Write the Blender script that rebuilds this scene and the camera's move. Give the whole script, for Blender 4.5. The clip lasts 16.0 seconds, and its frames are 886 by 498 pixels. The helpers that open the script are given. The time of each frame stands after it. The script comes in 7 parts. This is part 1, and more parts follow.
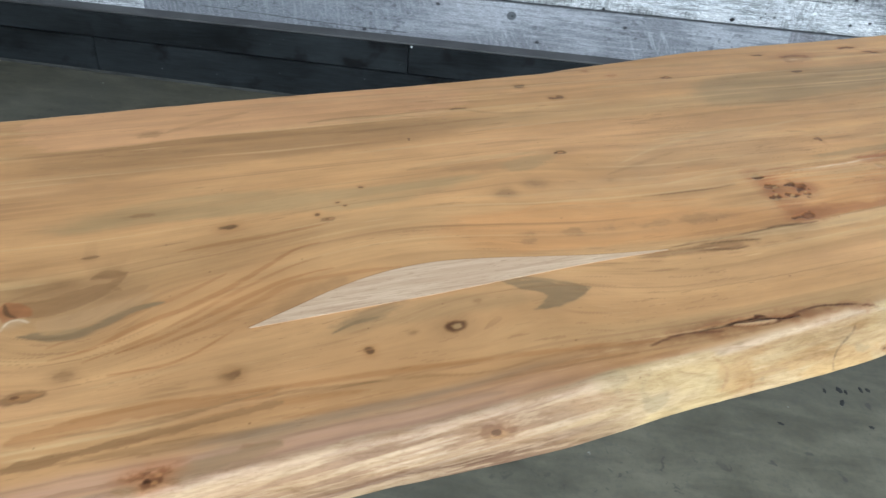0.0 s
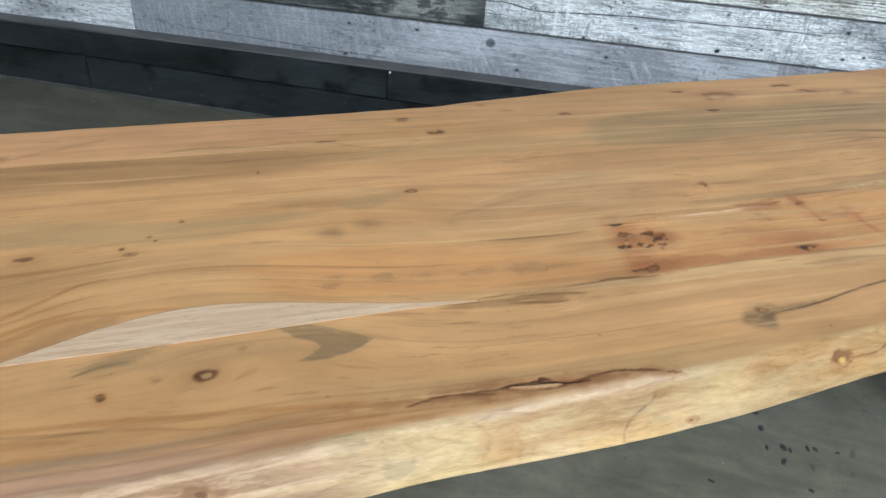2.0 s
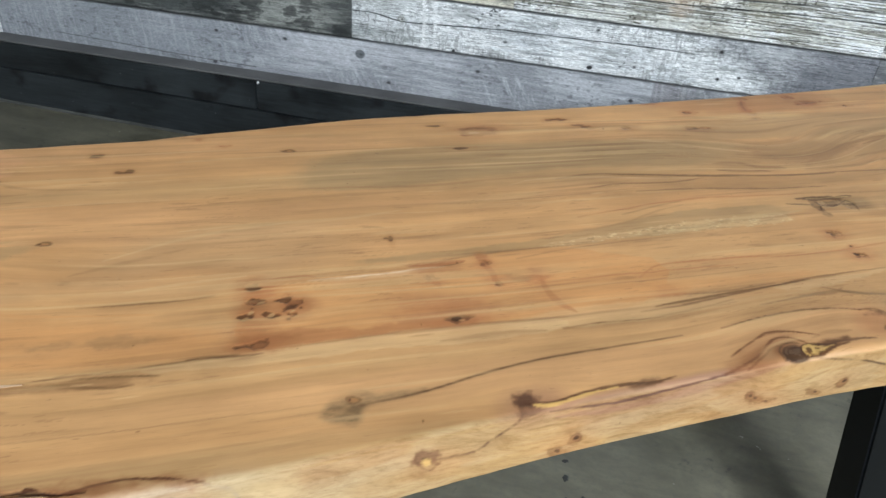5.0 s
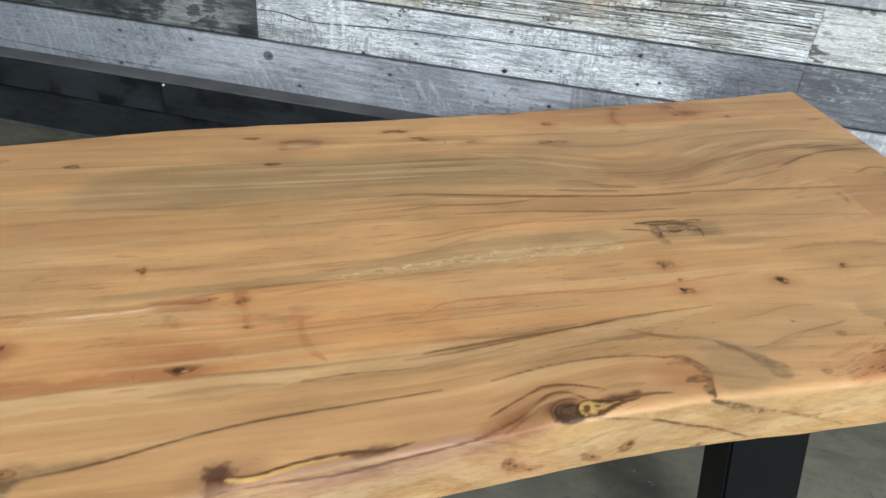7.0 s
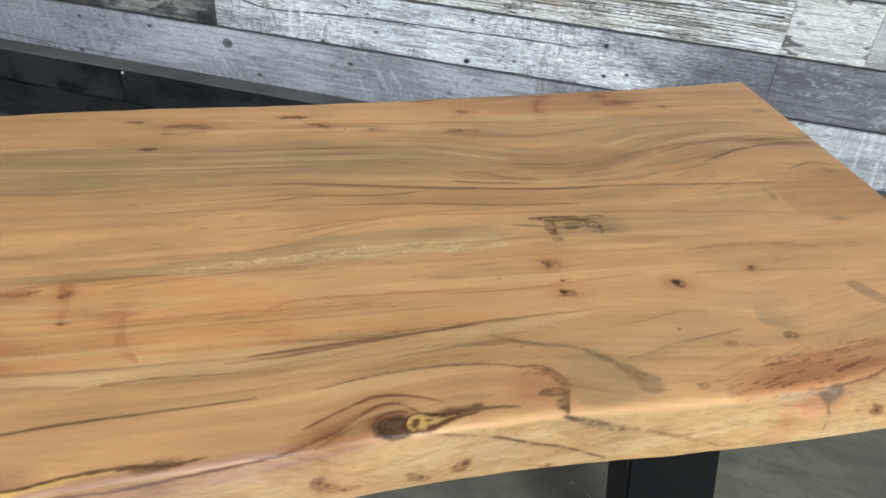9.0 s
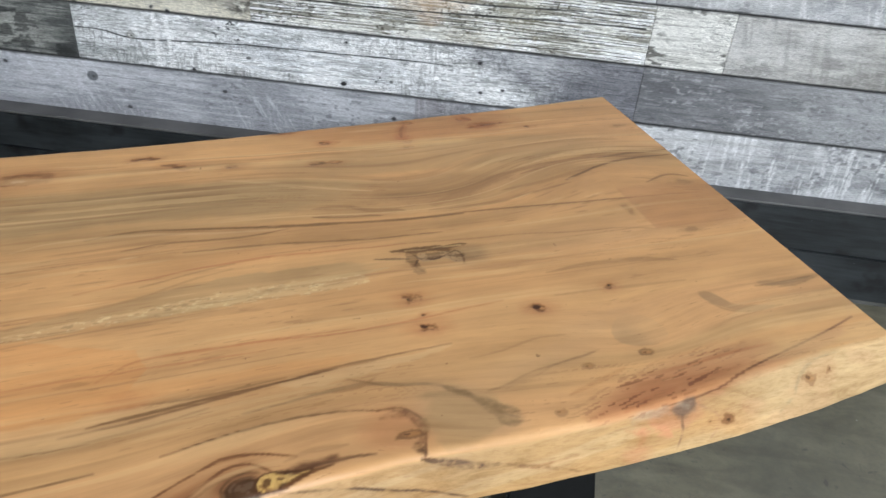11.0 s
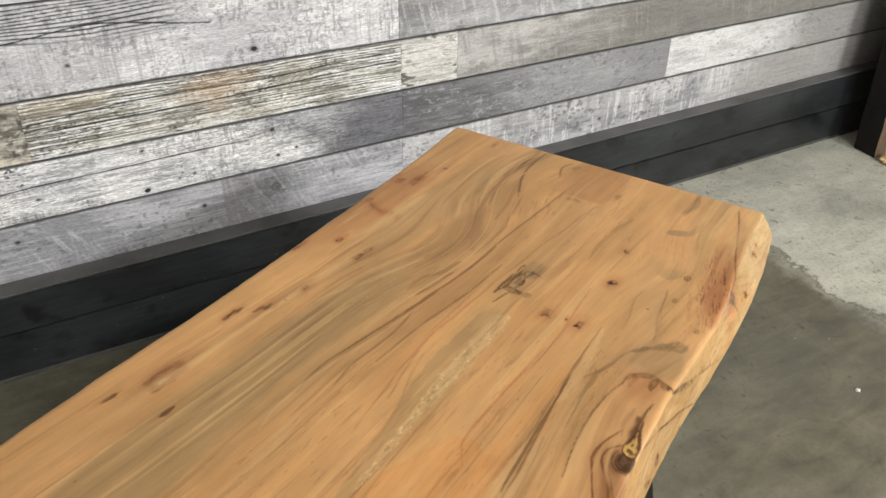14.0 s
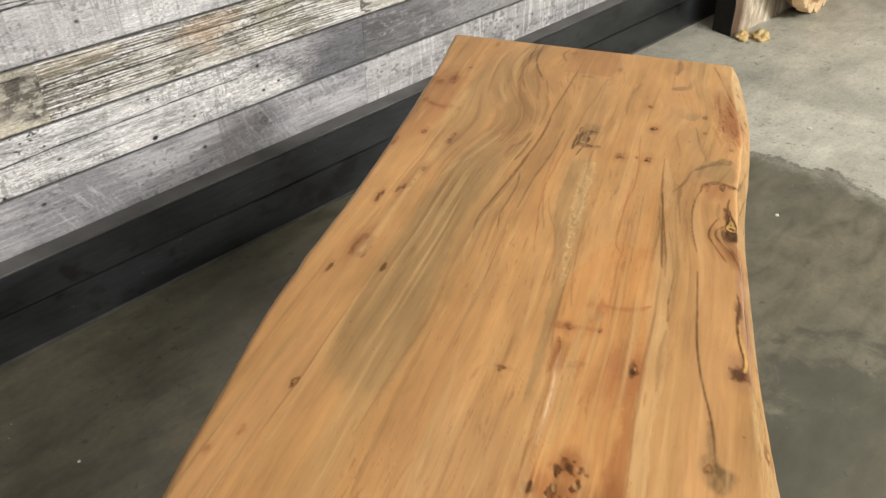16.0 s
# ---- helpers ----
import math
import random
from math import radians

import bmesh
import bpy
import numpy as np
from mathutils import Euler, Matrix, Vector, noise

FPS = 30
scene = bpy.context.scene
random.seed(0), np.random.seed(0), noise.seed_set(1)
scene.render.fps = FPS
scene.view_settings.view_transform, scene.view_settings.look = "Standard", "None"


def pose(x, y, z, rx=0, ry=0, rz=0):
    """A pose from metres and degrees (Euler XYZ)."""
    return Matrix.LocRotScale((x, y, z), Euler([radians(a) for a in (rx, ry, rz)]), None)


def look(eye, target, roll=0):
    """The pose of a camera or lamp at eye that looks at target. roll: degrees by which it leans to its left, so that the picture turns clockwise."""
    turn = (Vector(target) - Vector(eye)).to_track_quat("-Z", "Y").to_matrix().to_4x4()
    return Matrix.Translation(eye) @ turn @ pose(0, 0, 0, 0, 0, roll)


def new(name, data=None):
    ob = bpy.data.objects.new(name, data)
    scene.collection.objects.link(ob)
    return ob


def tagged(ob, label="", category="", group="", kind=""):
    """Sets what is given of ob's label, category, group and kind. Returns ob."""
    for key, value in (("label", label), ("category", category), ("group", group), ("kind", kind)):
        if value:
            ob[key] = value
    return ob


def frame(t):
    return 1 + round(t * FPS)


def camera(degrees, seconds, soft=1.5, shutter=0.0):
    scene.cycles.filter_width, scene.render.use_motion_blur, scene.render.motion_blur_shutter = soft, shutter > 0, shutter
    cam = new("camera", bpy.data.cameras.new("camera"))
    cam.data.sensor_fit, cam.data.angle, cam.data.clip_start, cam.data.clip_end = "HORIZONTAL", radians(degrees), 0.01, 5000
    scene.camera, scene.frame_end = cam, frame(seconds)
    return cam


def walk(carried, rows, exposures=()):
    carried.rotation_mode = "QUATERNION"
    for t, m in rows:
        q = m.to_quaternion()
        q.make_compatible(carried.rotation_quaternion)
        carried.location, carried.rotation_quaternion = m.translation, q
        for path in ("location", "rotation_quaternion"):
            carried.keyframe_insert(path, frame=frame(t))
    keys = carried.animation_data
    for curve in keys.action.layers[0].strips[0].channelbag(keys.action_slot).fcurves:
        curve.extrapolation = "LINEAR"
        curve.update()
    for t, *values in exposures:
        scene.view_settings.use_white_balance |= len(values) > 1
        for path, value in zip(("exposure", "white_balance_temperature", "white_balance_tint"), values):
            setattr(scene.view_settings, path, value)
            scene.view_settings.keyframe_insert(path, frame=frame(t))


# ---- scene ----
cam = camera(60.1, 16.0, soft=1.5)
PATH = [
    (0, (0.163, 0.164, 1.279), (0.063, 1.79, 0.119), 4.8),
    (0.5, (0.224, 0.178, 1.291), (0.078, 1.81, 0.144), 4.5),
    (1, (0.303, 0.196, 1.296), (0.117, 1.83, 0.157), 4.2),
    (1.5, (0.389, 0.231, 1.291), (0.168, 1.865, 0.159), 4.0),
    (2, (0.448, 0.26, 1.296), (0.198, 1.893, 0.17), 4.0),
    (2.5, (0.503, 0.276, 1.31), (0.234, 1.908, 0.186), 3.9),
    (3, (0.568, 0.312, 1.313), (0.289, 1.941, 0.188), 3.7),
    (3.5, (0.635, 0.34, 1.316), (0.353, 1.965, 0.185), 3.8),
    (4, (0.694, 0.394, 1.315), (0.415, 2.015, 0.177), 4.0),
    (4.5, (0.784, 0.45, 1.32), (0.513, 2.071, 0.179), 4.4),
    (5, (0.873, 0.484, 1.339), (0.616, 2.107, 0.198), 4.9),
    (5.2, (0.891, 0.51, 1.341), (0.646, 2.132, 0.197), 5.1),
    (7.5, (1.182, 0.695, 1.305), (0.905, 2.313, 0.161), 5.0),
    (8, (1.217, 0.723, 1.289), (0.923, 2.333, 0.14), 4.9),
    (8.5, (1.258, 0.748, 1.294), (0.949, 2.352, 0.14), 4.9),
    (9, (1.3, 0.774, 1.286), (0.982, 2.377, 0.134), 4.9),
    (9.5, (1.358, 0.807, 1.284), (1.041, 2.413, 0.135), 4.9),
    (10, (1.418, 0.833, 1.284), (1.13, 2.452, 0.146), 4.9),
    (10.2, (1.44, 0.843, 1.287), (1.177, 2.469, 0.153), 5.0),
    (12.3, (1.116, 0.687, 1.415), (1.349, 2.353, 0.334), 3.1),
    (12.5, (1.093, 0.672, 1.444), (1.37, 2.334, 0.365), 2.4),
    (13, (0.969, 0.688, 1.475), (1.423, 2.318, 0.409), 1.9),
    (13.5, (0.795, 0.717, 1.486), (1.492, 2.262, 0.424), 1.0),
    (14, (0.636, 0.776, 1.493), (1.515, 2.219, 0.423), 0.9),
    (14.5, (0.536, 0.798, 1.488), (1.531, 2.16, 0.412), 0.8),
    (15, (0.34, 0.797, 1.499), (1.397, 2.089, 0.398), 0.1),
    (15.5, (0.186, 0.813, 1.514), (1.295, 2.023, 0.37), -0.4),
    (16, (0.07, 0.833, 1.529), (1.219, 1.959, 0.341), -0.8),
]
EXPO = [(0.0, 0.0, 5200, 5), (5.0, 0.0, 5550, 6), (10.0, 0.0, 5600, 8), (12.5, 0.03, 6050, 11), (14.5, 0.03, 6600, 12), (16.0, 0.04, 6750, 13)]
walk(cam, [(t, look(eye, target, roll)) for t, eye, target, roll in PATH], EXPO)

# ---- world and lamps ----
world = bpy.data.worlds.new("world")
scene.world = world
world.use_nodes = True
world.node_tree.nodes["Background"].inputs[0].default_value = (0.55, 0.6, 0.65, 1)
world.node_tree.nodes["Background"].inputs[1].default_value = 0.05

CEIL = 4.2
LAMPS = [  # x, y, length, width, watts
    (4.0, -4.4, 1.0, 0.5, 720),
    # two unseen lamps, added as fill from the middle and the left
    (1.9, -2.2, 1.8, 0.4, 230),
    (-1.6, -2.2, 1.8, 0.4, 50),
]


# ---- helpers of this scene ----
def link_mesh(name, verts, faces, material, parent=None, smooth=False):
    me = bpy.data.meshes.new(name)
    me.from_pydata([tuple(v) for v in verts], [], faces)
    me.materials.append(material)
    if smooth:
        me.polygons.foreach_set("use_smooth", [True] * len(me.polygons))
    me.update()
    ob = new(name, me)
    ob.parent = parent
    return ob


def part(name, bm, material, parent=None, label="", smooth=False):
    me = bpy.data.meshes.new(name)
    if smooth:
        for f in bm.faces:
            f.smooth = True
    bm.normal_update()
    bm.to_mesh(me)
    bm.free()
    me.materials.append(material)
    ob = new(name, me)
    ob.parent = parent
    if label:
        tagged(ob, label)
    return ob


def box_bm(lo, hi, bevel=0.0, segments=1):
    bm = bmesh.new()
    lo, hi = Vector(lo), Vector(hi)
    m = Matrix.Translation((lo + hi) / 2) @ Matrix.Diagonal((*(hi - lo), 1))
    bmesh.ops.create_cube(bm, size=1, matrix=m)
    if bevel:
        bmesh.ops.bevel(bm, geom=bm.edges[:], offset=bevel, segments=segments, affect="EDGES", profile=0.6)
    return bm


def empty(name, place, turn=0.0):
    ob = new(name)
    ob.matrix_basis = pose(*place, 0, 0, turn)
    return ob


# ---- materials ----
class Nodes:
    """Short hand for node materials."""

    def __init__(self, name):
        self.mat = bpy.data.materials.new(name)
        self.mat.use_nodes = True
        self.tree = self.mat.node_tree
        self.bsdf = self.tree.nodes["Principled BSDF"]

    def add(self, kind, values=(), **props):
        n = self.tree.nodes.new(kind)
        for key, value in props.items():
            setattr(n, key, value)
        for key, value in dict(values).items():
            if isinstance(value, bpy.types.NodeSocket):
                self.tree.links.new(value, n.inputs[key])
            else:
                n.inputs[key].default_value = value
        return n

    def put(self, key, value):
        if isinstance(value, bpy.types.NodeSocket):
            self.tree.links.new(value, self.bsdf.inputs[key])
        else:
            self.bsdf.inputs[key].default_value = value

    def noise(self, vector, scale, detail=4.0, rough=0.55, distort=0.0):
        return self.add("ShaderNodeTexNoise", {"Vector": vector, "Scale": scale, "Detail": detail, "Roughness": rough, "Distortion": distort}).outputs["Fac"]

    def ramp(self, fac, *stops):
        n = self.add("ShaderNodeValToRGB", {"Fac": fac})
        e = n.color_ramp.elements
        while len(e) < len(stops):
            e.new(0.5)
        for slot, (at, c) in zip(e, stops):
            slot.position = at
            slot.color = (c, c, c, 1) if isinstance(c, (int, float)) else (*c, 1)
        return n.outputs["Color"]

    def mix(self, fac, a, b, blend="MIX"):
        n = self.add("ShaderNodeMix", data_type="RGBA", blend_type=blend)
        for slot, value in ((n.inputs[0], fac), (n.inputs[6], a), (n.inputs[7], b)):
            if isinstance(value, bpy.types.NodeSocket):
                self.tree.links.new(value, slot)
            elif isinstance(value, tuple):
                slot.default_value = (*value, 1)
            else:
                slot.default_value = value
        return n.outputs[2]

    def math(self, op, a, b=0.0):
        n = self.add("ShaderNodeMath", operation=op)
        for slot, value in zip(n.inputs, (a, b)):
            if isinstance(value, bpy.types.NodeSocket):
                self.tree.links.new(value, slot)
            else:
                slot.default_value = value
        return n.outputs[0]

    def scaled(self, vector, sx, sy, sz):
        return self.add("ShaderNodeMapping", {"Vector": vector, "Scale": (sx, sy, sz)}).outputs[0]

    def shifted(self, vector, by):
        return self.add("ShaderNodeVectorMath", {0: vector, 1: by}, operation="ADD").outputs[0]

    def bump(self, height, strength, distance=0.002):
        n = self.add("ShaderNodeBump", {"Height": height, "Strength": strength, "Distance": distance})
        self.put("Normal", n.outputs[0])

    def place(self):
        return self.add("ShaderNodeTexCoord").outputs["Object"]

    def random_shift(self):
        r = self.add("ShaderNodeObjectInfo").outputs["Random"]
        c = self.add("ShaderNodeCombineXYZ", {0: self.math("MULTIPLY", r, 57.0), 1: self.math("MULTIPLY", r, 31.0), 2: self.math("MULTIPLY", r, 83.0)})
        return c.outputs[0]


def plain(name, colour, rough=0.5, metal=0.0, grain=0.12, size=30.0):
    n = Nodes(name)
    p = n.place()
    v = n.noise(p, size, 5)
    c = n.mix(n.ramp(v, (0.3, 0.0), (0.7, 1.0)), tuple(x * (1 - grain) for x in colour), tuple(min(1, x * (1 + grain)) for x in colour))
    n.put("Base Color", c)
    n.put("Roughness", rough)
    n.put("Metallic", metal)
    n.bump(n.noise(p, size * 6, 3), 0.08, 0.001)
    return n.mat


def plank_material(name, dark, light, blend=(0.4, 0.6), flakes=0.5, flake_size=30.0, hair=0.5, lines=0.0, scratch=0.0, tilt=-14.0, pepper=0.4, warm=None, far=None):
    """Weathered, partly painted board with its grain along x. flakes: mottled wear; lines: open grain; scratch: saw marks; pepper: dark chips;
    far: (x, width, colour), a slow change of tone along the board."""
    n = Nodes(name)
    raw = n.add("ShaderNodeNewGeometry").outputs["Position"]
    p = n.shifted(raw, n.random_shift())
    blotch = n.noise(n.scaled(p, 1.0, 1.0, 2.4), 3.2, 5, 0.62, 0.3)
    fibre = n.noise(n.scaled(p, 1.0, 1.0, 16.0), 11.0, 6, 0.72, 0.3)
    c = n.mix(n.ramp(n.math("ADD", n.math("MULTIPLY", blotch, 0.6), n.math("MULTIPLY", fibre, 0.4)), (blend[0], 0.0), (blend[1], 1.0)), dark, light)
    if far:
        x = n.add("ShaderNodeSeparateXYZ", {0: raw}).outputs[0]
        t = n.math("ADD", n.math("DIVIDE", n.math("SUBTRACT", x, far[0]), far[1]), n.math("SUBTRACT", blotch, 0.5))
        tone = n.mix(n.ramp(fibre, (0.35, 0.0), (0.65, 1.0)), tuple(v * 0.75 for v in far[2]), tuple(v * 1.2 for v in far[2]))
        c = n.mix(n.ramp(t, (0.0, 0.0), (1.0, 1.0)), c, tone)
    if warm:
        w = n.ramp(n.noise(n.scaled(p, 1.0, 1.0, 1.5), 3.4, 4, 0.6), (0.55, 0.0), (0.68, 1.0))
        c = n.mix(n.math("MULTIPLY", w, 0.75), c, warm)
    worn = n.ramp(n.noise(n.scaled(p, 1.0, 1.0, 2.6), flake_size, 6, 0.75, 0.5), (0.5, 0.0), (0.58, 1.0))
    where = n.ramp(n.noise(n.scaled(p, 1.0, 1.0, 2.0), 4.5, 4, 0.6), (0.38, 0.0), (0.58, 1.0))
    c = n.mix(n.math("MULTIPLY", n.math("MULTIPLY", worn, where), flakes), c, tuple(v * 0.62 for v in dark))
    thin = n.ramp(n.noise(n.scaled(p, 1.0, 1.0, 26.0), 14.0, 4, 0.7, 0.2), (0.34, 1.0), (0.42, 0.0))
    c = n.mix(n.math("MULTIPLY", thin, hair), c, tuple(v * 0.4 for v in dark))
    height = n.math("SUBTRACT", fibre, n.math("ADD", thin, worn))
    if lines:
        a = n.noise(n.scaled(p, 0.4, 1.0, 15.0), 6.0, 3, 0.5, 0.25)
        l1 = n.ramp(a, (0.36, 0.0), (0.385, 1.0), (0.40, 1.0), (0.43, 0.0))
        l2 = n.ramp(a, (0.47, 0.0), (0.49, 1.0), (0.50, 1.0), (0.52, 0.0))
        l3 = n.ramp(a, (0.57, 0.0), (0.59, 0.8), (0.60, 0.8), (0.62, 0.0))
        cut = n.math("MAXIMUM", n.math("MAXIMUM", l1, l2), l3)
        cut = n.math("MULTIPLY", cut, n.ramp(n.noise(n.scaled(p, 1.0, 1.0, 4.0), 5.0, 3), (0.3, 0.3), (0.55, 1.0)))
        c = n.mix(n.math("MULTIPLY", cut, lines), c, tuple(v * 0.28 for v in dark))
        height = n.math("SUBTRACT", height, n.math("MULTIPLY", cut, 2.0))
    if scratch:
        s = n.add("ShaderNodeMapping", {"Vector": p, "Rotation": (0, radians(tilt), 0), "Scale": (30.0, 1.0, 1.3)}).outputs[0]
        marks = n.ramp(n.noise(s, 4.0, 5, 0.75), (0.52, 0.0), (0.64, 1.0))
        zone = n.ramp(n.noise(n.scaled(p, 1.0, 1.0, 1.6), 3.6, 3), (0.40, 0.0), (0.56, 1.0))
        c = n.mix(n.math("MULTIPLY", n.math("MULTIPLY", marks, zone), scratch), c, tuple(min(0.85, v * 1.5) for v in light))
    dots = n.ramp(n.noise(n.scaled(p, 1.0, 1.0, 1.6), 60.0, 3, 0.6), (0.64, 0.0), (0.69, 1.0))
    some = n.ramp(n.noise(p, 6.0, 3), (0.45, 0.0), (0.6, 1.0))
    c = n.mix(n.math("MULTIPLY", n.math("MULTIPLY", dots, some), pepper), c, tuple(v * 0.2 for v in dark))
    n.put("Base Color", c)
    n.put("Roughness", n.math("ADD", n.math("MULTIPLY", fibre, 0.25), 0.45))
    n.bump(height, 0.3, 0.001)
    return n.mat


SLATE = plank_material("slate_board", (0.14, 0.143, 0.155), (0.30, 0.305, 0.325), flakes=0.3, pepper=0.2, hair=0.35)
SAWN = plank_material("sawn_grey_board", (0.32, 0.325, 0.36), (0.58, 0.59, 0.65), scratch=0.6, tilt=-24, flakes=0.15, pepper=0.2, hair=0.25)
WHITE = plank_material("flaky_white_board", (0.40, 0.41, 0.42), (0.86, 0.87, 0.88), blend=(0.32, 0.52), flakes=0.85, flake_size=26, pepper=0.8, hair=0.35, far=(1.15, 0.5, (0.30, 0.31, 0.34)))
LICHEN = plank_material("lichen_board", (0.20, 0.19, 0.165), (0.62, 0.59, 0.50), blend=(0.38, 0.66), flakes=0.8, flake_size=16, pepper=0.5, hair=0.4)
IVORY = plank_material("ivory_grained_board", (0.48, 0.45, 0.39), (0.84, 0.82, 0.76), lines=0.9, flakes=0.35, hair=0.6, warm=(0.50, 0.36, 0.24))
TAUPE = plank_material("taupe_board", (0.25, 0.24, 0.225), (0.48, 0.465, 0.44), scratch=0.3, flakes=0.25, hair=0.3)
PALE = plank_material("pale_blue_board", (0.50, 0.52, 0.555), (0.76, 0.78, 0.82), scratch=0.25, tilt=-4, flakes=0.5, flake_size=38, pepper=0.8, hair=0.25)
SCRAPED = plank_material("scraped_white_board", (0.33, 0.34, 0.37), (0.68, 0.70, 0.74), scratch=0.9, tilt=-3, flakes=0.4, pepper=0.5)


def black_paint():
    n = Nodes("black_painted_board")
    p = n.shifted(n.add("ShaderNodeNewGeometry").outputs["Position"], n.random_shift())
    fine = n.noise(n.scaled(p, 1.0, 1.0, 12.0), 10.0, 5, 0.65)
    blot = n.noise(n.scaled(p, 1.0, 1.0, 2.0), 3.0, 4)
    c = n.mix(n.ramp(n.math("ADD", n.math("MULTIPLY", fine, 0.4), n.math("MULTIPLY", blot, 0.6)), (0.38, 0.0), (0.66, 1.0)), (0.006, 0.0072, 0.0082), (0.034, 0.0395, 0.043))
    knots = n.ramp(n.noise(n.scaled(p, 1.0, 1.0, 1.3), 7.0, 3, 0.6), (0.57, 0.0), (0.66, 1.0))
    c = n.mix(n.math("MULTIPLY", knots, 0.85), c, (0.004, 0.004, 0.005))
    dust = n.ramp(n.noise(p, 80.0, 2, 0.5), (0.76, 0.0), (0.78, 1.0))
    c = n.mix(n.math("MULTIPLY", dust, 0.5), c, (0.4, 0.4, 0.4))
    n.put("Base Color", c)
    n.put("Roughness", n.math("ADD", n.math("MULTIPLY", blot, 0.3), 0.24))
    n.put("Specular IOR Level", 0.5)
    n.bump(fine, 0.3, 0.001)
    return n.mat


BLACK = black_paint()
GAP = plain("dark_gap", (0.02, 0.02, 0.02), 0.9)


def concrete():
    n = Nodes("worn_concrete")
    p = n.add("ShaderNodeNewGeometry").outputs["Position"]
    big = n.noise(p, 1.3, 5, 0.62, 0.8)
    mid = n.noise(p, 6.0, 7, 0.68, 0.5)
    wipe = n.noise(n.add("ShaderNodeMapping", {"Vector": p, "Rotation": (0, 0, radians(35)), "Scale": (1.0, 3.2, 1.0)}).outputs[0], 5.0, 6, 0.65, 0.6)
    fine = n.noise(p, 75.0, 4, 0.7)
    dark = n.mix(n.ramp(n.math("ADD", n.math("MULTIPLY", mid, 0.5), n.math("MULTIPLY", wipe, 0.5)), (0.36, 0.0), (0.66, 1.0)), (0.080, 0.074, 0.050), (0.196, 0.182, 0.128))
    pale = n.mix(n.ramp(n.math("ADD", n.math("MULTIPLY", mid, 0.5), n.math("MULTIPLY", wipe, 0.5)), (0.34, 0.0), (0.62, 1.0)), (0.36, 0.36, 0.30), (0.56, 0.555, 0.47))
    x = n.add("ShaderNodeSeparateXYZ", {0: p}).outputs[0]
    edge = n.math("ADD", x, n.math("MULTIPLY", n.math("SUBTRACT", n.noise(p, 3.0, 6, 0.7), 0.5), 0.5))
    c = n.mix(n.ramp(n.math("SUBTRACT", edge, 2.0), (0.82, 0.0), (1.0, 1.0)), dark, pale)
    rim = n.ramp(n.math("SUBTRACT", edge, 2.0), (0.91, 0.0), (0.93, 1.0), (0.95, 1.0), (1.0, 0.0))
    c = n.mix(n.math("MULTIPLY", rim, 0.55), c, (0.60, 0.585, 0.50))
    split = n.ramp(n.math("SUBTRACT", edge, 2.0), (0.895, 0.0), (0.903, 1.0), (0.911, 1.0), (0.92, 0.0))
    c = n.mix(n.math("MULTIPLY", split, 0.5), c, (0.05, 0.05, 0.042))
    c = n.mix(n.math("MULTIPLY", n.ramp(big, (0.45, 0.0), (0.66, 1.0)), 0.4), c, (0.075, 0.075, 0.065))
    c = n.mix(n.math("MULTIPLY", n.ramp(fine, (0.35, 1.0), (0.5, 0.0)), 0.3), c, (0.08, 0.08, 0.07))
    blots = n.ramp(n.noise(p, 17.0, 3, 0.6, 0.4), (0.66, 0.0), (0.70, 1.0))
    c = n.mix(n.math("MULTIPLY", blots, 0.55), c, (0.045, 0.045, 0.042))
    speck = n.ramp(n.noise(n.shifted(p, (9.0, 4.0, 0.0)), 45.0, 2, 0.5), (0.77, 0.0), (0.79, 1.0))
    c = n.mix(n.math("MULTIPLY", speck, 0.5), c, (0.5, 0.49, 0.45))
    dirt = n.ramp(n.noise(n.shifted(p, (2.0, 6.0, 0.0)), 34.0, 4, 0.65, 0.6), (0.60, 0.0), (0.66, 1.0))
    spread = n.ramp(n.noise(n.shifted(p, (5.0, 1.0, 0.0)), 2.6, 4, 0.6), (0.48, 0.0), (0.62, 1.0))
    c = n.mix(n.math("MULTIPLY", n.math("MULTIPLY", dirt, spread), 0.6), c, (0.035, 0.036, 0.03))
    # darker within a rough round zone at the front of the table
    away = n.add("ShaderNodeVectorMath", {0: n.shifted(p, (-1.5, -0.3, 0.0))}, operation="LENGTH").outputs["Value"]
    dark_zone = n.ramp(n.math("ADD", away, n.math("MULTIPLY", n.math("SUBTRACT", mid, 0.5), 1.2)), (0.9, 1.0), (1.6, 0.0))
    c = n.mix(n.math("MULTIPLY", dark_zone, 0.6), c, (0.058, 0.059, 0.045))
    n.put("Base Color", c)
    n.put("Roughness", n.math("ADD", n.math("MULTIPLY", mid, 0.3), 0.38))
    n.bump(n.math("ADD", mid, n.math("MULTIPLY", fine, 0.3)), 0.25, 0.004)
    return n.mat


CONCRETE = concrete()
STEEL = plain("black_steel", (0.004, 0.0046, 0.0052), 0.4, 0.0, 0.15, 40)
STEEL.node_tree.nodes["Principled BSDF"].inputs["Specular IOR Level"].default_value = 0.22
PLASTER = plain("grey_plaster", (0.35, 0.35, 0.34), 0.8, 0, 0.1, 4)
CEILING_PAINT = plain("white_ceiling", (0.6, 0.6, 0.58), 0.8, 0, 0.06, 3)
LAMP_WHITE = plain("white_lamp_housing", (0.75, 0.75, 0.75), 0.4)

# ---- setting ----
SLOPE, FLOOR0 = -0.015, 0.03  # the floor falls gently towards +x
X0, X1, Y0, WALL = -5.0, 9.0, -5.0, 2.831


def floor_z(x):
    return FLOOR0 + SLOPE * x


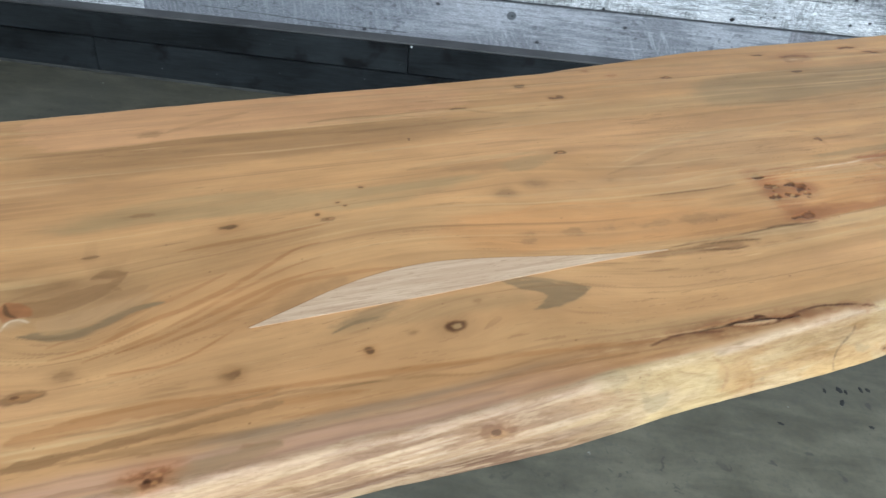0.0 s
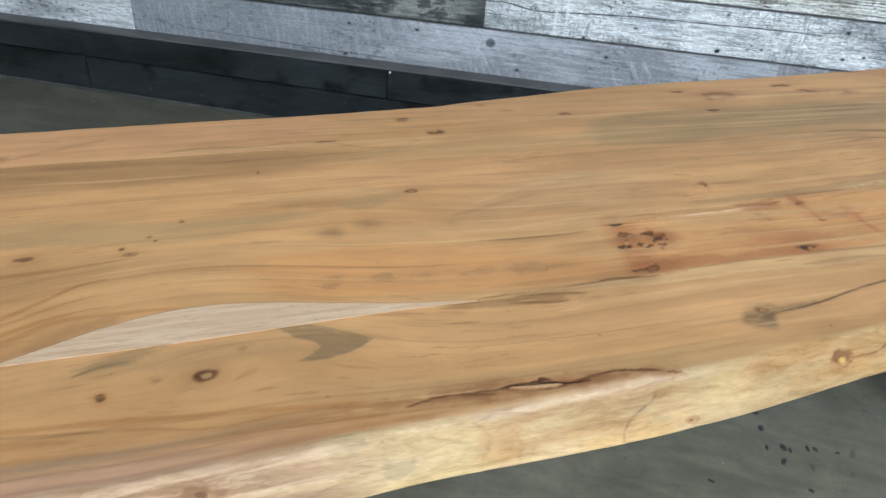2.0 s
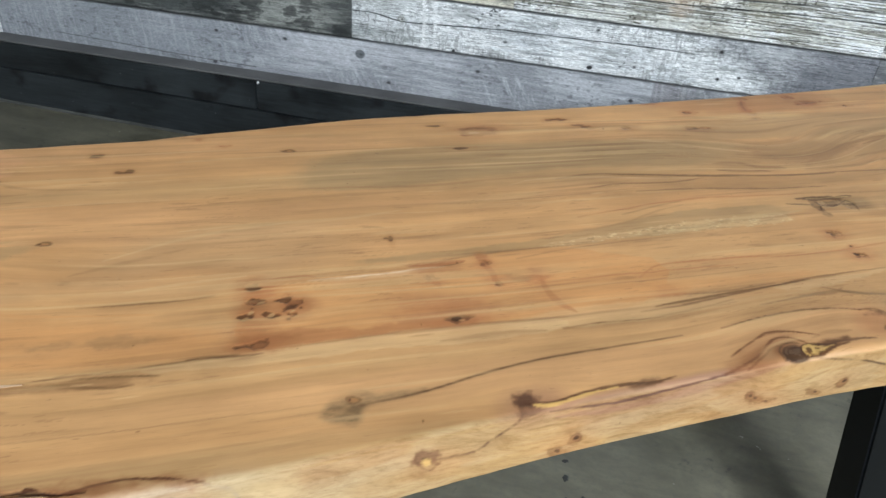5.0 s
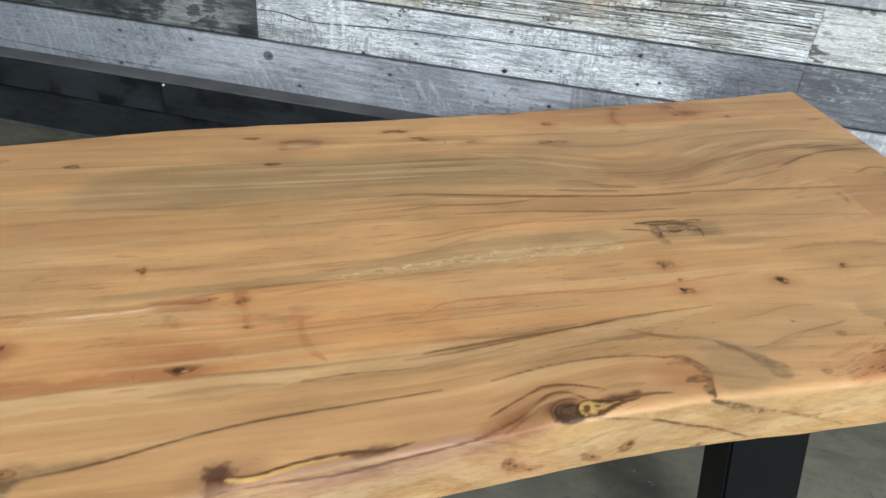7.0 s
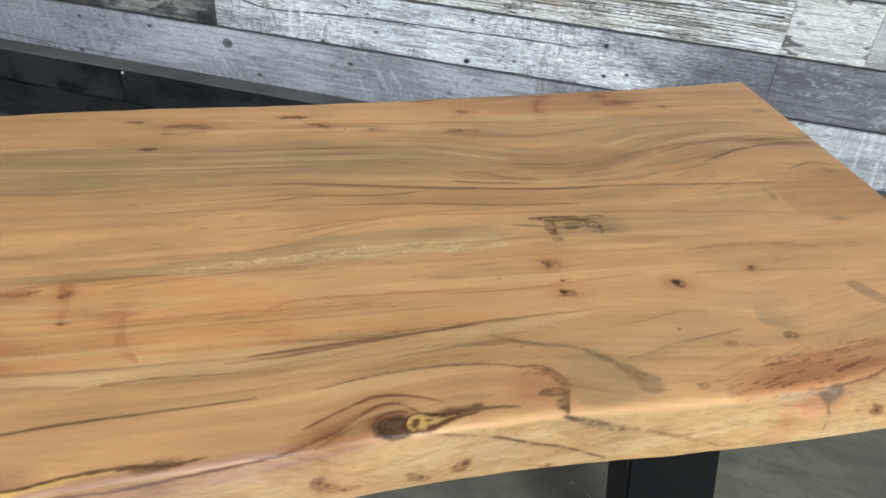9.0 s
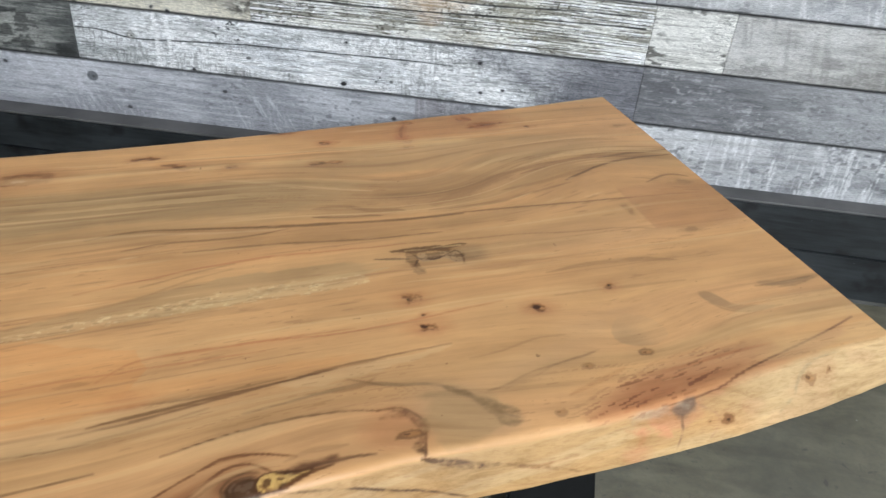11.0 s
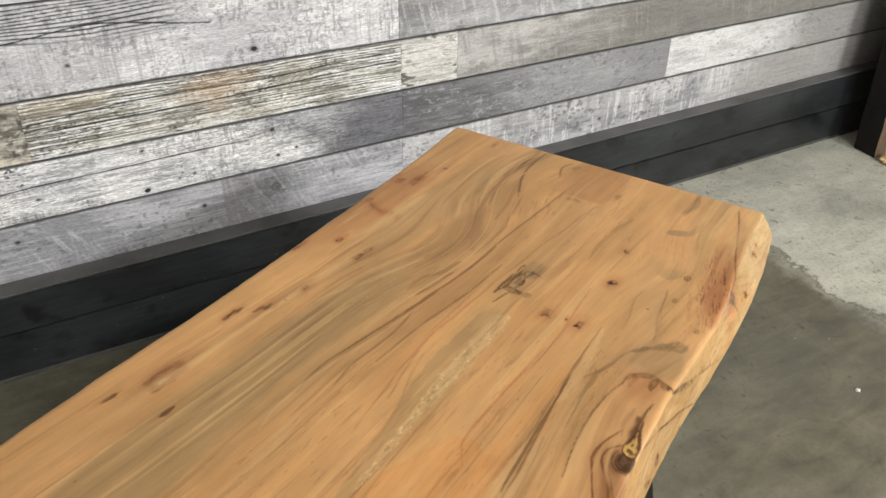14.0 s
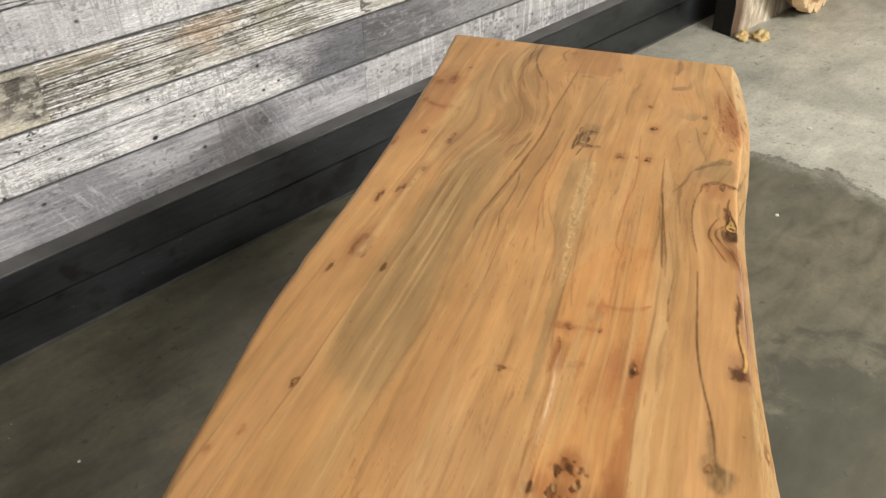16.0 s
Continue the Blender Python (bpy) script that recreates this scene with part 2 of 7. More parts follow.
def build_floor():
    bm = bmesh.new()
    top = [(X0, Y0), (X1, Y0), (X1, WALL + 0.1), (X0, WALL + 0.1)]
    a = [bm.verts.new((x, y, floor_z(x))) for x, y in top]
    b = [bm.verts.new((x, y, -0.35)) for x, y in top]
    bm.faces.new(a)
    bm.faces.new(b[::-1])
    for i in range(4):
        bm.faces.new((a[i], b[i], b[(i + 1) % 4], a[(i + 1) % 4]))
    ob = part("floor", bm, CONCRETE)
    tagged(ob, "worn grey concrete workshop floor with stains and cracks", "floor", kind="structure")


build_floor()
WALLS = {}
for name, lo, hi in (
    ("wall_north", (X0, WALL + 0.02, -0.3), (X1, WALL + 0.17, CEIL)),
    ("wall_south", (X0, Y0 - 0.15, -0.3), (X1, Y0, CEIL)),
    ("wall_west", (X0 - 0.15, Y0 - 0.15, -0.3), (X0, WALL + 0.17, CEIL)),
    ("wall_east", (X1, Y0 - 0.15, -0.3), (X1 + 0.15, WALL + 0.17, CEIL)),
):
    WALLS[name] = part(name, box_bm(lo, hi), GAP if name == "wall_north" else PLASTER)
    tagged(WALLS[name], "wall clad in weathered grey and white boards" if name == "wall_north" else "plain grey workshop wall", "wall", kind="structure")
tagged(part("ceiling", box_bm((X0 - 0.15, Y0 - 0.15, CEIL), (X1 + 0.15, WALL + 0.17, CEIL + 0.15)), CEILING_PAINT), "plain pale workshop ceiling", "ceiling", kind="structure")

# ceiling lamps, assumed and out of view; the two weaker ones are fill
for x, y, length, width, watts in LAMPS:
    lamp = empty("unseen_ceiling_light", (x, y, CEIL))
    tagged(lamp, "long white ceiling light fixed to the ceiling, assumed, out of view", "light", "ceiling lights")
    part("housing", box_bm((-length / 2 - 0.03, -width / 2 - 0.03, -0.07), (length / 2 + 0.03, width / 2 + 0.03, -0.002), 0.01), LAMP_WHITE, lamp)
    data = bpy.data.lights.new("lamp", "AREA")
    data.shape, data.size, data.size_y, data.energy, data.color = "RECTANGLE", length, width, watts, (1.0, 0.985, 0.95)
    light = new("lamp", data)
    light.parent = lamp
    light.location = (0, 0, -0.08)

# ---- base boards: two black planks, one above the other ----
def base_board(name, x0, x1, bottom, top, thick, bevel):
    bm = bmesh.new()
    y1, y0 = WALL + 0.018, WALL + 0.018 - thick
    vs = [bm.verts.new((x, y, f(x))) for x in (x0, x1) for y, f in ((y0, bottom), (y1, bottom), (y1, top), (y0, top))]
    for q in ((0, 1, 2, 3), (7, 6, 5, 4), (0, 4, 5, 1), (1, 5, 6, 2), (2, 6, 7, 3), (3, 7, 4, 0)):
        bm.faces.new([vs[i] for i in q])
    bmesh.ops.recalc_face_normals(bm, faces=bm.faces[:])
    bmesh.ops.bevel(bm, geom=bm.edges[:], offset=bevel, segments=2, affect="EDGES")
    return tagged(part(name, bm, BLACK), "black painted wooden base board along the wall", "baseboard", "base boards", "structure")


def seam(x):
    return 0.172 - 0.011 * x


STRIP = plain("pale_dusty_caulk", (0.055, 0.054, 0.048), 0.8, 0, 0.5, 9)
# ledge colour, lighter than the black boards below it
LEDGE_GREY = plain("dark_grey_ledge_paint", (0.092, 0.090, 0.088), 0.45, 0, 0.4, 6)
tagged(part("trim", box_bm((X0, WALL - 0.0635, 0.2845), (X1, WALL + 0.0185, 0.2925), 0.003, 2), LEDGE_GREY), "dark grey ledge along the top of the base boards", "trim", kind="structure")
for x0, x1 in ((X0, -0.181), (-0.178, X1)):
    UPPER_BOARD = base_board("baseboard", x0, x1, lambda x: seam(x) + 0.0025, lambda x: 0.284, 0.081, 0.003)
for x0, x1 in ((X0, -1.357), (-1.353, X1)):
    base_board("baseboard", x0, x1, lambda x: floor_z(x) + 0.001, lambda x: seam(x) - 0.0015, 0.082, 0.003)


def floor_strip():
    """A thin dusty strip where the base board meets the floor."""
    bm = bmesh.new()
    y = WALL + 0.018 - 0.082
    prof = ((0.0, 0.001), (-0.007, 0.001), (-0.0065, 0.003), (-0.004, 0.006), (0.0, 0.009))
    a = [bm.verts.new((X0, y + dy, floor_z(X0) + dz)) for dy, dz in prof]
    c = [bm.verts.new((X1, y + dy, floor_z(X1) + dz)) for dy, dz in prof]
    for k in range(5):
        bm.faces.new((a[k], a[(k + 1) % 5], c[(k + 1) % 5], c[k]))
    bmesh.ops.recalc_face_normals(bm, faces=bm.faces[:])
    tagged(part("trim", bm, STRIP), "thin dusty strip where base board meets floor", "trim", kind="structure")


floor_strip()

# ---- the table ----
ANGLE = 25.0
TOP_Z, THICK = 0.76, 0.048
AXIS = Vector((math.cos(radians(ANGLE)), math.sin(radians(ANGLE)), 0))
ORIGIN = Vector((1.851, 1.56, 0)) - 2.4 * AXIS  # u = 0, v = 0
U0, U1 = -0.12, 2.402

BACK = ((-0.12, 0.563), (0.04, 0.571), (0.44, 0.586), (0.67, 0.591), (0.8, 0.596), (0.9, 0.604), (0.97, 0.615), (1.06, 0.627), (1.16, 0.642), (1.274, 0.654), (1.43, 0.660), (1.6, 0.664), (1.8, 0.676), (2.05, 0.695), (2.2, 0.708), (2.402, 0.733))
ARRIS = ((-0.12, -0.135), (0.23, -0.132), (0.5, -0.128), (0.65, -0.115), (0.8, -0.107), (0.93, -0.094), (1.0, -0.092), (1.12, -0.08), (1.25, -0.067), (1.35, -0.055), (1.5, -0.042), (1.65, -0.031), (1.8, -0.026), (2.06, -0.024), (2.17, -0.012), (2.3, 0.001), (2.402, 0.005))
FOOT = ((-0.12, -0.152), (0.4, -0.146), (0.6, -0.146), (0.7, -0.138), (0.92, -0.13), (1.05, -0.119), (1.2, -0.098), (1.34, -0.079), (1.5, -0.065), (1.75, -0.048), (1.96, -0.051), (2.1, -0.049), (2.2, -0.044), (2.32, -0.032), (2.402, -0.020))


def curve_at(points, u):
    """A smooth line through the points (cubic Hermite), sampled at u."""
    p = np.array(points)
    s = np.gradient(p[:, 1], p[:, 0])
    i = np.clip(np.searchsorted(p[:, 0], u) - 1, 0, len(p) - 2)
    h = p[i + 1, 0] - p[i, 0]
    t = (u - p[i, 0]) / h
    return (2 * t**3 - 3 * t**2 + 1) * p[i, 1] + (t**3 - 2 * t**2 + t) * h * s[i] + (3 * t**2 - 2 * t**3) * p[i + 1, 1] + (t**3 - t**2) * h * s[i + 1]


def lattice(x, y, seed):
    """Smooth value noise, 0 to 1."""
    xi, yi = np.floor(x).astype(np.int64), np.floor(y).astype(np.int64)
    fx, fy = x - xi, y - yi
    fx, fy = fx * fx * (3 - 2 * fx), fy * fy * (3 - 2 * fy)

    def h(a, b):
        n = (a * 374761393 + b * 668265263 + seed * 974634777) & 0xFFFFFFFF
        n = ((n ^ (n >> 13)) * 1274126177) & 0xFFFFFFFF
        return ((n ^ (n >> 16)) & 0xFFFF) / 65535.0

    top = h(xi, yi) * (1 - fx) + h(xi + 1, yi) * fx
    low = h(xi, yi + 1) * (1 - fx) + h(xi + 1, yi + 1) * fx
    return top * (1 - fy) + low * fy


def fbm(x, y, seed, octaves=4, gain=0.5):
    total, weight, out = 0.0, 1.0, 0.0
    for k in range(octaves):
        out = out + weight * lattice(x * 2**k, y * 2**k, seed + 17 * k)
        total += weight
        weight *= gain
    return out / total


def step(a, b, x):
    t = np.clip((x - a) / (b - a), 0, 1)
    return t * t * (3 - 2 * t)


class Wood:
    """The figure of the slab: a colour, a grain direction and a small sink depth at each point (u, w); w runs across the top and on down the front edge."""

    def __init__(self, u, w, arris, back):
        self.u, self.w, self.arris, self.back = u, w, arris, back
        self.g = w + 0.0
        self.sink = np.zeros_like(u)
        self.rough = 0.009 * (fbm(u * 50, w * 80, 5, 4, 0.6) - 0.5)
        self.wave = 0.006 * (fbm(u * 22, w * 40, 6, 3) - 0.5)

    def around(self, u0, w0, su, sw, a):
        """Grain lines part round a knot."""
        d = np.exp(-(((self.u - u0) / su) ** 2) - ((self.w - w0) / sw) ** 2)
        self.g -= a * (self.w - w0) / sw * d

    def arch(self, u0, w0, su, sw, a):
        """Grain lines rise in an arch."""
        self.g -= a * np.exp(-(((self.u - u0) / su) ** 2) - ((self.w - w0) / sw) ** 2)

    def paint(self, m, colour, strength=1.0):
        k = np.flatnonzero(m > 0.002)
        m = (np.clip(m[k], 0, 1) * strength)[:, None]
        self.c[k] = self.c[k] * (1 - m) + np.array(colour) * m

    def spot(self, u0, w0, ru, rw, soft=0.4, turn=0.0, ragged=1.0):
        a, soft = radians(turn), 0.75 * soft
        far = 1.9 * max(ru, rw) + 0.01
        k = np.flatnonzero((np.abs(self.u - u0) < far) & (np.abs(self.w - w0) < far))
        du, dw = self.u[k] - u0, self.w[k] - w0
        x, y = du * math.cos(a) + dw * math.sin(a), -du * math.sin(a) + dw * math.cos(a)
        d = np.sqrt((x / ru) ** 2 + (y / rw) ** 2) + ragged * self.rough[k] / max(min(ru, rw), 0.004)
        out = np.zeros_like(self.u)
        out[k] = 1 - step(1 - soft, 1 + soft, d)
        return out

    def line(self, points, width, soft=0.6, ragged=0.6, taper=True):
        """A tapering crack or dark vein through the points."""
        out = np.zeros_like(self.u)
        blurred, soft = soft > 0.55, 0.6 * soft
        p = np.array(points, float)
        if len(p) > 2:
            q = np.concatenate([[2 * p[0] - p[1]], p, [2 * p[-1] - p[-2]]])
            t = np.linspace(0, 1, 5)[:-1, None]
            fine = [0.5 * (2 * q[i] + t * (q[i + 1] - q[i - 1]) + t**2 * (2 * q[i - 1] - 5 * q[i] + 4 * q[i + 1] - q[i + 2]) + t**3 * (3 * q[i] - q[i - 1] - 3 * q[i + 1] + q[i + 2])) for i in range(1, len(q) - 2)]
            p = np.concatenate([*fine, p[-1:]])
        reach = 0.008 + 3 * width
        lo, hi = p.min(0) - reach, p.max(0) + reach
        near = np.where((self.u > lo[0]) & (self.u < hi[0]) & (self.w > lo[1]) & (self.w < hi[1]))[0]
        u, w = self.u[near], self.w[near] + 0.6 * ragged * self.wave[near] + 0.12 * ragged * self.rough[near]
        best, along, side = np.full(len(near), 9.0), np.zeros(len(near)), np.zeros(len(near))
        cuts = np.concatenate([[0], np.cumsum(np.hypot(*np.diff(p, axis=0).T))])
        for i in range(len(p) - 1):
            d = p[i + 1] - p[i]
            t = np.clip(((u - p[i, 0]) * d[0] + (w - p[i, 1]) * d[1]) / (d @ d), 0, 1)
            q = np.hypot(u - p[i, 0] - t * d[0], w - p[i, 1] - t * d[1])
            closer = q < best
            best[closer] = q[closer]
            side[closer] = ((w - p[i, 1]) * d[0] - (u - p[i, 0]) * d[1])[closer]
            along[closer] = ((cuts[i] + t * (cuts[i + 1] - cuts[i])) / cuts[-1])[closer]
        if blurred:
            width *= 0.5
        wide = width * (np.clip(4 * along * (1 - along), 0.0, 1) ** 0.6 * 0.92 + 0.08 if taper else 1.0)
        wide = wide * (0.7 + 0.6 * lattice(u * 20 + 5, w * 20, 311))
        full = np.maximum(wide, 0.0015)
        m = 1.15 * np.clip(0.35 + 0.65 * wide / full, 0, 1) * (1 - step((1 - soft) * 0.6, 1.15 + soft, best / full))
        lee = (side * (1 if math.sin(77 * p[0, 0] + 31 * p[0, 1]) > -0.3 else -1)) < 0
        reach = np.where(lee, 7.0, 1.6) * np.maximum(wide, 0.001)
        shade = 0.36 * np.exp(-best / reach) * blurred * np.clip(6 * along * (1 - along), 0, 1)
        rag = np.clip(0.3 + 1.45 * fbm(u * 34, w * 190, 312, 3, 0.6), 0, 1.1)
        out[near] = np.maximum(m * rag, shade)
        return out

    def knot(self, u0, w0, r, dark=0.75, long=1.6, turn=0.0):
        r = 0.72 * r
        s = math.sin(91 * u0 + 37 * w0)
        turn += 25 * s
        self.paint(self.spot(u0 - 1.2 * r * s, w0 + 0.4 * r * s, r * 3.4 * long, r * 2.0, 1.0, 0.4 * turn, 0.4), (0.42, 0.21, 0.085), 0.28 * dark)
        self.paint(self.spot(u0 + 0.2 * r * s, w0, r * long * 1.35, r * 1.1, 0.4, turn, 1.9), (0.21, 0.105, 0.043), 0.9 * dark)
        self.paint(self.spot(u0 - 0.25 * r * s, w0 - 0.15 * r, r * long * 0.75, r * 0.6, 0.4, turn, 0.8), (0.40, 0.225, 0.095), 0.5 * (1 - 0.6 * (dark > 0.82)))
        self.paint(self.spot(u0 + 0.35 * r * s, w0 + 0.15 * r, r * long * 0.42, r * 0.36, 0.4, turn, 1.0), (0.085, 0.042, 0.02), dark)
        self.sink += 0.0005 * dark * self.spot(u0, w0, r * long * 0.8, r * 0.8, 0.4, turn)

    def patch(self, points, soft=0.002, ragged=0.5, draw=1.0):
        """A closed patch with the given corners, rounded and slightly frayed; draw below 1 drags its soft ends out along u."""
        p = np.array(points, float) * (draw, 1.0)
        q = np.roll(p, -1, 0)
        p = np.stack([0.75 * p + 0.25 * q, 0.25 * p + 0.75 * q], 1).reshape(-1, 2)
        out = np.zeros_like(self.u)
        lo, hi = p.min(0) - soft - 0.01, p.max(0) + soft + 0.01
        near = np.where((self.u * draw > lo[0]) & (self.u * draw < hi[0]) & (self.w > lo[1]) & (self.w < hi[1]))[0]
        u, w = self.u[near] * draw, self.w[near]
        best, inside = np.full(len(near), 9.0), np.zeros(len(near), bool)
        for a, b in zip(p, np.roll(p, -1, 0)):
            d = b - a
            t = np.clip(((u - a[0]) * d[0] + (w - a[1]) * d[1]) / (d @ d), 0, 1)
            best = np.minimum(best, np.hypot(u - a[0] - t * d[0], w - a[1] - t * d[1]))
            over = (a[1] > w) != (b[1] > w)
            inside ^= over & (u < a[0] + (w - a[1]) * d[0] / (d[1] if d[1] else 1e-9))
        far = np.where(inside, best, -best) + ragged * self.rough[near]
        out[near] = step(-soft, soft, far)
        return out


TAN, ORANGE, OLIVE = (0.565, 0.332, 0.142), (0.59, 0.32, 0.128), (0.45, 0.292, 0.132)
AMBER, ROSE, UMBER, KHAKI = (0.575, 0.295, 0.11), (0.66, 0.37, 0.175), (0.35, 0.198, 0.085), (0.39, 0.255, 0.118)
FAWN, STRAW, RUST, SIENNA = (0.54, 0.335, 0.165), (0.63, 0.425, 0.21), (0.40, 0.17, 0.066), (0.42, 0.21, 0.078)
DIM, CHALK, SMOKE, MAUVE = (0.20, 0.108, 0.047), (0.78, 0.62, 0.42), (0.30, 0.20, 0.10), (0.44, 0.27, 0.18)
SHEEN_PINK = (0.62, 0.42, 0.27)
DARK = (0.085, 0.04, 0.02)
GOLD = (0.62, 0.40, 0.13)


def figure(wd):
    u, w = wd.u, wd.w
    # flow of the grain
    wd.g -= 0.03 * (fbm(u * 1.1, w * 2.0, 3, 3) - 0.5)
    wd.g -= 0.008 * (fbm(u * 5, w * 12, 9, 3) - 0.5)
    wd.arch(0.50, 0.15, 0.2, 0.14, 0.05)
    wd.arch(0.14, 0.07, 0.09, 0.07, -0.05)
    wd.arch(0.62, 0.02, 0.12, 0.05, 0.025)
    wd.arch(1.95, 0.46, 0.14, 0.08, -0.05)
    wd.arch(2.25, 0.46, 0.16, 0.1, 0.055)
    wd.arch(1.75, 0.03, 0.13, 0.06, 0.04)
    wd.arch(2.1, 0.08, 0.1, 0.06, -0.03)
    wd.arch(0.72, 0.28, 0.12, 0.06, 0.02)
    for u0, w0, a in ((0.515, -0.007, 0.012), (0.69, 0.236, 0.012), (1.64, -0.024, 0.03), (1.43, 0.577, 0.015), (1.84, 0.551, 0.01), (2.12, 0.645, 0.012), (1.08, 0.147, 0.01), (1.875, 0.223, 0.01), (1.315, -0.04, 0.02), (1.11, 0.539, 0.008)):
        wd.around(u0, w0, 0.06, 0.03, a)
    g = wd.g
    # broad bands of tone
    a = fbm(u * 0.7 + 3, g * 9, 21, 3)
    b = fbm(u * 1.3, g * 26, 33, 4, 0.6)
    wd.c = np.tile(np.array(TAN), (len(u), 1))
    wd.paint(step(0.42, 0.68, a), ORANGE, 0.4)
    wd.paint(step(0.5, 0.75, fbm(u * 1.0 + 7, g * 14, 44, 3)), OLIVE, 0.6)
    wd.paint(step(0.52, 0.72, fbm(u * 1.2 + 2, g * 18, 45, 3)), ROSE, 0.3)
    wd.paint(step(0.56, 0.74, fbm(u * 1.6 + 4, g * 30, 46, 3)), SIENNA, 0.2)
    fib = np.clip(0.25 + 1.5 * fbm(u * 26, g * 230, 501, 3, 0.6), 0, 1.15)
    tuft = np.clip(0.4 + 1.25 * fbm(u * 4, g * 60, 502, 4, 0.6), 0, 1.2)

    def mark(points, width, colour, amount):
        """A vein or joint, broken up by the fibres."""
        far = min(max(points[0][1] / 0.6, 0.0), 1.0)
        wd.paint(wd.line(points, width * (1.5 + 1.1 * far), 0.8, 0.7), colour, min(1.0, 1.15 * amount))

    def area(points, soft, colour, amount):
        """A zone of other tone, frayed along the grain."""
        wd.paint(wd.patch(points, 0.6 * soft, 0.9, 0.18 if soft > 0.0035 else 1.0) * tuft, colour, min(0.95, 1.3 * amount))

    def ring_knot(u0, w0, ru, rw, amount=1.0):
        wd.paint(wd.spot(u0, w0, 2.2 * ru, 2.0 * rw, 1.0, 0, 0.5), UMBER, 0.3 * amount)
        out = wd.spot(u0, w0, ru, rw, 0.3, 0, 1.0)
        wd.paint(out, DIM, 0.9 * amount)
        wd.paint(wd.spot(u0 + 0.1 * ru, w0, 0.62 * ru, 0.5 * rw, 0.4, 0, 0.6), SIENNA, 0.85 * amount)
        wd.paint(wd.spot(u0 - 0.25 * ru, w0 + 0.1 * rw, 0.22 * ru, 0.25 * rw, 0.4, 0, 0.4), DARK, 0.8 * amount)
        wd.sink += 0.0004 * amount * out

    def smudge(u0, w0, ru, rw, colour, amount):
        wd.paint(wd.spot(u0, w0, 1.5 * ru, 1.5 * rw, 1.1, 0, 1.0) * tuft, colour, 0.5 * amount)
        wd.paint(wd.spot(u0, w0, 0.9 * ru, 0.9 * rw, 0.9, 0, 2.2) * fib, colour, amount)

    def dash(u0, w0, ru, rw):
        wd.paint(wd.spot(u0, w0, 1.6 * ru, 2.2 * rw, 1.0, 0, 0.6), SIENNA, 0.5)
        wd.paint(wd.spot(u0, w0, ru, max(rw, 0.0016), 0.5, 0, 1.0) * fib, DIM, 0.95)

    def eye(u0, w0, ru, rw, amount=1.0):
        wd.paint(wd.spot(u0, w0, 2.1 * ru, 1.9 * rw, 1.1, 0, 1.2) * tuft, RUST, 0.55 * amount)
        out = wd.spot(u0, w0, 0.95 * ru, 0.9 * rw, 0.6, 0, 2.4)
        wd.paint(out, (0.20, 0.09, 0.038), 0.85 * amount)
        wd.paint(wd.spot(u0 - 0.3 * ru, w0 + 0.25 * rw, 0.4 * ru, 0.4 * rw, 0.5, 0, 1.4), DARK, 0.95 * amount)
        wd.paint(wd.spot(u0 + 0.35 * ru, w0 - 0.3 * rw, 0.3 * ru, 0.25 * rw, 0.5, 0, 1.0), ORANGE, 0.5 * amount)
        wd.sink += 0.0006 * amount * out

    # zones of tone
    area(((0.077, 0.457), (0.182, 0.452), (0.292, 0.462), (0.409, 0.462), (0.534, 0.463), (0.700, 0.471), (0.733, 0.579), (0.422, 0.584), (0.062, 0.570)), 0.004, ROSE, 0.75)
    area(((0.078, 0.452), (0.182, 0.447), (0.292, 0.457), (0.408, 0.456), (0.533, 0.460), (0.699, 0.467), (0.677, 0.399), (0.519, 0.387), (0.290, 0.372), (0.089, 0.368)), 0.02, UMBER, 0.5)
    mark(((0.078, 0.452), (0.182, 0.447), (0.292, 0.458), (0.408, 0.458), (0.533, 0.460), (0.621, 0.461)), 0.0022, UMBER, 0.5)
    mark(((0.455, 0.475), (0.503, 0.482), (0.571, 0.478), (0.622, 0.465)), 0.003, UMBER, 0.6)
    mark(((0.451, 0.440), (0.528, 0.436), (0.596, 0.435), (0.690, 0.438)), 0.003, UMBER, 0.55)
    mark(((0.254, 0.482), (0.308, 0.505), (0.357, 0.524), (0.374, 0.527)), 0.006, UMBER, 0.35)
    area(((0.120, 0.269), (0.173, 0.289), (0.242, 0.303), (0.316, 0.305), (0.371, 0.298), (0.468, 0.279), (0.642, 0.284), (0.635, 0.263), (0.488, 0.230), (0.366, 0.246), (0.287, 0.252), (0.212, 0.256), (0.140, 0.248)), 0.012, OLIVE, 0.75)
    area(((0.597, 0.308), (0.650, 0.312), (0.746, 0.306), (0.740, 0.291), (0.655, 0.286)), 0.008, UMBER, 0.45)
    area(((0.106, 0.244), (0.617, 0.203), (0.589, 0.116), (0.435, 0.118), (0.116, 0.168)), 0.03, TAN, 0.4)
    area(((0.130, 0.060), (0.205, 0.051), (0.315, 0.039), (0.447, 0.018), (0.562, 0.028), (0.534, -0.061), (0.381, -0.047), (0.257, -0.041), (0.143, -0.036)), 0.012, TAN, 0.55)
    area(((0.852, 0.291), (0.966, 0.318), (1.097, 0.327), (1.159, 0.322), (1.128, 0.212), (0.963, 0.186), (0.848, 0.194)), 0.02, FAWN, 0.4)
    area(((0.688, 0.300), (0.704, 0.309), (0.752, 0.316), (0.784, 0.311), (0.753, 0.289), (0.711, 0.272)), 0.005, KHAKI, 0.5)
    area(((0.558, 0.192), (0.677, 0.186), (0.802, 0.165), (0.903, 0.139), (1.015, 0.111), (1.014, 0.078), (0.898, 0.077), (0.744, 0.087), (0.577, 0.104)), 0.012, AMBER, 0.6)
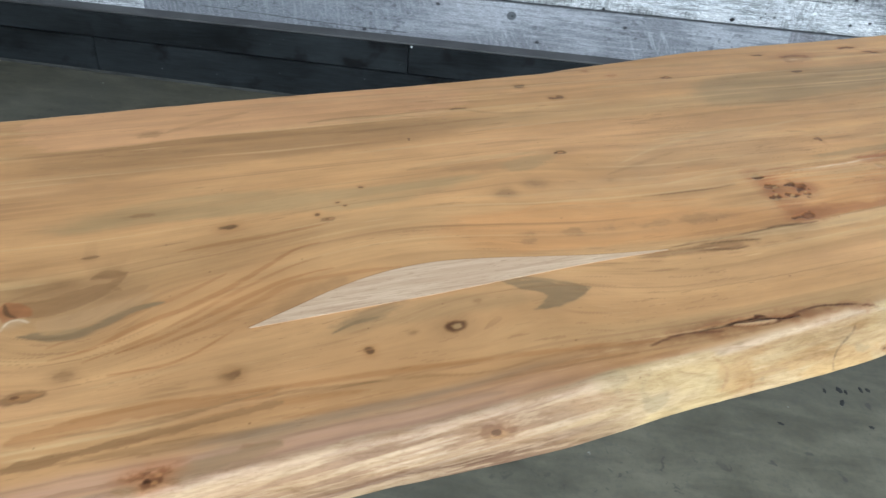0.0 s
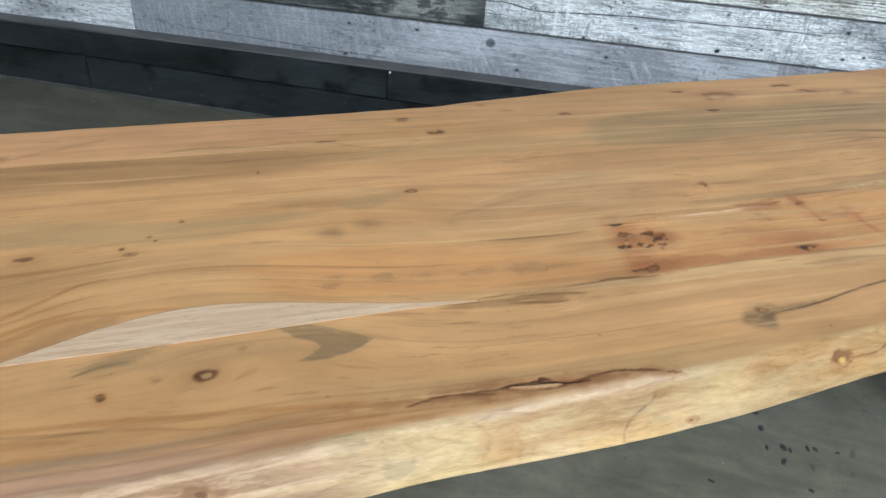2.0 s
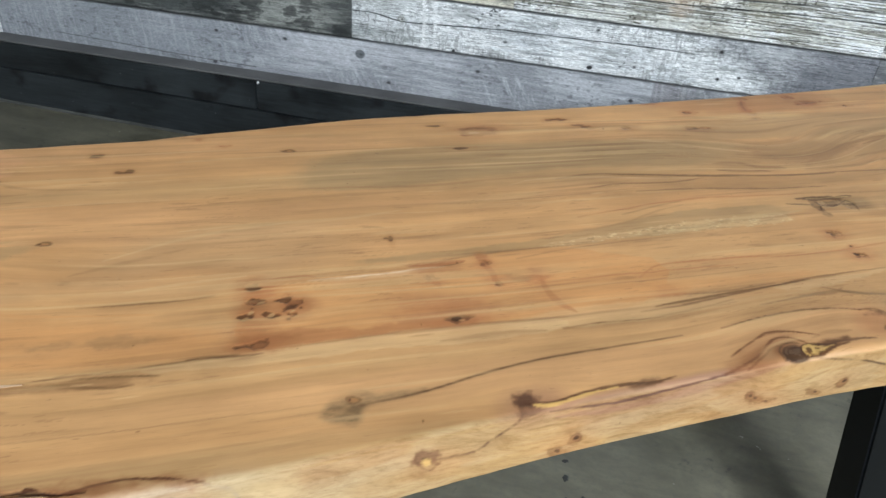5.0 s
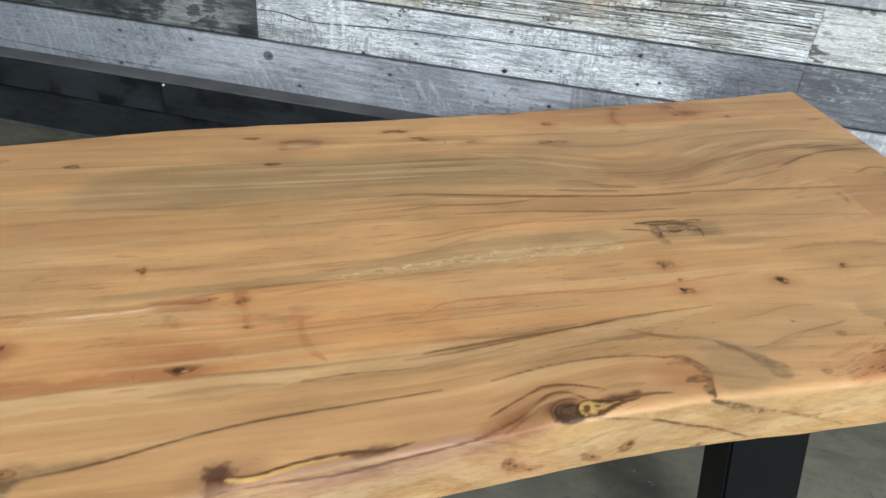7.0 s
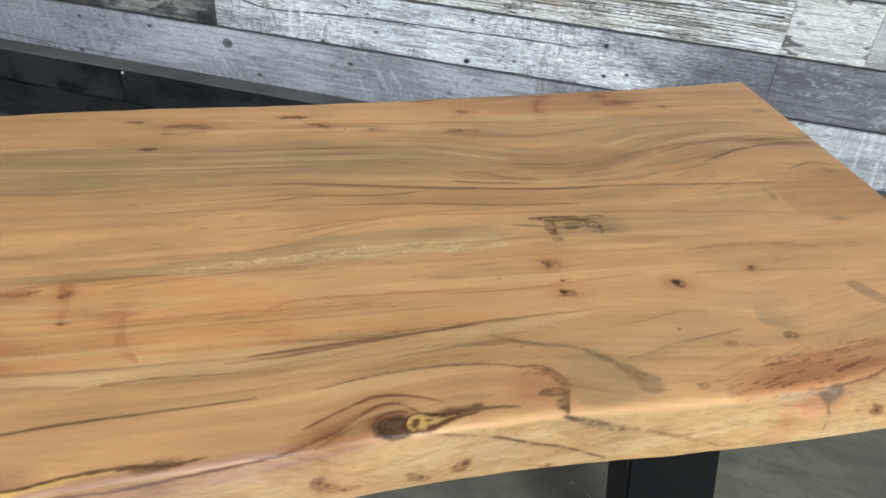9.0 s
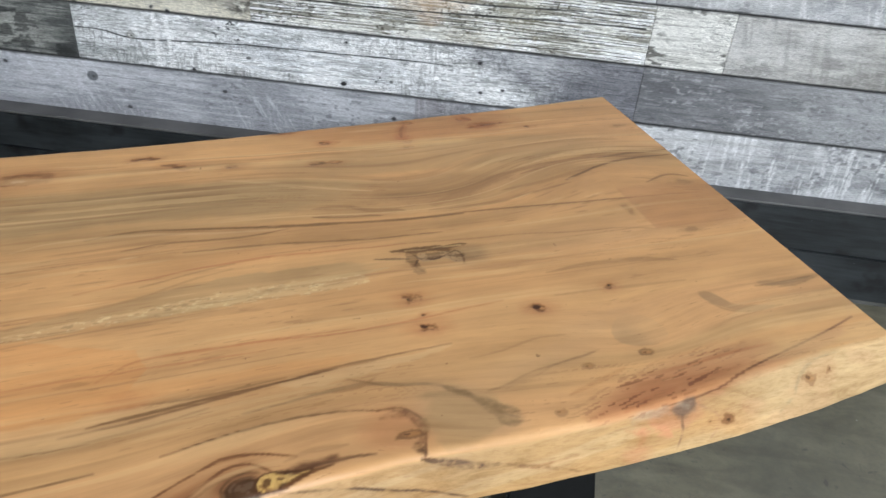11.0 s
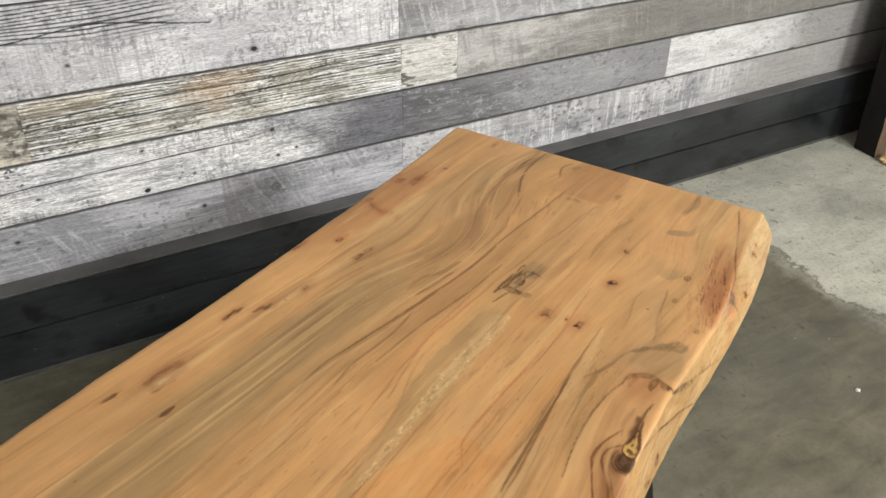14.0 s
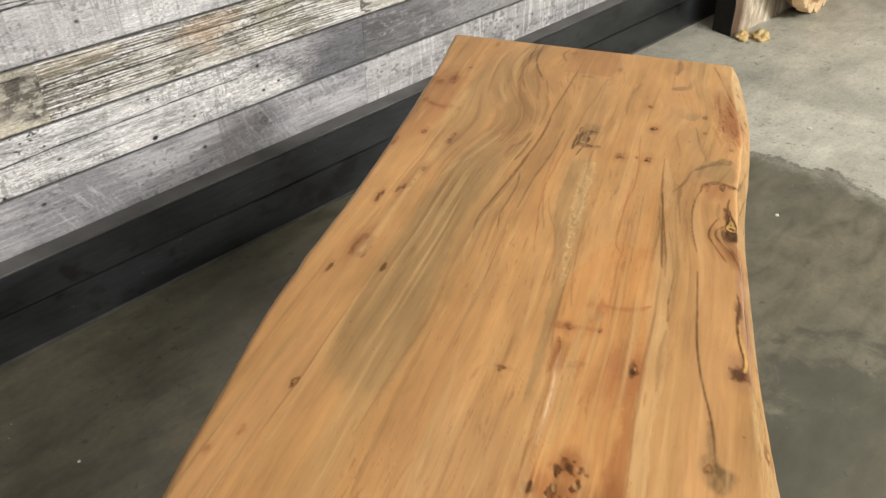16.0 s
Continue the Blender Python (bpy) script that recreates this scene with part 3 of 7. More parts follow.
    area(((0.913, 0.243), (1.038, 0.231), (1.032, 0.198), (0.908, 0.192)), 0.012, AMBER, 0.3)
    area(((1.128, 0.479), (1.246, 0.499), (1.392, 0.493), (1.558, 0.514), (1.698, 0.508), (1.774, 0.468), (1.658, 0.442), (1.498, 0.436), (1.312, 0.414), (1.181, 0.402), (1.116, 0.425)), 0.012, KHAKI, 0.75)
    area(((1.116, 0.500), (1.253, 0.527), (1.468, 0.532), (1.721, 0.519), (1.818, 0.498), (1.902, 0.479), (1.797, 0.425), (1.702, 0.426), (1.466, 0.441), (1.295, 0.411), (1.136, 0.412)), 0.014, KHAKI, 0.6)
    area(((1.867, 0.481), (1.984, 0.499), (2.068, 0.474), (2.094, 0.459), (2.019, 0.429), (1.946, 0.406), (1.867, 0.429)), 0.01, UMBER, 0.5)
    area(((1.954, 0.409), (2.009, 0.447), (2.096, 0.472), (2.103, 0.457), (2.024, 0.420), (1.969, 0.397)), 0.006, UMBER, 0.65)
    area(((1.730, 0.561), (1.940, 0.588), (2.200, 0.595), (2.331, 0.543), (2.202, 0.503), (2.005, 0.503), (1.820, 0.503)), 0.014, KHAKI, 0.4)
    area(((1.178, 0.231), (1.290, 0.234), (1.410, 0.242), (1.500, 0.257), (1.568, 0.271), (1.641, 0.288), (1.730, 0.292), (1.836, 0.291), (1.836, 0.248), (1.716, 0.239), (1.563, 0.232), (1.411, 0.223), (1.181, 0.217)), 0.004, KHAKI, 0.55)
    area(((1.423, 0.232), (1.512, 0.244), (1.607, 0.255), (1.722, 0.264), (1.833, 0.261), (1.826, 0.241), (1.716, 0.239), (1.564, 0.233), (1.429, 0.225)), 0.003, STRAW, 0.5)
    area(((1.034, 0.200), (1.117, 0.199), (1.235, 0.205), (1.331, 0.221), (1.445, 0.226), (1.488, 0.210), (1.591, 0.174), (1.531, 0.089), (1.407, 0.084), (1.300, 0.087), (1.190, 0.086), (1.085, 0.081), (1.014, 0.078)), 0.002, AMBER, 0.7)
    area(((1.034, 0.200), (1.072, 0.199), (1.054, 0.138), (1.053, 0.089), (1.016, 0.078)), 0.006, RUST, 0.55)
    area(((1.099, 0.109), (1.164, 0.093), (1.197, 0.105), (1.262, 0.118), (1.306, 0.099), (1.293, 0.088), (1.190, 0.085), (1.092, 0.082), (1.038, 0.080), (1.057, 0.105)), 0.006, RUST, 0.5)
    area(((1.252, 0.131), (1.287, 0.141), (1.297, 0.113), (1.279, 0.090), (1.243, 0.092)), 0.008, RUST, 0.55)
    area(((1.402, 0.170), (1.409, 0.152), (1.407, 0.084), (1.360, 0.084), (1.374, 0.125)), 0.004, AMBER, 0.4)
    area(((1.192, 0.172), (1.259, 0.146), (1.325, 0.133), (1.332, 0.086), (1.212, 0.082)), 0.01, RUST, 0.5)
    area(((1.526, 0.116), (1.551, 0.125), (1.585, 0.112), (1.571, 0.099), (1.536, 0.100)), 0.006, RUST, 0.75)
    area(((1.413, 0.118), (1.527, 0.130), (1.779, 0.128), (1.771, 0.104), (1.645, 0.110), (1.525, 0.101), (1.413, 0.099)), 0.01, AMBER, 0.5)
    area(((1.014, 0.074), (1.084, 0.078), (1.189, 0.083), (1.299, 0.085), (1.405, 0.082), (1.401, 0.062), (1.284, 0.053), (1.181, 0.062), (1.078, 0.055), (0.896, 0.061), (0.946, 0.071)), 0.003, STRAW, 0.45)
    area(((1.335, 0.085), (1.413, 0.099), (1.536, 0.097), (1.634, 0.103), (1.628, 0.077), (1.521, 0.062), (1.414, 0.061), (1.332, 0.063)), 0.005, STRAW, 0.4)
    area(((1.693, 0.102), (1.759, 0.108), (1.840, 0.110), (1.890, 0.117), (1.881, 0.110), (1.807, 0.095), (1.720, 0.085)), 0.003, STRAW, 0.5)
    # joints and veins
    mark(((0.802, 0.064), (0.849, 0.067), (0.897, 0.068), (0.946, 0.071), (0.985, 0.074), (1.024, 0.076)), 0.0022, DIM, 0.6)
    mark(((0.969, 0.074), (0.998, 0.075), (1.029, 0.072), (1.049, 0.073)), 0.003, DIM, 0.8)
    mark(((1.016, 0.078), (1.084, 0.079), (1.189, 0.084), (1.300, 0.086), (1.406, 0.083)), 0.0012, DIM, 0.35)
    area(((0.763, 0.056), (0.820, 0.062), (0.872, 0.063), (0.932, 0.057), (0.919, 0.046), (0.871, 0.045), (0.814, 0.049)), 0.005, UMBER, 0.75)
    mark(((0.814, 0.054), (0.848, 0.054), (0.895, 0.045), (0.919, 0.046)), 0.003, DIM, 0.5)
    mark(((0.860, 0.062), (0.896, 0.061), (0.944, 0.055)), 0.0025, DIM, 0.6)
    mark(((1.034, 0.201), (1.117, 0.201), (1.186, 0.201), (1.235, 0.205), (1.331, 0.221), (1.454, 0.226)), 0.0012, DIM, 0.45)
    mark(((1.108, 0.195), (1.154, 0.195), (1.200, 0.196), (1.249, 0.201), (1.282, 0.202)), 0.0011, CHALK, 0.8)
    mark(((1.236, 0.210), (1.261, 0.210), (1.283, 0.205), (1.308, 0.208)), 0.004, DIM, 0.9)
    mark(((1.232, 0.211), (1.260, 0.208), (1.277, 0.208), (1.311, 0.210)), 0.006, RUST, 0.8)
    mark(((1.899, 0.374), (1.977, 0.374), (2.082, 0.371), (2.237, 0.365), (2.377, 0.358)), 0.0022, DIM, 0.6)
    mark(((1.509, 0.403), (1.570, 0.411), (1.631, 0.404), (1.746, 0.388), (1.899, 0.373), (1.993, 0.371)), 0.003, DIM, 0.7)
    mark(((1.429, 0.392), (1.479, 0.405), (1.569, 0.403), (1.659, 0.389), (1.753, 0.381)), 0.003, STRAW, 0.5)
    mark(((1.551, 0.371), (1.611, 0.377), (1.690, 0.372), (1.753, 0.381)), 0.0025, DIM, 0.55)
    mark(((1.622, 0.352), (1.736, 0.348), (1.844, 0.336), (1.949, 0.332)), 0.0022, DIM, 0.55)
    mark(((1.502, 0.293), (1.572, 0.304), (1.631, 0.315), (1.679, 0.319), (1.730, 0.322), (1.806, 0.318), (1.893, 0.315)), 0.0025, RUST, 0.6)
    mark(((1.571, 0.292), (1.645, 0.310), (1.679, 0.316)), 0.002, DIM, 0.4)
    mark(((1.877, 0.317), (1.973, 0.309), (2.056, 0.305), (2.120, 0.296), (2.189, 0.293)), 0.0014, UMBER, 0.6)
    mark(((2.154, 0.293), (2.205, 0.290), (2.247, 0.278)), 0.0014, UMBER, 0.5)
    mark(((2.048, 0.216), (2.109, 0.221), (2.181, 0.216), (2.233, 0.204)), 0.005, UMBER, 0.6)
    mark(((2.038, 0.171), (2.108, 0.168), (2.217, 0.161)), 0.003, UMBER, 0.5)
    mark(((2.182, 0.432), (2.216, 0.448), (2.275, 0.471), (2.333, 0.480), (2.397, 0.480)), 0.003, DIM, 0.8)
    mark(((2.120, 0.463), (2.228, 0.496), (2.308, 0.506), (2.412, 0.502)), 0.0035, UMBER, 0.9)
    mark(((1.919, 0.405), (1.965, 0.409), (2.011, 0.431), (2.071, 0.461), (2.184, 0.489), (2.302, 0.497), (2.396, 0.494)), 0.004, UMBER, 0.9)
    mark(((2.070, 0.420), (2.156, 0.438), (2.239, 0.462)), 0.004, UMBER, 0.6)
    mark(((1.948, 0.389), (2.047, 0.391), (2.099, 0.403), (2.187, 0.425)), 0.003, UMBER, 0.7)
    mark(((2.305, 0.401), (2.340, 0.415), (2.364, 0.416), (2.384, 0.406)), 0.003, DIM, 0.6)
    mark(((1.792, 0.422), (1.838, 0.420), (1.867, 0.404), (1.916, 0.395)), 0.005, UMBER, 0.8)
    mark(((1.684, 0.524), (1.733, 0.509), (1.796, 0.483), (1.885, 0.455)), 0.004, STRAW, 0.5)
    mark(((1.780, 0.488), (1.843, 0.462), (1.893, 0.453)), 0.002, UMBER, 0.4)
    mark(((2.069, 0.539), (2.177, 0.552), (2.265, 0.558), (2.335, 0.549)), 0.004, UMBER, 0.45)
    mark(((1.461, 0.258), (1.513, 0.260), (1.568, 0.271), (1.612, 0.289), (1.676, 0.306)), 0.0025, UMBER, 0.5)
    mark(((1.381, 0.205), (1.472, 0.220), (1.569, 0.226), (1.672, 0.231)), 0.0014, DIM, 0.4)
    mark(((1.523, 0.085), (1.575, 0.090), (1.632, 0.096), (1.706, 0.102), (1.759, 0.108)), 0.003, DIM, 0.75)
    mark(((1.393, 0.063), (1.435, 0.066), (1.499, 0.065), (1.544, 0.069), (1.579, 0.074), (1.630, 0.083)), 0.0022, DIM, 0.65)
    mark(((1.245, 0.062), (1.312, 0.066), (1.372, 0.063)), 0.005, UMBER, 0.5)
    mark(((1.529, 0.144), (1.568, 0.166), (1.647, 0.166), (1.724, 0.168), (1.792, 0.166)), 0.0025, RUST, 0.5)
    mark(((1.594, 0.168), (1.691, 0.167), (1.791, 0.161), (1.893, 0.168), (1.972, 0.176)), 0.002, RUST, 0.6)
    mark(((1.577, 0.101), (1.633, 0.101), (1.707, 0.107)), 0.0022, DIM, 0.5)
    mark(((0.589, 0.182), (0.654, 0.177), (0.695, 0.190), (0.739, 0.186), (0.821, 0.168), (0.932, 0.156)), 0.0025, AMBER, 0.6)
    mark(((0.847, 0.178), (0.907, 0.177), (0.961, 0.177), (0.997, 0.181)), 0.002, DIM, 0.55)
    mark(((0.865, 0.269), (0.902, 0.284), (0.948, 0.303), (1.028, 0.321), (1.098, 0.330)), 0.003, STRAW, 0.5)
    mark(((0.829, 0.242), (0.900, 0.264), (0.961, 0.283)), 0.004, UMBER, 0.35)
    mark(((0.896, 0.202), (0.966, 0.210), (1.035, 0.215)), 0.003, STRAW, 0.5)
    mark(((0.507, 0.430), (0.569, 0.437), (0.649, 0.438), (0.747, 0.442)), 0.003, UMBER, 0.6)
    mark(((0.498, 0.473), (0.570, 0.477), (0.675, 0.485), (0.747, 0.456), (0.866, 0.441)), 0.0025, UMBER, 0.5)
    mark(((0.558, 0.312), (0.649, 0.319), (0.752, 0.325)), 0.006, UMBER, 0.4)
    mark(((0.675, 0.401), (0.749, 0.407), (0.864, 0.405)), 0.003, UMBER, 0.4)
    mark(((0.679, 0.363), (0.751, 0.361), (0.817, 0.355)), 0.003, UMBER, 0.35)
    mark(((0.926, 0.384), (1.007, 0.387), (1.126, 0.392), (1.268, 0.392)), 0.004, UMBER, 0.4)
    mark(((0.951, 0.323), (1.046, 0.329), (1.161, 0.330), (1.251, 0.342)), 0.004, STRAW, 0.4)
    mark(((1.046, 0.419), (1.184, 0.413), (1.309, 0.405), (1.407, 0.412), (1.555, 0.410), (1.697, 0.387)), 0.003, UMBER, 0.5)
    mark(((1.100, 0.354), (1.203, 0.357), (1.380, 0.351), (1.574, 0.354)), 0.003, UMBER, 0.3)
    mark(((0.938, 0.514), (1.063, 0.518), (1.215, 0.523), (1.305, 0.528)), 0.003, STRAW, 0.4)
    mark(((1.789, 0.402), (1.833, 0.395), (1.881, 0.388)), 0.003, DIM, 0.6)
    mark(((1.353, 0.147), (1.454, 0.152), (1.585, 0.153), (1.692, 0.152)), 0.002, RUST, 0.5)
    mark(((0.133, 0.043), (0.170, 0.050), (0.214, 0.073), (0.273, 0.095), (0.326, 0.126), (0.378, 0.163), (0.411, 0.172)), 0.0045, SIENNA, 0.8)
    mark(((0.162, 0.032), (0.215, 0.051), (0.262, 0.075), (0.313, 0.105), (0.368, 0.132), (0.407, 0.145)), 0.0035, SIENNA, 0.62)
    mark(((0.130, 0.060), (0.173, 0.076), (0.208, 0.096), (0.251, 0.109), (0.302, 0.137)), 0.004, SIENNA, 0.62)
    mark(((0.191, 0.037), (0.236, 0.051), (0.284, 0.074), (0.342, 0.103), (0.385, 0.116), (0.416, 0.120)), 0.005, SIENNA, 0.8)
    mark(((0.231, 0.040), (0.283, 0.057), (0.329, 0.082), (0.365, 0.102), (0.427, 0.107), (0.490, 0.105)), 0.006, SIENNA, 0.62)
    mark(((0.256, 0.189), (0.305, 0.195), (0.368, 0.199), (0.429, 0.210)), 0.004, SIENNA, 0.62)
    mark(((0.184, 0.009), (0.232, 0.010), (0.262, 0.020), (0.299, 0.043)), 0.003, SIENNA, 0.8)
    mark(((0.128, 0.080), (0.158, 0.079), (0.193, 0.086), (0.224, 0.097)), 0.004, SIENNA, 0.62)
    area(((0.310, 0.050), (0.351, 0.077), (0.402, 0.104), (0.439, 0.104), (0.398, 0.080), (0.355, 0.057)), 0.006, UMBER, 0.45)
    mark(((0.166, 0.159), (0.182, 0.166), (0.199, 0.162)), 0.008, UMBER, 0.7)
    mark(((0.156, 0.200), (0.173, 0.200)), 0.004, DIM, 0.5)
    area(((0.117, 0.163), (0.149, 0.161), (0.167, 0.147), (0.190, 0.128), (0.164, 0.120), (0.123, 0.116)), 0.014, UMBER, 0.55)
    area(((0.127, 0.083), (0.152, 0.083), (0.178, 0.081), (0.158, 0.076), (0.129, 0.072)), 0.006, KHAKI, 0.8)
    mark(((0.173, 0.132), (0.195, 0.127), (0.222, 0.135)), 0.008, UMBER, 0.4)
    mark(((0.144, -0.040), (0.197, -0.038), (0.234, -0.038), (0.281, -0.043), (0.340, -0.046), (0.434, -0.052), (0.535, -0.060)), 0.006, SIENNA, 0.7)
    mark(((0.146, -0.055), (0.189, -0.058), (0.234, -0.056), (0.281, -0.052), (0.355, -0.055), (0.431, -0.063)), 0.004, UMBER, 0.8)
    mark(((0.281, -0.059), (0.329, -0.059), (0.390, -0.060), (0.453, -0.064), (0.530, -0.076), (0.599, -0.070), (0.695, -0.079)), 0.0026, UMBER, 0.6)
    mark(((0.212, -0.073), (0.262, -0.068), (0.329, -0.064), (0.409, -0.070)), 0.008, SIENNA, 0.6)
    mark(((0.150, -0.087), (0.192, -0.086), (0.235, -0.086), (0.280, -0.090), (0.336, -0.091)), 0.006, UMBER, 0.6)
    mark(((0.236, -0.119), (0.262, -0.110), (0.289, -0.102), (0.326, -0.100), (0.384, -0.100), (0.434, -0.103), (0.486, -0.103), (0.530, -0.104)), 0.014, KHAKI, 0.75)
    mark(((0.142, -0.026), (0.215, -0.029), (0.291, -0.029)), 0.004, UMBER, 0.4)
    mark(((0.328, -0.083), (0.386, -0.085), (0.447, -0.092), (0.512, -0.090), (0.594, -0.084), (0.683, -0.089)), 0.008, SIENNA, 0.6)
    mark(((0.434, -0.052), (0.488, -0.055), (0.544, -0.060), (0.631, -0.068), (0.708, -0.078)), 0.005, SIENNA, 0.7)
    area(((0.530, -0.102), (0.618, -0.097), (0.700, -0.093), (0.790, -0.106), (0.786, -0.114), (0.641, -0.114), (0.554, -0.115)), 0.008, SIENNA, 0.45)
    area(((0.293, -0.130), (0.334, -0.116), (0.402, -0.114), (0.483, -0.115), (0.518, -0.113), (0.513, -0.129), (0.418, -0.134), (0.332, -0.137)), 0.008, MAUVE, 0.7)
    area(((0.585, 0.058), (0.613, 0.053), (0.642, 0.040), (0.664, 0.027), (0.685, 0.020), (0.667, 0.008), (0.642, -0.002), (0.622, -0.003), (0.608, 0.001), (0.623, 0.007), (0.636, 0.015), (0.624, 0.026), (0.602, 0.039)), 0.003, SMOKE, 0.75)
    area(((0.390, 0.021), (0.409, 0.031), (0.434, 0.039), (0.459, 0.050), (0.491, 0.056), (0.470, 0.040), (0.449, 0.027), (0.431, 0.022), (0.417, 0.027)), 0.004, SMOKE, 0.6)
    area(((0.390, 0.016), (0.475, 0.039), (0.566, 0.042), (0.613, 0.016), (0.566, 0.009), (0.470, 0.013), (0.412, 0.011)), 0.012, KHAKI, 0.35)
    mark(((0.393, 0.015), (0.419, 0.025), (0.443, 0.028)), 0.003, SMOKE, 0.8)
    area(((0.737, 0.220), (0.789, 0.236), (0.802, 0.210), (0.757, 0.194)), 0.02, FAWN, 0.3)
    mark(((1.919, 0.038), (1.938, 0.047), (1.958, 0.048), (1.983, 0.059), (2.014, 0.063), (2.042, 0.069)), 0.0022, UMBER, 0.7)
    area(((1.923, 0.043), (1.947, 0.051), (1.950, 0.043), (1.927, 0.039)), 0.004, UMBER, 0.6)
    area(((1.883, 0.057), (1.961, 0.076), (2.044, 0.117), (2.100, 0.133), (2.104, 0.116), (2.027, 0.068), (1.959, 0.048), (1.897, 0.033)), 0.02, FAWN, 0.45)
    mark(((1.979, 0.013), (2.012, 0.022), (2.056, 0.035)), 0.005, SIENNA, 0.5)
    mark(((2.023, -0.022), (2.065, -0.011), (2.096, -0.005)), 0.005, RUST, 0.6)
    mark(((1.688, 0.000), (1.713, 0.007), (1.748, 0.006)), 0.004, UMBER, 0.5)
    mark(((1.667, 0.050), (1.709, 0.052), (1.752, 0.050)), 0.003, UMBER, 0.4)
    mark(((2.266, 0.490), (2.321, 0.495), (2.392, 0.497), (2.428, 0.497)), 0.003, DIM, 0.6)
    mark(((1.898, 0.089), (1.937, 0.092), (1.981, 0.103), (2.017, 0.101)), 0.002, UMBER, 0.45)
    mark(((2.300, 0.130), (2.347, 0.128), (2.389, 0.132)), 0.004, UMBER, 0.8)
    end = step(2.244, 2.25, u) * step(0.275, 0.281, w) * (1 - step(0.385, 0.40, w))
    wd.paint(end * tuft, (0.43, 0.225, 0.10), 0.6)
    # specks in the pale strip
    strip = wd.patch(((1.423, 0.230), (1.512, 0.244), (1.607, 0.255), (1.722, 0.264), (1.841, 0.260), (1.826, 0.241), (1.716, 0.237), (1.563, 0.232), (1.429, 0.223)), 0.006, 0.8)
    wd.paint(strip * step(0.60, 0.68, fbm(u * 130, w * 260, 503, 3, 0.6)), (0.72, 0.55, 0.30), 0.7)
    wd.paint(strip * step(0.60, 0.70, fbm(u * 80 + 9, w * 300, 504, 3, 0.6)), (0.28, 0.18, 0.085), 0.6)
    # grey spalted patches
    blob = wd.patch(((1.098, -0.034), (1.110, -0.012), (1.129, -0.004), (1.150, -0.001), (1.172, -0.009), (1.225, -0.007), (1.165, -0.019), (1.146, -0.024), (1.135, -0.046), (1.119, -0.040)), 0.006, 0.9)
    wd.paint(blob * np.clip(0.1 + 1.2 * fbm(u * 50, w * 110, 403, 4, 0.65), 0, 1), (0.19, 0.132, 0.07), 0.95)
    ring_knot(1.134, -0.011, 0.008, 0.006, 0.7)
    wd.paint(wd.line(((1.14, -0.02), (1.21, -0.011), (1.282, 0.006), (1.351, 0.017), (1.435, 0.023), (1.53, 0.029)), 0.006, 0.9, 0.5), (0.30, 0.18, 0.085), 0.45)
    wd.paint(wd.line(((1.14, -0.02), (1.21, -0.011), (1.282, 0.006), (1.351, 0.017), (1.435, 0.023), (1.53, 0.029)), 0.0014, 0.5, 0.3), (0.16, 0.085, 0.04), 0.75)
    wd.paint(wd.line(((0.315, 0.0435), (0.363, 0.0635), (0.414, 0.0845), (0.469, 0.0995), (0.523, 0.1045), (0.583, 0.0985), (0.649, 0.0865), (0.717, 0.074), (0.813, 0.063)), 0.0018, 0.7, 0.2, False), (0.24, 0.13, 0.06), 0.6)
    # sapwood of the live edge, with highlights of the arris painted in
    drop = wd.arris - w
    sapline = -0.006 - 0.006 * step(0.9, 0.45, u) + 0.010 * step(1.25, 1.6, u) * (1 - step(2.05, 2.2, u)) + 0.007 * (fbm(u * 14, u * 0 + 2, 61, 3) - 0.5)
    sap = step(-0.002, 0.004, drop - sapline)
    wd.paint(sap, (0.50, 0.375, 0.20), 0.92)
    wd.paint(sap * step(0.98, 1.25, u), (0.47, 0.30, 0.125), 0.85)
    cloud = fbm(u * 9 + 2.0 * fbm(u * 6, w * 14, 70, 3), w * 22, 71, 4)
    wd.paint(sap * step(0.42, 0.6, cloud), (0.50, 0.31, 0.12), 0.5)
    wd.paint(sap * step(0.58, 0.72, cloud), (0.42, 0.24, 0.10), 0.45)
    flow = fbm(u * 7 + 3.0 * fbm(u * 5, w * 16, 78, 3), w * 60 - 8 * u, 79, 3)
    wd.paint(sap * step(0.52, 0.62, flow), (0.47, 0.29, 0.125), 0.4)
    wd.paint(sap * (1 - step(0.36, 0.46, flow)), (0.60, 0.46, 0.26), 0.35)
    # paler sapwood, with the arris highlight also in its colour
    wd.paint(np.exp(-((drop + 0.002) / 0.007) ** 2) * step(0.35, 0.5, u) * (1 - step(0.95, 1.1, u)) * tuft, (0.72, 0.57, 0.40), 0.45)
    # highlight on the arris, painted as a thin whitish line
    arris_glint = np.exp(-(((drop - 0.001 + 0.004 * (fbm(u * 20, u * 0, 510, 3) - 0.5)) / 0.0042) ** 2))
    wd.paint(arris_glint * step(0.2, 0.4, u) * (1 - step(1.0, 1.12, u)) * (0.45 + 0.6 * fbm(u * 9, w * 0, 511, 3)) * (1 - 0.5 * step(0.65, 0.8, u)), (0.80, 0.68, 0.56), 0.75)
    left = 1 - step(0.5, 0.72, u)
    wd.paint(sap * left, (0.44, 0.30, 0.175), 0.8)
    wd.paint(sap * left * step(0.47, 0.62, fbm(u * 8, w * 110 - 12 * u, 72, 4, 0.6)), (0.30, 0.18, 0.105), 0.75)
    wd.paint(sap * left * step(0.54, 0.66, fbm(u * 9 + 4, w * 140 - 14 * u, 76, 3, 0.6)), (0.62, 0.48, 0.33), 0.55)
    wd.paint(left * step(0.02, 0.05, drop) * step(0.4, 0.6, fbm(u * 5, w * 50, 77, 3)), (0.22, 0.13, 0.08), 0.85)
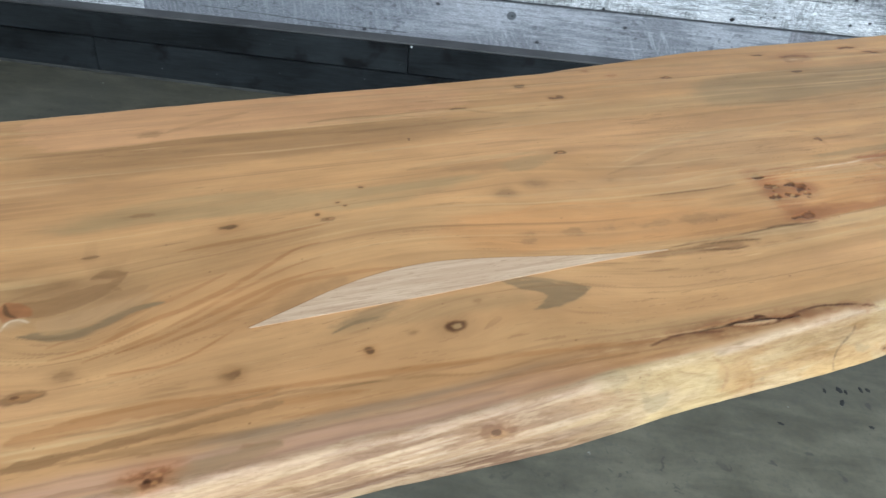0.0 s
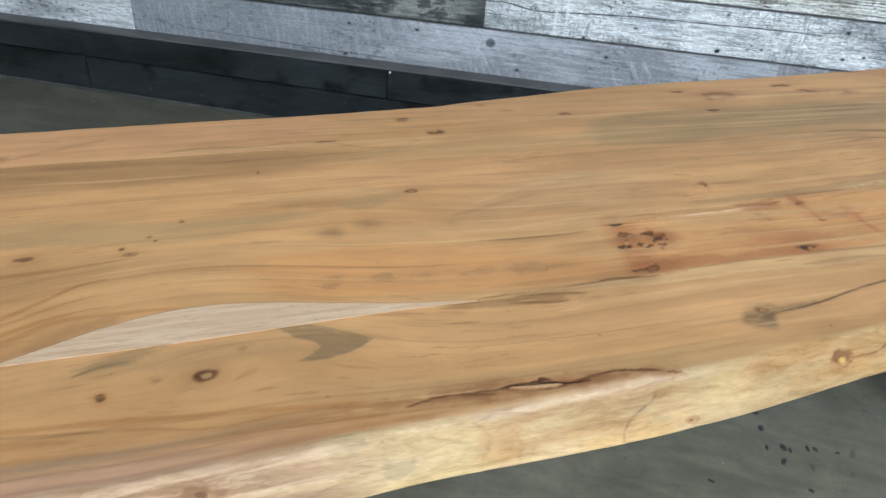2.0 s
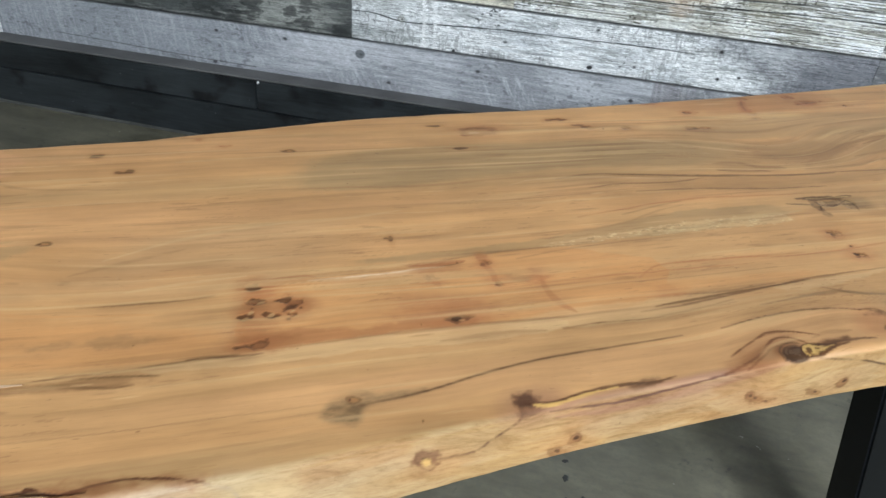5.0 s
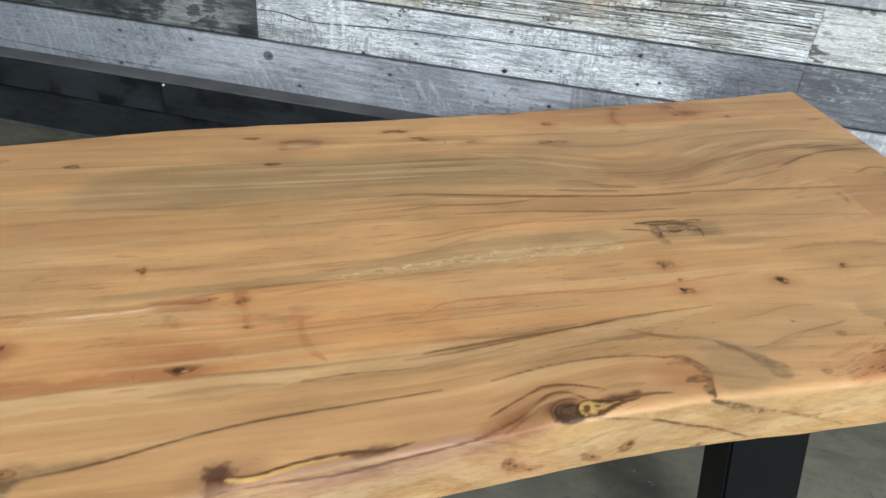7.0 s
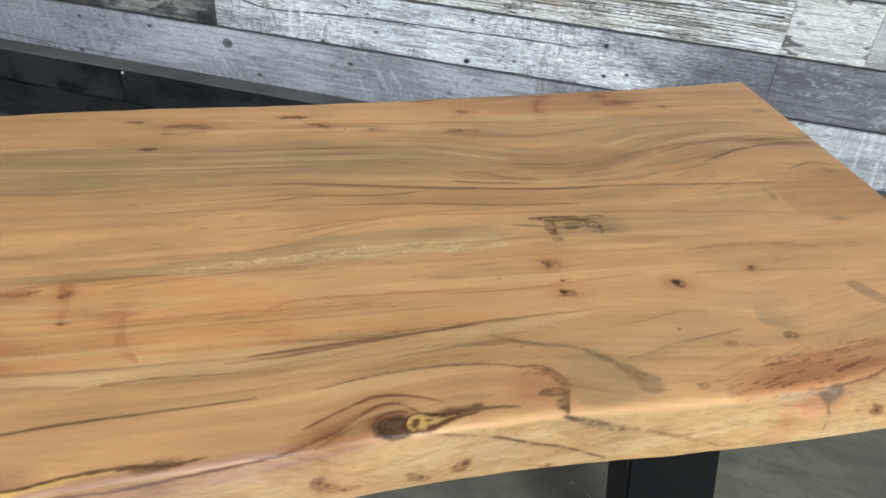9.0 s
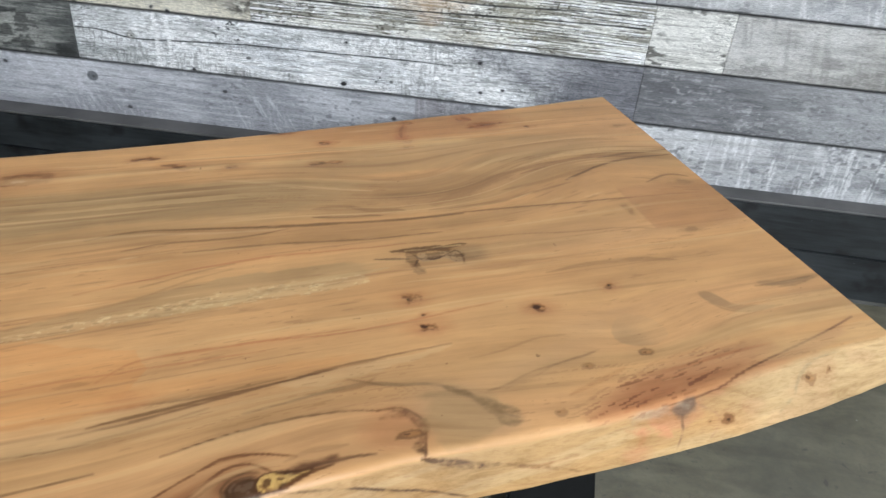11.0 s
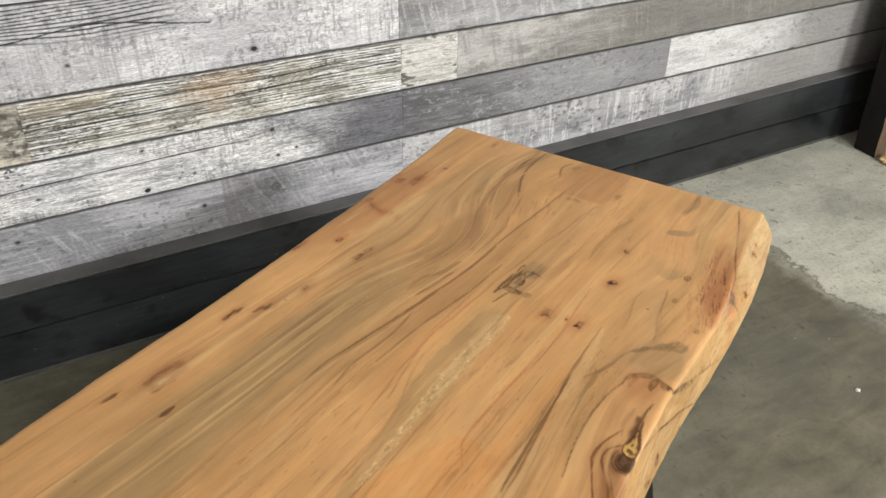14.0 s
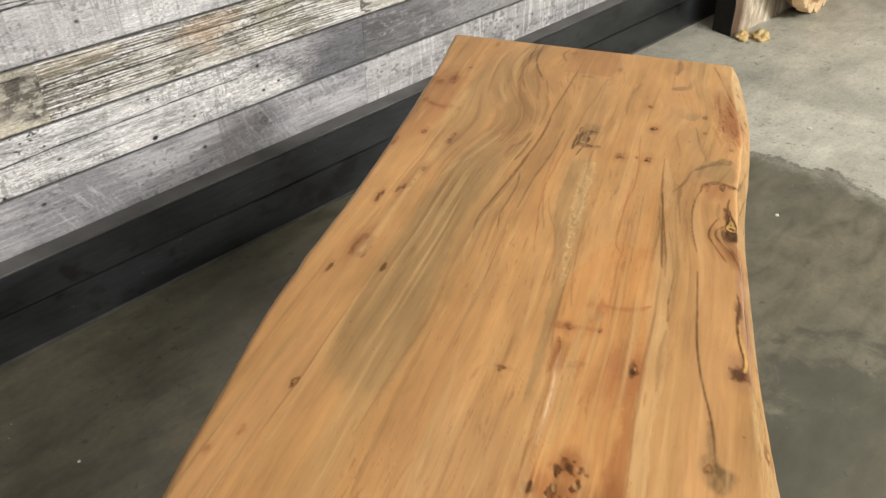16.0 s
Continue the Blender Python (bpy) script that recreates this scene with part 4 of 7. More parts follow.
    wd.paint(left * np.exp(-((drop + 0.012) / 0.012) ** 2) * (0.4 + 0.7 * fbm(u * 6, w * 90, 75, 3)), (0.36, 0.225, 0.155), 0.45)
    wd.paint(sap * step(0.5, 0.66, fbm(u * 14 + 5, w * 26, 73, 3)) * step(1.93, 2.05, u), (0.50, 0.235, 0.12), 0.55)
    wd.paint(sap * step(2.1, 2.22, u), (0.68, 0.52, 0.29), 0.65)
    # painted highlight along the right half of the arris
    crest_glint = np.exp(-((drop / 0.0035) ** 2)) * (0.4 + 0.7 * fbm(u * 8, w * 0, 520, 3))
    wd.paint(crest_glint * step(1.35, 1.5, u) * (1 - step(2.03, 2.1, u)) * (1 - 0.8 * step(1.66, 1.76, u)), (0.78, 0.60, 0.42), 0.6)
    # pinkish sheen of the arris, put into the colour
    pink_sheen = np.exp(-((drop + 0.002) / 0.005) ** 2)
    wd.paint(pink_sheen * (1 - step(0.75, 0.95, u)), SHEEN_PINK, 0.2)
    wd.paint(np.exp(-((drop + 0.004) / 0.005) ** 2) * step(1.25, 1.35, u) * (1 - step(1.58, 1.64, u)), (0.27, 0.15, 0.125), 0.65)
    # faint highlight band on the front edge, painted on
    wd.paint(np.exp(-((drop - 0.001) / 0.006) ** 2) * step(1.72, 1.82, u) * (1 - step(2.0, 2.06, u)), (0.62, 0.42, 0.22), 0.2)

    # mauve and grey stripes above the sapwood at the left end, and its fibres
    west = 1 - step(0.46, 0.68, u)
    lane = drop + 0.004 * (fbm(u * 6, u * 0 + 3, 512, 3) - 0.5)
    wd.paint(np.exp(-(((lane + 0.022) / 0.011) ** 2)) * west * tuft, MAUVE, 0.75)
    wd.paint(np.exp(-(((lane + 0.040) / 0.006) ** 2)) * west * step(0.18, 0.3, u) * tuft, (0.30, 0.205, 0.125), 0.75)
    wd.paint(np.exp(-(((lane + 0.014) / 0.0022) ** 2)) * west * fib, (0.28, 0.16, 0.10), 0.6)
    wd.paint(np.exp(-(((lane + 0.029) / 0.0018) ** 2)) * west * fib, (0.26, 0.15, 0.085), 0.5)
    strand = fbm(u * 12 + 2 * fbm(u * 5, w * 30, 513, 2), w * 240 - 20 * u, 514, 4, 0.62)
    calm = 1 - 0.75 * step(0.85, 1.1, u)
    wd.paint(sap * step(0.55, 0.66, strand) * calm, (0.36, 0.225, 0.115), 0.42)
    wd.paint(sap * (1 - step(0.34, 0.44, strand)) * calm, (0.68, 0.52, 0.32), 0.35)
    east = step(0.58, 0.68, u) * (1 - step(1.0, 1.15, u))
    wd.paint(sap * east * step(0.5, 0.62, fbm(u * 11, w * 20, 515, 3)), (0.62, 0.47, 0.23), 0.6)
    wd.paint(sap * east * step(0.56, 0.66, fbm(u * 14 + 3, w * 30, 516, 4)), (0.52, 0.32, 0.13), 0.55)
    wd.paint(sap * east * step(0.60, 0.70, fbm(u * 22 + 7, w * 34, 517, 4)), (0.36, 0.29, 0.17), 0.55)

    wd.c *= (1 - 0.12 * sap)[:, None]

    # marks on the live edge: f is the way down it
    torn = np.clip(2.4 * fbm(u * 75, w * 110, 411, 4, 0.65) - 0.45, 0.12, 1.0)

    def edge_mark(points, width, colour, strength, soft=0.7):
        p = [(a0, float(curve_at(ARRIS, np.array([a0]))[0]) - 0.056 * f) for a0, f in points]
        wd.paint(wd.line(p, width, soft, 1.3) * torn, colour, min(1.0, 1.15 * strength))

    edge_mark(((0.685, 0.05), (0.672, 0.27), (0.674, 0.46), (0.688, 0.73), (0.717, 0.97)), 0.007, (0.36, 0.28, 0.15), 0.4, 0.9)
    edge_mark(((0.76, 0.05), (0.775, 0.4), (0.765, 0.8)), 0.005, (0.40, 0.25, 0.12), 0.5, 0.9)
    edge_mark(((0.80, 0.3), (0.806, 0.67), (0.80, 1.0)), 0.004, (0.36, 0.22, 0.10), 0.5, 0.9)
    edge_mark(((0.957, 0.25), (0.95, 0.36), (0.927, 0.55), (0.917, 0.77), (0.915, 1.0)), 0.003, (0.19, 0.135, 0.08), 0.75, 0.6)
    edge_mark(((1.30, 0.08), (1.285, 0.2), (1.268, 0.31), (1.248, 0.44), (1.22, 0.45), (1.20, 0.42)), 0.0032, (0.19, 0.11, 0.05), 0.85)
    edge_mark(((1.19, 0.2), (1.187, 0.42), (1.20, 0.62), (1.212, 0.48)), 0.0035, (0.22, 0.12, 0.05), 0.7)
    edge_mark(((1.68, 0.02), (1.734, 0.21), (1.77, 0.38), (1.804, 0.57), (1.834, 0.81), (1.85, 0.95)), 0.0026, (0.15, 0.09, 0.045), 0.85)
    edge_mark(((1.809, 0.02), (1.826, 0.14), (1.845, 0.24), (1.86, 0.33), (1.885, 0.38)), 0.0095, (0.17, 0.105, 0.055), 0.95, 0.6)
    edge_mark(((1.887, 0.39), (1.919, 0.58), (1.947, 0.76), (1.967, 0.95)), 0.0055, (0.27, 0.16, 0.07), 0.8)
    edge_mark(((1.915, 0.58), (1.942, 0.58), (1.966, 0.56)), 0.0035, (0.30, 0.17, 0.075), 0.75)
    edge_mark(((2.097, 0.1), (2.093, 0.27), (2.089, 0.44), (2.088, 0.62), (2.080, 0.95)), 0.0035, (0.22, 0.13, 0.075), 0.8, 0.6)
    edge_mark(((2.108, 0.15), (2.125, 0.3), (2.136, 0.47), (2.133, 0.68), (2.122, 0.9)), 0.0025, (0.33, 0.2, 0.12), 0.6)
    edge_mark(((2.03, 0.35), (2.06, 0.45), (2.075, 0.65)), 0.012, (0.50, 0.235, 0.125), 0.6, 0.9)
    edge_mark(((2.32, -0.02), (2.298, 0.03), (2.277, 0.11), (2.253, 0.31), (2.242, 0.58), (2.218, 0.85)), 0.005, (0.36, 0.29, 0.17), 0.65)
    edge_mark(((2.02, 0.3), (2.04, 0.5), (2.03, 0.75)), 0.006, (0.40, 0.20, 0.09), 0.5, 0.9)
    edge_mark(((1.40, 0.7), (1.47, 0.75), (1.54, 0.95)), 0.0025, (0.36, 0.21, 0.09), 0.6)
    edge_mark(((1.48, 0.35), (1.56, 0.55), (1.66, 0.9)), 0.0022, (0.40, 0.24, 0.10), 0.5)
    edge_mark(((1.05, 0.15), (1.10, 0.35), (1.17, 0.45), (1.21, 0.7)), 0.0022, (0.42, 0.27, 0.12), 0.5)

    def edge_knot(u0, f, r, dark=0.7):
        wd.knot(u0, float(curve_at(ARRIS, np.array([u0]))[0]) - 0.056 * f, r, dark, 1.4, 10)

    for u0, f, r, dark in ((1.2, 0.42, 0.010, 0.9), (1.36, 0.72, 0.010, 0.8), (1.342, 0.93, 0.008, 0.6), (1.59, 0.70, 0.012, 0.8), (1.582, 0.62, 0.007, 0.6), (1.605, 0.82, 0.007, 0.6), (1.712, 0.68, 0.0095, 0.8), (1.674, 0.85, 0.006, 0.6), (1.792, 0.98, 0.007, 0.5), (2.150, 0.64, 0.0085, 0.9), (2.124, 0.56, 0.006, 0.5), (2.268, 0.34, 0.006, 0.6), (0.513, 0.35, 0.010, 0.6), (0.994, 0.87, 0.006, 0.5), (2.30, 0.3, 0.004, 0.5)):
        edge_knot(u0, f, r, dark)
    wd.paint(wd.spot(1.198, -0.098, 0.006, 0.005, 0.4), GOLD, 0.9)
    # bark cracks near the front edge
    wd.paint(wd.spot(0.83, -0.079, 0.085, 0.012, 1.0, -6, 1.6), (0.26, 0.12, 0.055), 0.5)
    wd.paint(wd.patch(((0.792, -0.075), (0.821, -0.0735), (0.836, -0.073), (0.842, -0.069), (0.854, -0.075), (0.88, -0.082), (0.85, -0.0865), (0.818, -0.0835)), 0.0014, 0.6), (0.10, 0.038, 0.018), 0.95)
    crack = wd.line(((0.765, -0.075), (0.80, -0.074), (0.835, -0.073), (0.868, -0.081), (0.89, -0.081)), 0.0016, 0.5, 0.8)
    for p, rr, a in (((0.80, -0.078), (0.07, 0.010), 0.7), ((0.90, -0.079), (0.05, 0.008), 0.6), ((0.72, -0.081), (0.06, 0.008), 0.5), ((0.97, -0.084), (0.03, 0.007), 0.6)):
        wd.paint(wd.spot(*p, *rr, 1.0, -3, 2.6) * fib * tuft, (0.34, 0.16, 0.068), 0.75 * a)
    wd.paint(crack * fib, DARK, 0.95)
    wd.sink += 0.002 * crack
    wd.paint(wd.patch(((0.802, -0.0765), (0.825, -0.0785), (0.866, -0.0825), (0.847, -0.0845), (0.820, -0.0825)), 0.001, 0.4), (0.52, 0.34, 0.18), 0.9)
    wd.sink -= 0.002 * wd.patch(((0.802, -0.0765), (0.825, -0.0785), (0.866, -0.0825), (0.847, -0.0845), (0.820, -0.0825)), 0.001, 0.4)
    wd.paint(wd.line(((0.87, -0.082), (0.914, -0.074), (0.945, -0.077), (0.975, -0.084), (0.995, -0.088)), 0.0030, 0.8, 1.4) * fib, (0.16, 0.065, 0.033), 0.9)
    wd.paint(wd.line(((0.70, -0.083), (0.74, -0.076), (0.79, -0.082)), 0.003, 0.8, 1.2), (0.15, 0.06, 0.03), 0.7)
    wd.paint(wd.line(((0.99, -0.09), (1.012, -0.098), (1.02, -0.108)), 0.006, 0.9, 0.5), (0.36, 0.28, 0.19), 0.5)
    wd.paint(wd.spot(1.32, -0.046, 0.035, 0.022, 0.9, 10), (0.33, 0.17, 0.1), 0.6)
    wd.paint(wd.patch(((1.303, -0.036), (1.324, -0.023), (1.320, -0.042), (1.35, -0.050), (1.317, -0.058), (1.294, -0.070), (1.303, -0.051)), 0.0018, 0.8), (0.14, 0.07, 0.042), 0.45)
    wd.paint(wd.spot(1.308, -0.043, 0.012, 0.009, 0.8, 25, 2.4) * tuft, (0.13, 0.066, 0.04), 0.8)
    wd.paint(wd.line(((1.31, -0.046), (1.345, -0.047), (1.379, -0.040), (1.428, -0.0355), (1.46, -0.038), (1.49, -0.033)), 0.0026, 0.5, 0.5), (0.13, 0.06, 0.03), 0.85)
    wd.paint(wd.patch(((1.314, -0.046), (1.345, -0.0485), (1.379, -0.0405), (1.432, -0.0365), (1.375, -0.0445), (1.341, -0.053), (1.322, -0.052)), 0.0009, 0.3), GOLD, 1.0)
    wd.paint(wd.spot(1.448, -0.037, 0.02, 0.005, 0.7, 8), (0.16, 0.09, 0.05), 0.7)
    wd.paint(wd.line(((1.335, -0.058), (1.41, -0.056), (1.50, -0.046), (1.57, -0.035), (1.62, -0.030)), 0.0035, 0.8, 0.8), (0.15, 0.07, 0.06), 0.85)
    wd.paint(wd.line(((1.34, -0.066), (1.45, -0.06), (1.55, -0.047), (1.63, -0.035)), 0.009, 0.9, 0.8), (0.30, 0.15, 0.11), 0.5)
    wd.paint(wd.spot(1.61, -0.02, 0.045, 0.016, 0.8, 12), (0.36, 0.16, 0.065), 0.75)
    wd.paint(wd.patch(((1.545, -0.040), (1.59, -0.022), (1.623, -0.001), (1.648, 0.008), (1.67, 0.0), (1.675, -0.015), (1.66, -0.035), (1.62, -0.034)), 0.009, 0.8), (0.33, 0.165, 0.075), 0.6)
    for pts in (((1.55, -0.038), (1.60, -0.02), (1.623, -0.003), (1.640, 0.007), (1.658, 0.006), (1.672, -0.004), (1.68, -0.012)), ((1.58, -0.035), (1.612, -0.018), (1.625, -0.009), (1.640, -0.004), (1.652, -0.003)), ((1.57, -0.014), (1.61, 0.006), (1.635, 0.017), (1.665, 0.016), (1.70, 0.004))):
        wd.paint(wd.line(pts, 0.0035, 0.9, 0.9) * fib, (0.19, 0.075, 0.03), 0.85)
    black = wd.patch(((1.634, -0.021), (1.641, -0.011), (1.656, -0.006), (1.664, -0.013), (1.672, -0.023), (1.665, -0.031), (1.648, -0.038), (1.636, -0.031)), 0.0035, 1.4)
    wd.paint(black * tuft, (0.055, 0.034, 0.022), 0.95)
    wd.paint(black * step(0.52, 0.66, fbm(u * 120, w * 260, 407, 3)), (0.20, 0.145, 0.105), 0.5)
    for r in (0.55, 0.8, 1.05):
        arc = [(1.653 + 0.021 * r * math.cos(q), -0.021 + 0.017 * r * math.sin(q)) for q in (3.4, 2.8, 2.2, 1.6, 1.0)]
        wd.paint(wd.line(arc, 0.0018, 0.8, 0.8) * fib, (0.05, 0.025, 0.012), 0.8)
    wd.paint(wd.patch(((1.676, -0.009), (1.690, -0.008), (1.716, -0.003), (1.74, -0.004), (1.722, -0.012), (1.70, -0.015)), 0.0035, 0.8), (0.13, 0.06, 0.03), 0.8)
    wd.paint(wd.patch(((1.660, -0.016), (1.67, -0.008), (1.690, -0.011), (1.710, -0.013), (1.700, -0.021), (1.683, -0.028), (1.667, -0.027)), 0.002, 0.6), (0.14, 0.065, 0.025), 0.85)
    seam = wd.patch(((1.662, -0.019), (1.668, -0.010), (1.676, -0.0085), (1.683, -0.010), (1.689, -0.0135), (1.697, -0.0145), (1.712, -0.013), (1.700, -0.0175), (1.690, -0.0215), (1.681, -0.022), (1.673, -0.0265), (1.665, -0.025)), 0.0012, 0.9)
    wd.paint(wd.patch(((1.658, -0.019), (1.666, -0.007), (1.684, -0.007), (1.698, -0.0115), (1.716, -0.011), (1.703, -0.020), (1.690, -0.025), (1.674, -0.030), (1.662, -0.027)), 0.0014, 0.8), (0.10, 0.045, 0.018), 0.9)
    wd.paint(seam, (0.60, 0.40, 0.13), 1.0)
    wd.paint(seam * step(0.5, 0.62, fbm(u * 240, w * 300, 410, 3)), (0.44, 0.27, 0.085), 0.7)
    for core in (((1.667, -0.019), (1.671, -0.0135), (1.676, -0.0155), (1.673, -0.021), (1.668, -0.023)), ((1.679, -0.0135), (1.688, -0.0155), (1.684, -0.0195), (1.678, -0.018))):
        wd.paint(wd.patch(core, 0.0011, 0.8), (0.13, 0.06, 0.022), 0.9)
    wd.paint(wd.line(((1.664, -0.02), (1.672, -0.026), (1.684, -0.0265), (1.694, -0.021), (1.712, -0.016), (1.73, -0.013)), 0.0022, 0.5, 0.8), (0.16, 0.075, 0.03), 0.85)
    wd.paint(wd.line(((1.69, -0.016), (1.715, -0.011), (1.745, -0.009), (1.77, -0.012)), 0.0045, 0.8, 1.0), (0.15, 0.075, 0.04), 0.75)
    curl = ((1.585, 0.034), (1.628, 0.042), (1.67, 0.049), (1.708, 0.051), (1.754, 0.048), (1.783, 0.041), (1.807, 0.039), (1.819, 0.027), (1.824, 0.014), (1.819, -0.006), (1.815, -0.02), (1.812, -0.028))
    wd.paint(wd.line(curl, 0.0030, 0.6, 1.0) * fib, (0.17, 0.08, 0.035), 0.9)
    band1 = wd.patch(((1.775, 0.029), (1.807, 0.041), (1.823, 0.027), (1.829, 0.012), (1.825, -0.001), (1.817, -0.011), (1.818, -0.026), (1.806, -0.023), (1.805, -0.010), (1.814, -0.001), (1.816, 0.013), (1.808, 0.026)), 0.0025, 0.9)
    wd.paint(band1 * np.clip(1.9 * fbm(u * 70, w * 120, 408, 4, 0.65) - 0.25, 0, 1), (0.13, 0.075, 0.04), 0.95)
    wd.paint(wd.spot(1.795, 0.012, 0.032, 0.024, 0.7), (0.47, 0.21, 0.09), 0.55)
    wd.paint(wd.line(((1.66, 0.068), (1.713, 0.074), (1.778, 0.079), (1.812, 0.071), (1.85, 0.061), (1.873, 0.043), (1.887, 0.027), (1.903, 0.007), (1.917, -0.002)), 0.006, 0.9, 0.7), (0.24, 0.15, 0.075), 0.7)
    wd.paint(wd.spot(1.865, 0.02, 0.05, 0.03, 0.8, -40) * tuft, (0.43, 0.285, 0.155), 0.55)
    area(((1.829, 0.050), (1.880, 0.046), (1.900, 0.017), (1.915, -0.005), (1.888, -0.011), (1.841, -0.026), (1.822, -0.016)), 0.0036, KHAKI, 0.5)
    mark(((1.748, 0.075), (1.775, 0.076), (1.794, 0.086)), 0.003, UMBER, 0.7)
    band2 = wd.patch(((1.85, 0.062), (1.875, 0.052), (1.896, 0.026), (1.920, 0.008), (1.924, -0.006), (1.91, -0.015), (1.897, -0.010), (1.894, 0.004), (1.882, 0.029)), 0.003, 1.0)
    wd.paint(band2 * np.clip(1.8 * fbm(u * 55, w * 100, 409, 4, 0.65) - 0.2, 0, 1), (0.27, 0.175, 0.085), 0.9)
    wd.paint(wd.line(((1.765, 0.09), (1.785, 0.08), (1.80, 0.072)), 0.003), (0.24, 0.13, 0.06), 0.55)
    wd.paint(wd.line(((1.56, 0.083), (1.639, 0.093), (1.719, 0.104), (1.744, 0.109), (1.804, 0.113), (1.887, 0.117)), 0.0016, 0.5), (0.18, 0.095, 0.045), 0.6)
    wd.paint(wd.line(((1.50, 0.078), (1.56, 0.082), (1.639, 0.093), (1.747, 0.107), (1.80, 0.11)), 0.004, 0.8), (0.22, 0.12, 0.055), 0.55)
    wd.paint(wd.line(((1.45, 0.066), (1.55, 0.07), (1.66, 0.082), (1.76, 0.085)), 0.007, 0.9), (0.56, 0.36, 0.17), 0.6)
    # bark inclusion in the middle of the right half
    body = wd.patch(((1.90, 0.291), (1.936, 0.290), (1.962, 0.291), (1.960, 0.272), (1.946, 0.261), (1.937, 0.275), (1.917, 0.273), (1.899, 0.272)), 0.0022, 0.9)
    wd.paint(wd.spot(1.968, 0.273, 0.022, 0.017, 0.9, 20, 1.0), (0.27, 0.175, 0.09), 0.6)
    wd.paint(body, (0.37, 0.25, 0.13), 0.7)
    wd.paint(body * step(0.44, 0.6, fbm(u * 120, w * 200, 402, 4, 0.65)), (0.20, 0.115, 0.052), 0.8)
    wd.paint(wd.patch(((1.886, 0.297), (1.902, 0.294), (1.898, 0.278), (1.901, 0.252), (1.887, 0.247), (1.885, 0.279)), 0.0018, 1.6) * fib, (0.19, 0.11, 0.05), 0.75)
    wd.paint(wd.patch(((1.862, 0.303), (1.896, 0.305), (1.93, 0.303), (1.978, 0.301), (1.962, 0.294), (1.927, 0.291), (1.892, 0.293)), 0.0012, 1.0) * fib, (0.15, 0.08, 0.036), 0.8)
    wd.paint(wd.line(((1.888, 0.2985), (1.91, 0.297), (1.94, 0.2965), (1.962, 0.297)), 0.0016, 0.5, 1.2, False), (0.50, 0.34, 0.15), 0.9)
    wd.paint(wd.line(((1.845, 0.289), (1.865, 0.285), (1.888, 0.281)), 0.0025, 0.5, 0.8), (0.17, 0.10, 0.05), 0.8)
    for pts, wide in ((((1.868, 0.3015), (1.895, 0.3005), (1.925, 0.2955), (1.966, 0.2935)), 0.0024), (((1.891, 0.297), (1.899, 0.279), (1.891, 0.263), (1.898, 0.252)), 0.0032), (((1.908, 0.276), (1.926, 0.275), (1.951, 0.286), (1.957, 0.273), (1.953, 0.256)), 0.0028)):
        wd.paint(wd.line(pts, 0.8 * wide, 0.6, 1.6) * np.clip(1.6 * fib - 0.5, 0, 1), (0.10, 0.045, 0.018), 0.75)
    wd.sink += 0.0008 * body
    wd.paint(wd.line(((1.546, 0.235), (1.65, 0.243), (1.76, 0.26), (1.858, 0.268)), 0.013, 0.6, 0.5), (0.52, 0.37, 0.18), 0.55)
    # crescents and the reddish corner at the right end
    for pts in (((2.215, 0.136), (2.219, 0.113), (2.235, 0.095), (2.263, 0.087), (2.310, 0.089), (2.269, 0.097), (2.247, 0.104), (2.239, 0.119), (2.231, 0.135)), ((2.300, 0.138), (2.33, 0.121), (2.361, 0.121), (2.402, 0.132), (2.369, 0.132), (2.337, 0.134))):
        wd.paint(wd.patch(pts, 0.0025, 0.6) * tuft, (0.32, 0.20, 0.10), 0.75)
        wd.paint(wd.line(pts[1:5], 0.0022, 0.7, 0.5), (0.24, 0.145, 0.07), 0.6)
    bowl = wd.patch(((2.098, 0.122), (2.072, 0.097), (2.069, 0.077), (2.085, 0.063), (2.116, 0.060), (2.140, 0.075), (2.13, 0.108)), 0.0015, 0.3)
    wd.paint(bowl * (1 - step(0.0, 0.035, np.hypot(u - 2.085, w - 0.072) - 0.006)) * tuft, (0.34, 0.215, 0.105), 0.75)
    wd.paint(bowl, (0.46, 0.30, 0.15), 0.25)
    rr = wd.patch(((1.975, -0.026), (2.01, -0.004), (2.056, 0.017), (2.126, 0.034), (2.198, 0.043), (2.26, 0.028), (2.211, 0.009), (2.154, -0.010), (2.105, -0.022), (2.05, -0.026)), 0.012, 0.8)
    wd.paint(rr, (0.36, 0.15, 0.065), 0.8)
    wd.paint(wd.patch(((2.11, -0.024), (2.184, -0.003), (2.247, 0.012), (2.35, 0.038), (2.35, 0.022), (2.25, -0.002), (2.18, -0.014)), 0.006, 0.5), (0.47, 0.24, 0.12), 0.5)
    wd.paint(wd.line(((2.07, -0.025), (2.109, -0.022), (2.144, -0.015), (2.184, -0.001), (2.247, 0.014), (2.323, 0.032), (2.38, 0.048)), 0.0026, 0.6, 0.6), (0.17, 0.075, 0.042), 0.85)
    wd.paint(wd.patch(((2.080, -0.030), (2.102, -0.019), (2.112, -0.021), (2.109, -0.033), (2.096, -0.041), (2.083, -0.038)), 0.004, 1.0) * tuft, (0.15, 0.12, 0.095), 0.75)
    wd.paint(wd.spot(2.06, -0.03, 0.03, 0.005, 0.8, 5, 1.5), (0.36, 0.33, 0.26), 0.4)
    wd.paint(wd.line(((1.90, 0.04), (1.922, 0.043), (1.953, 0.054), (1.996, 0.061), (2.036, 0.068)), 0.0025, 0.8, 1.0), (0.26, 0.155, 0.075), 0.7)
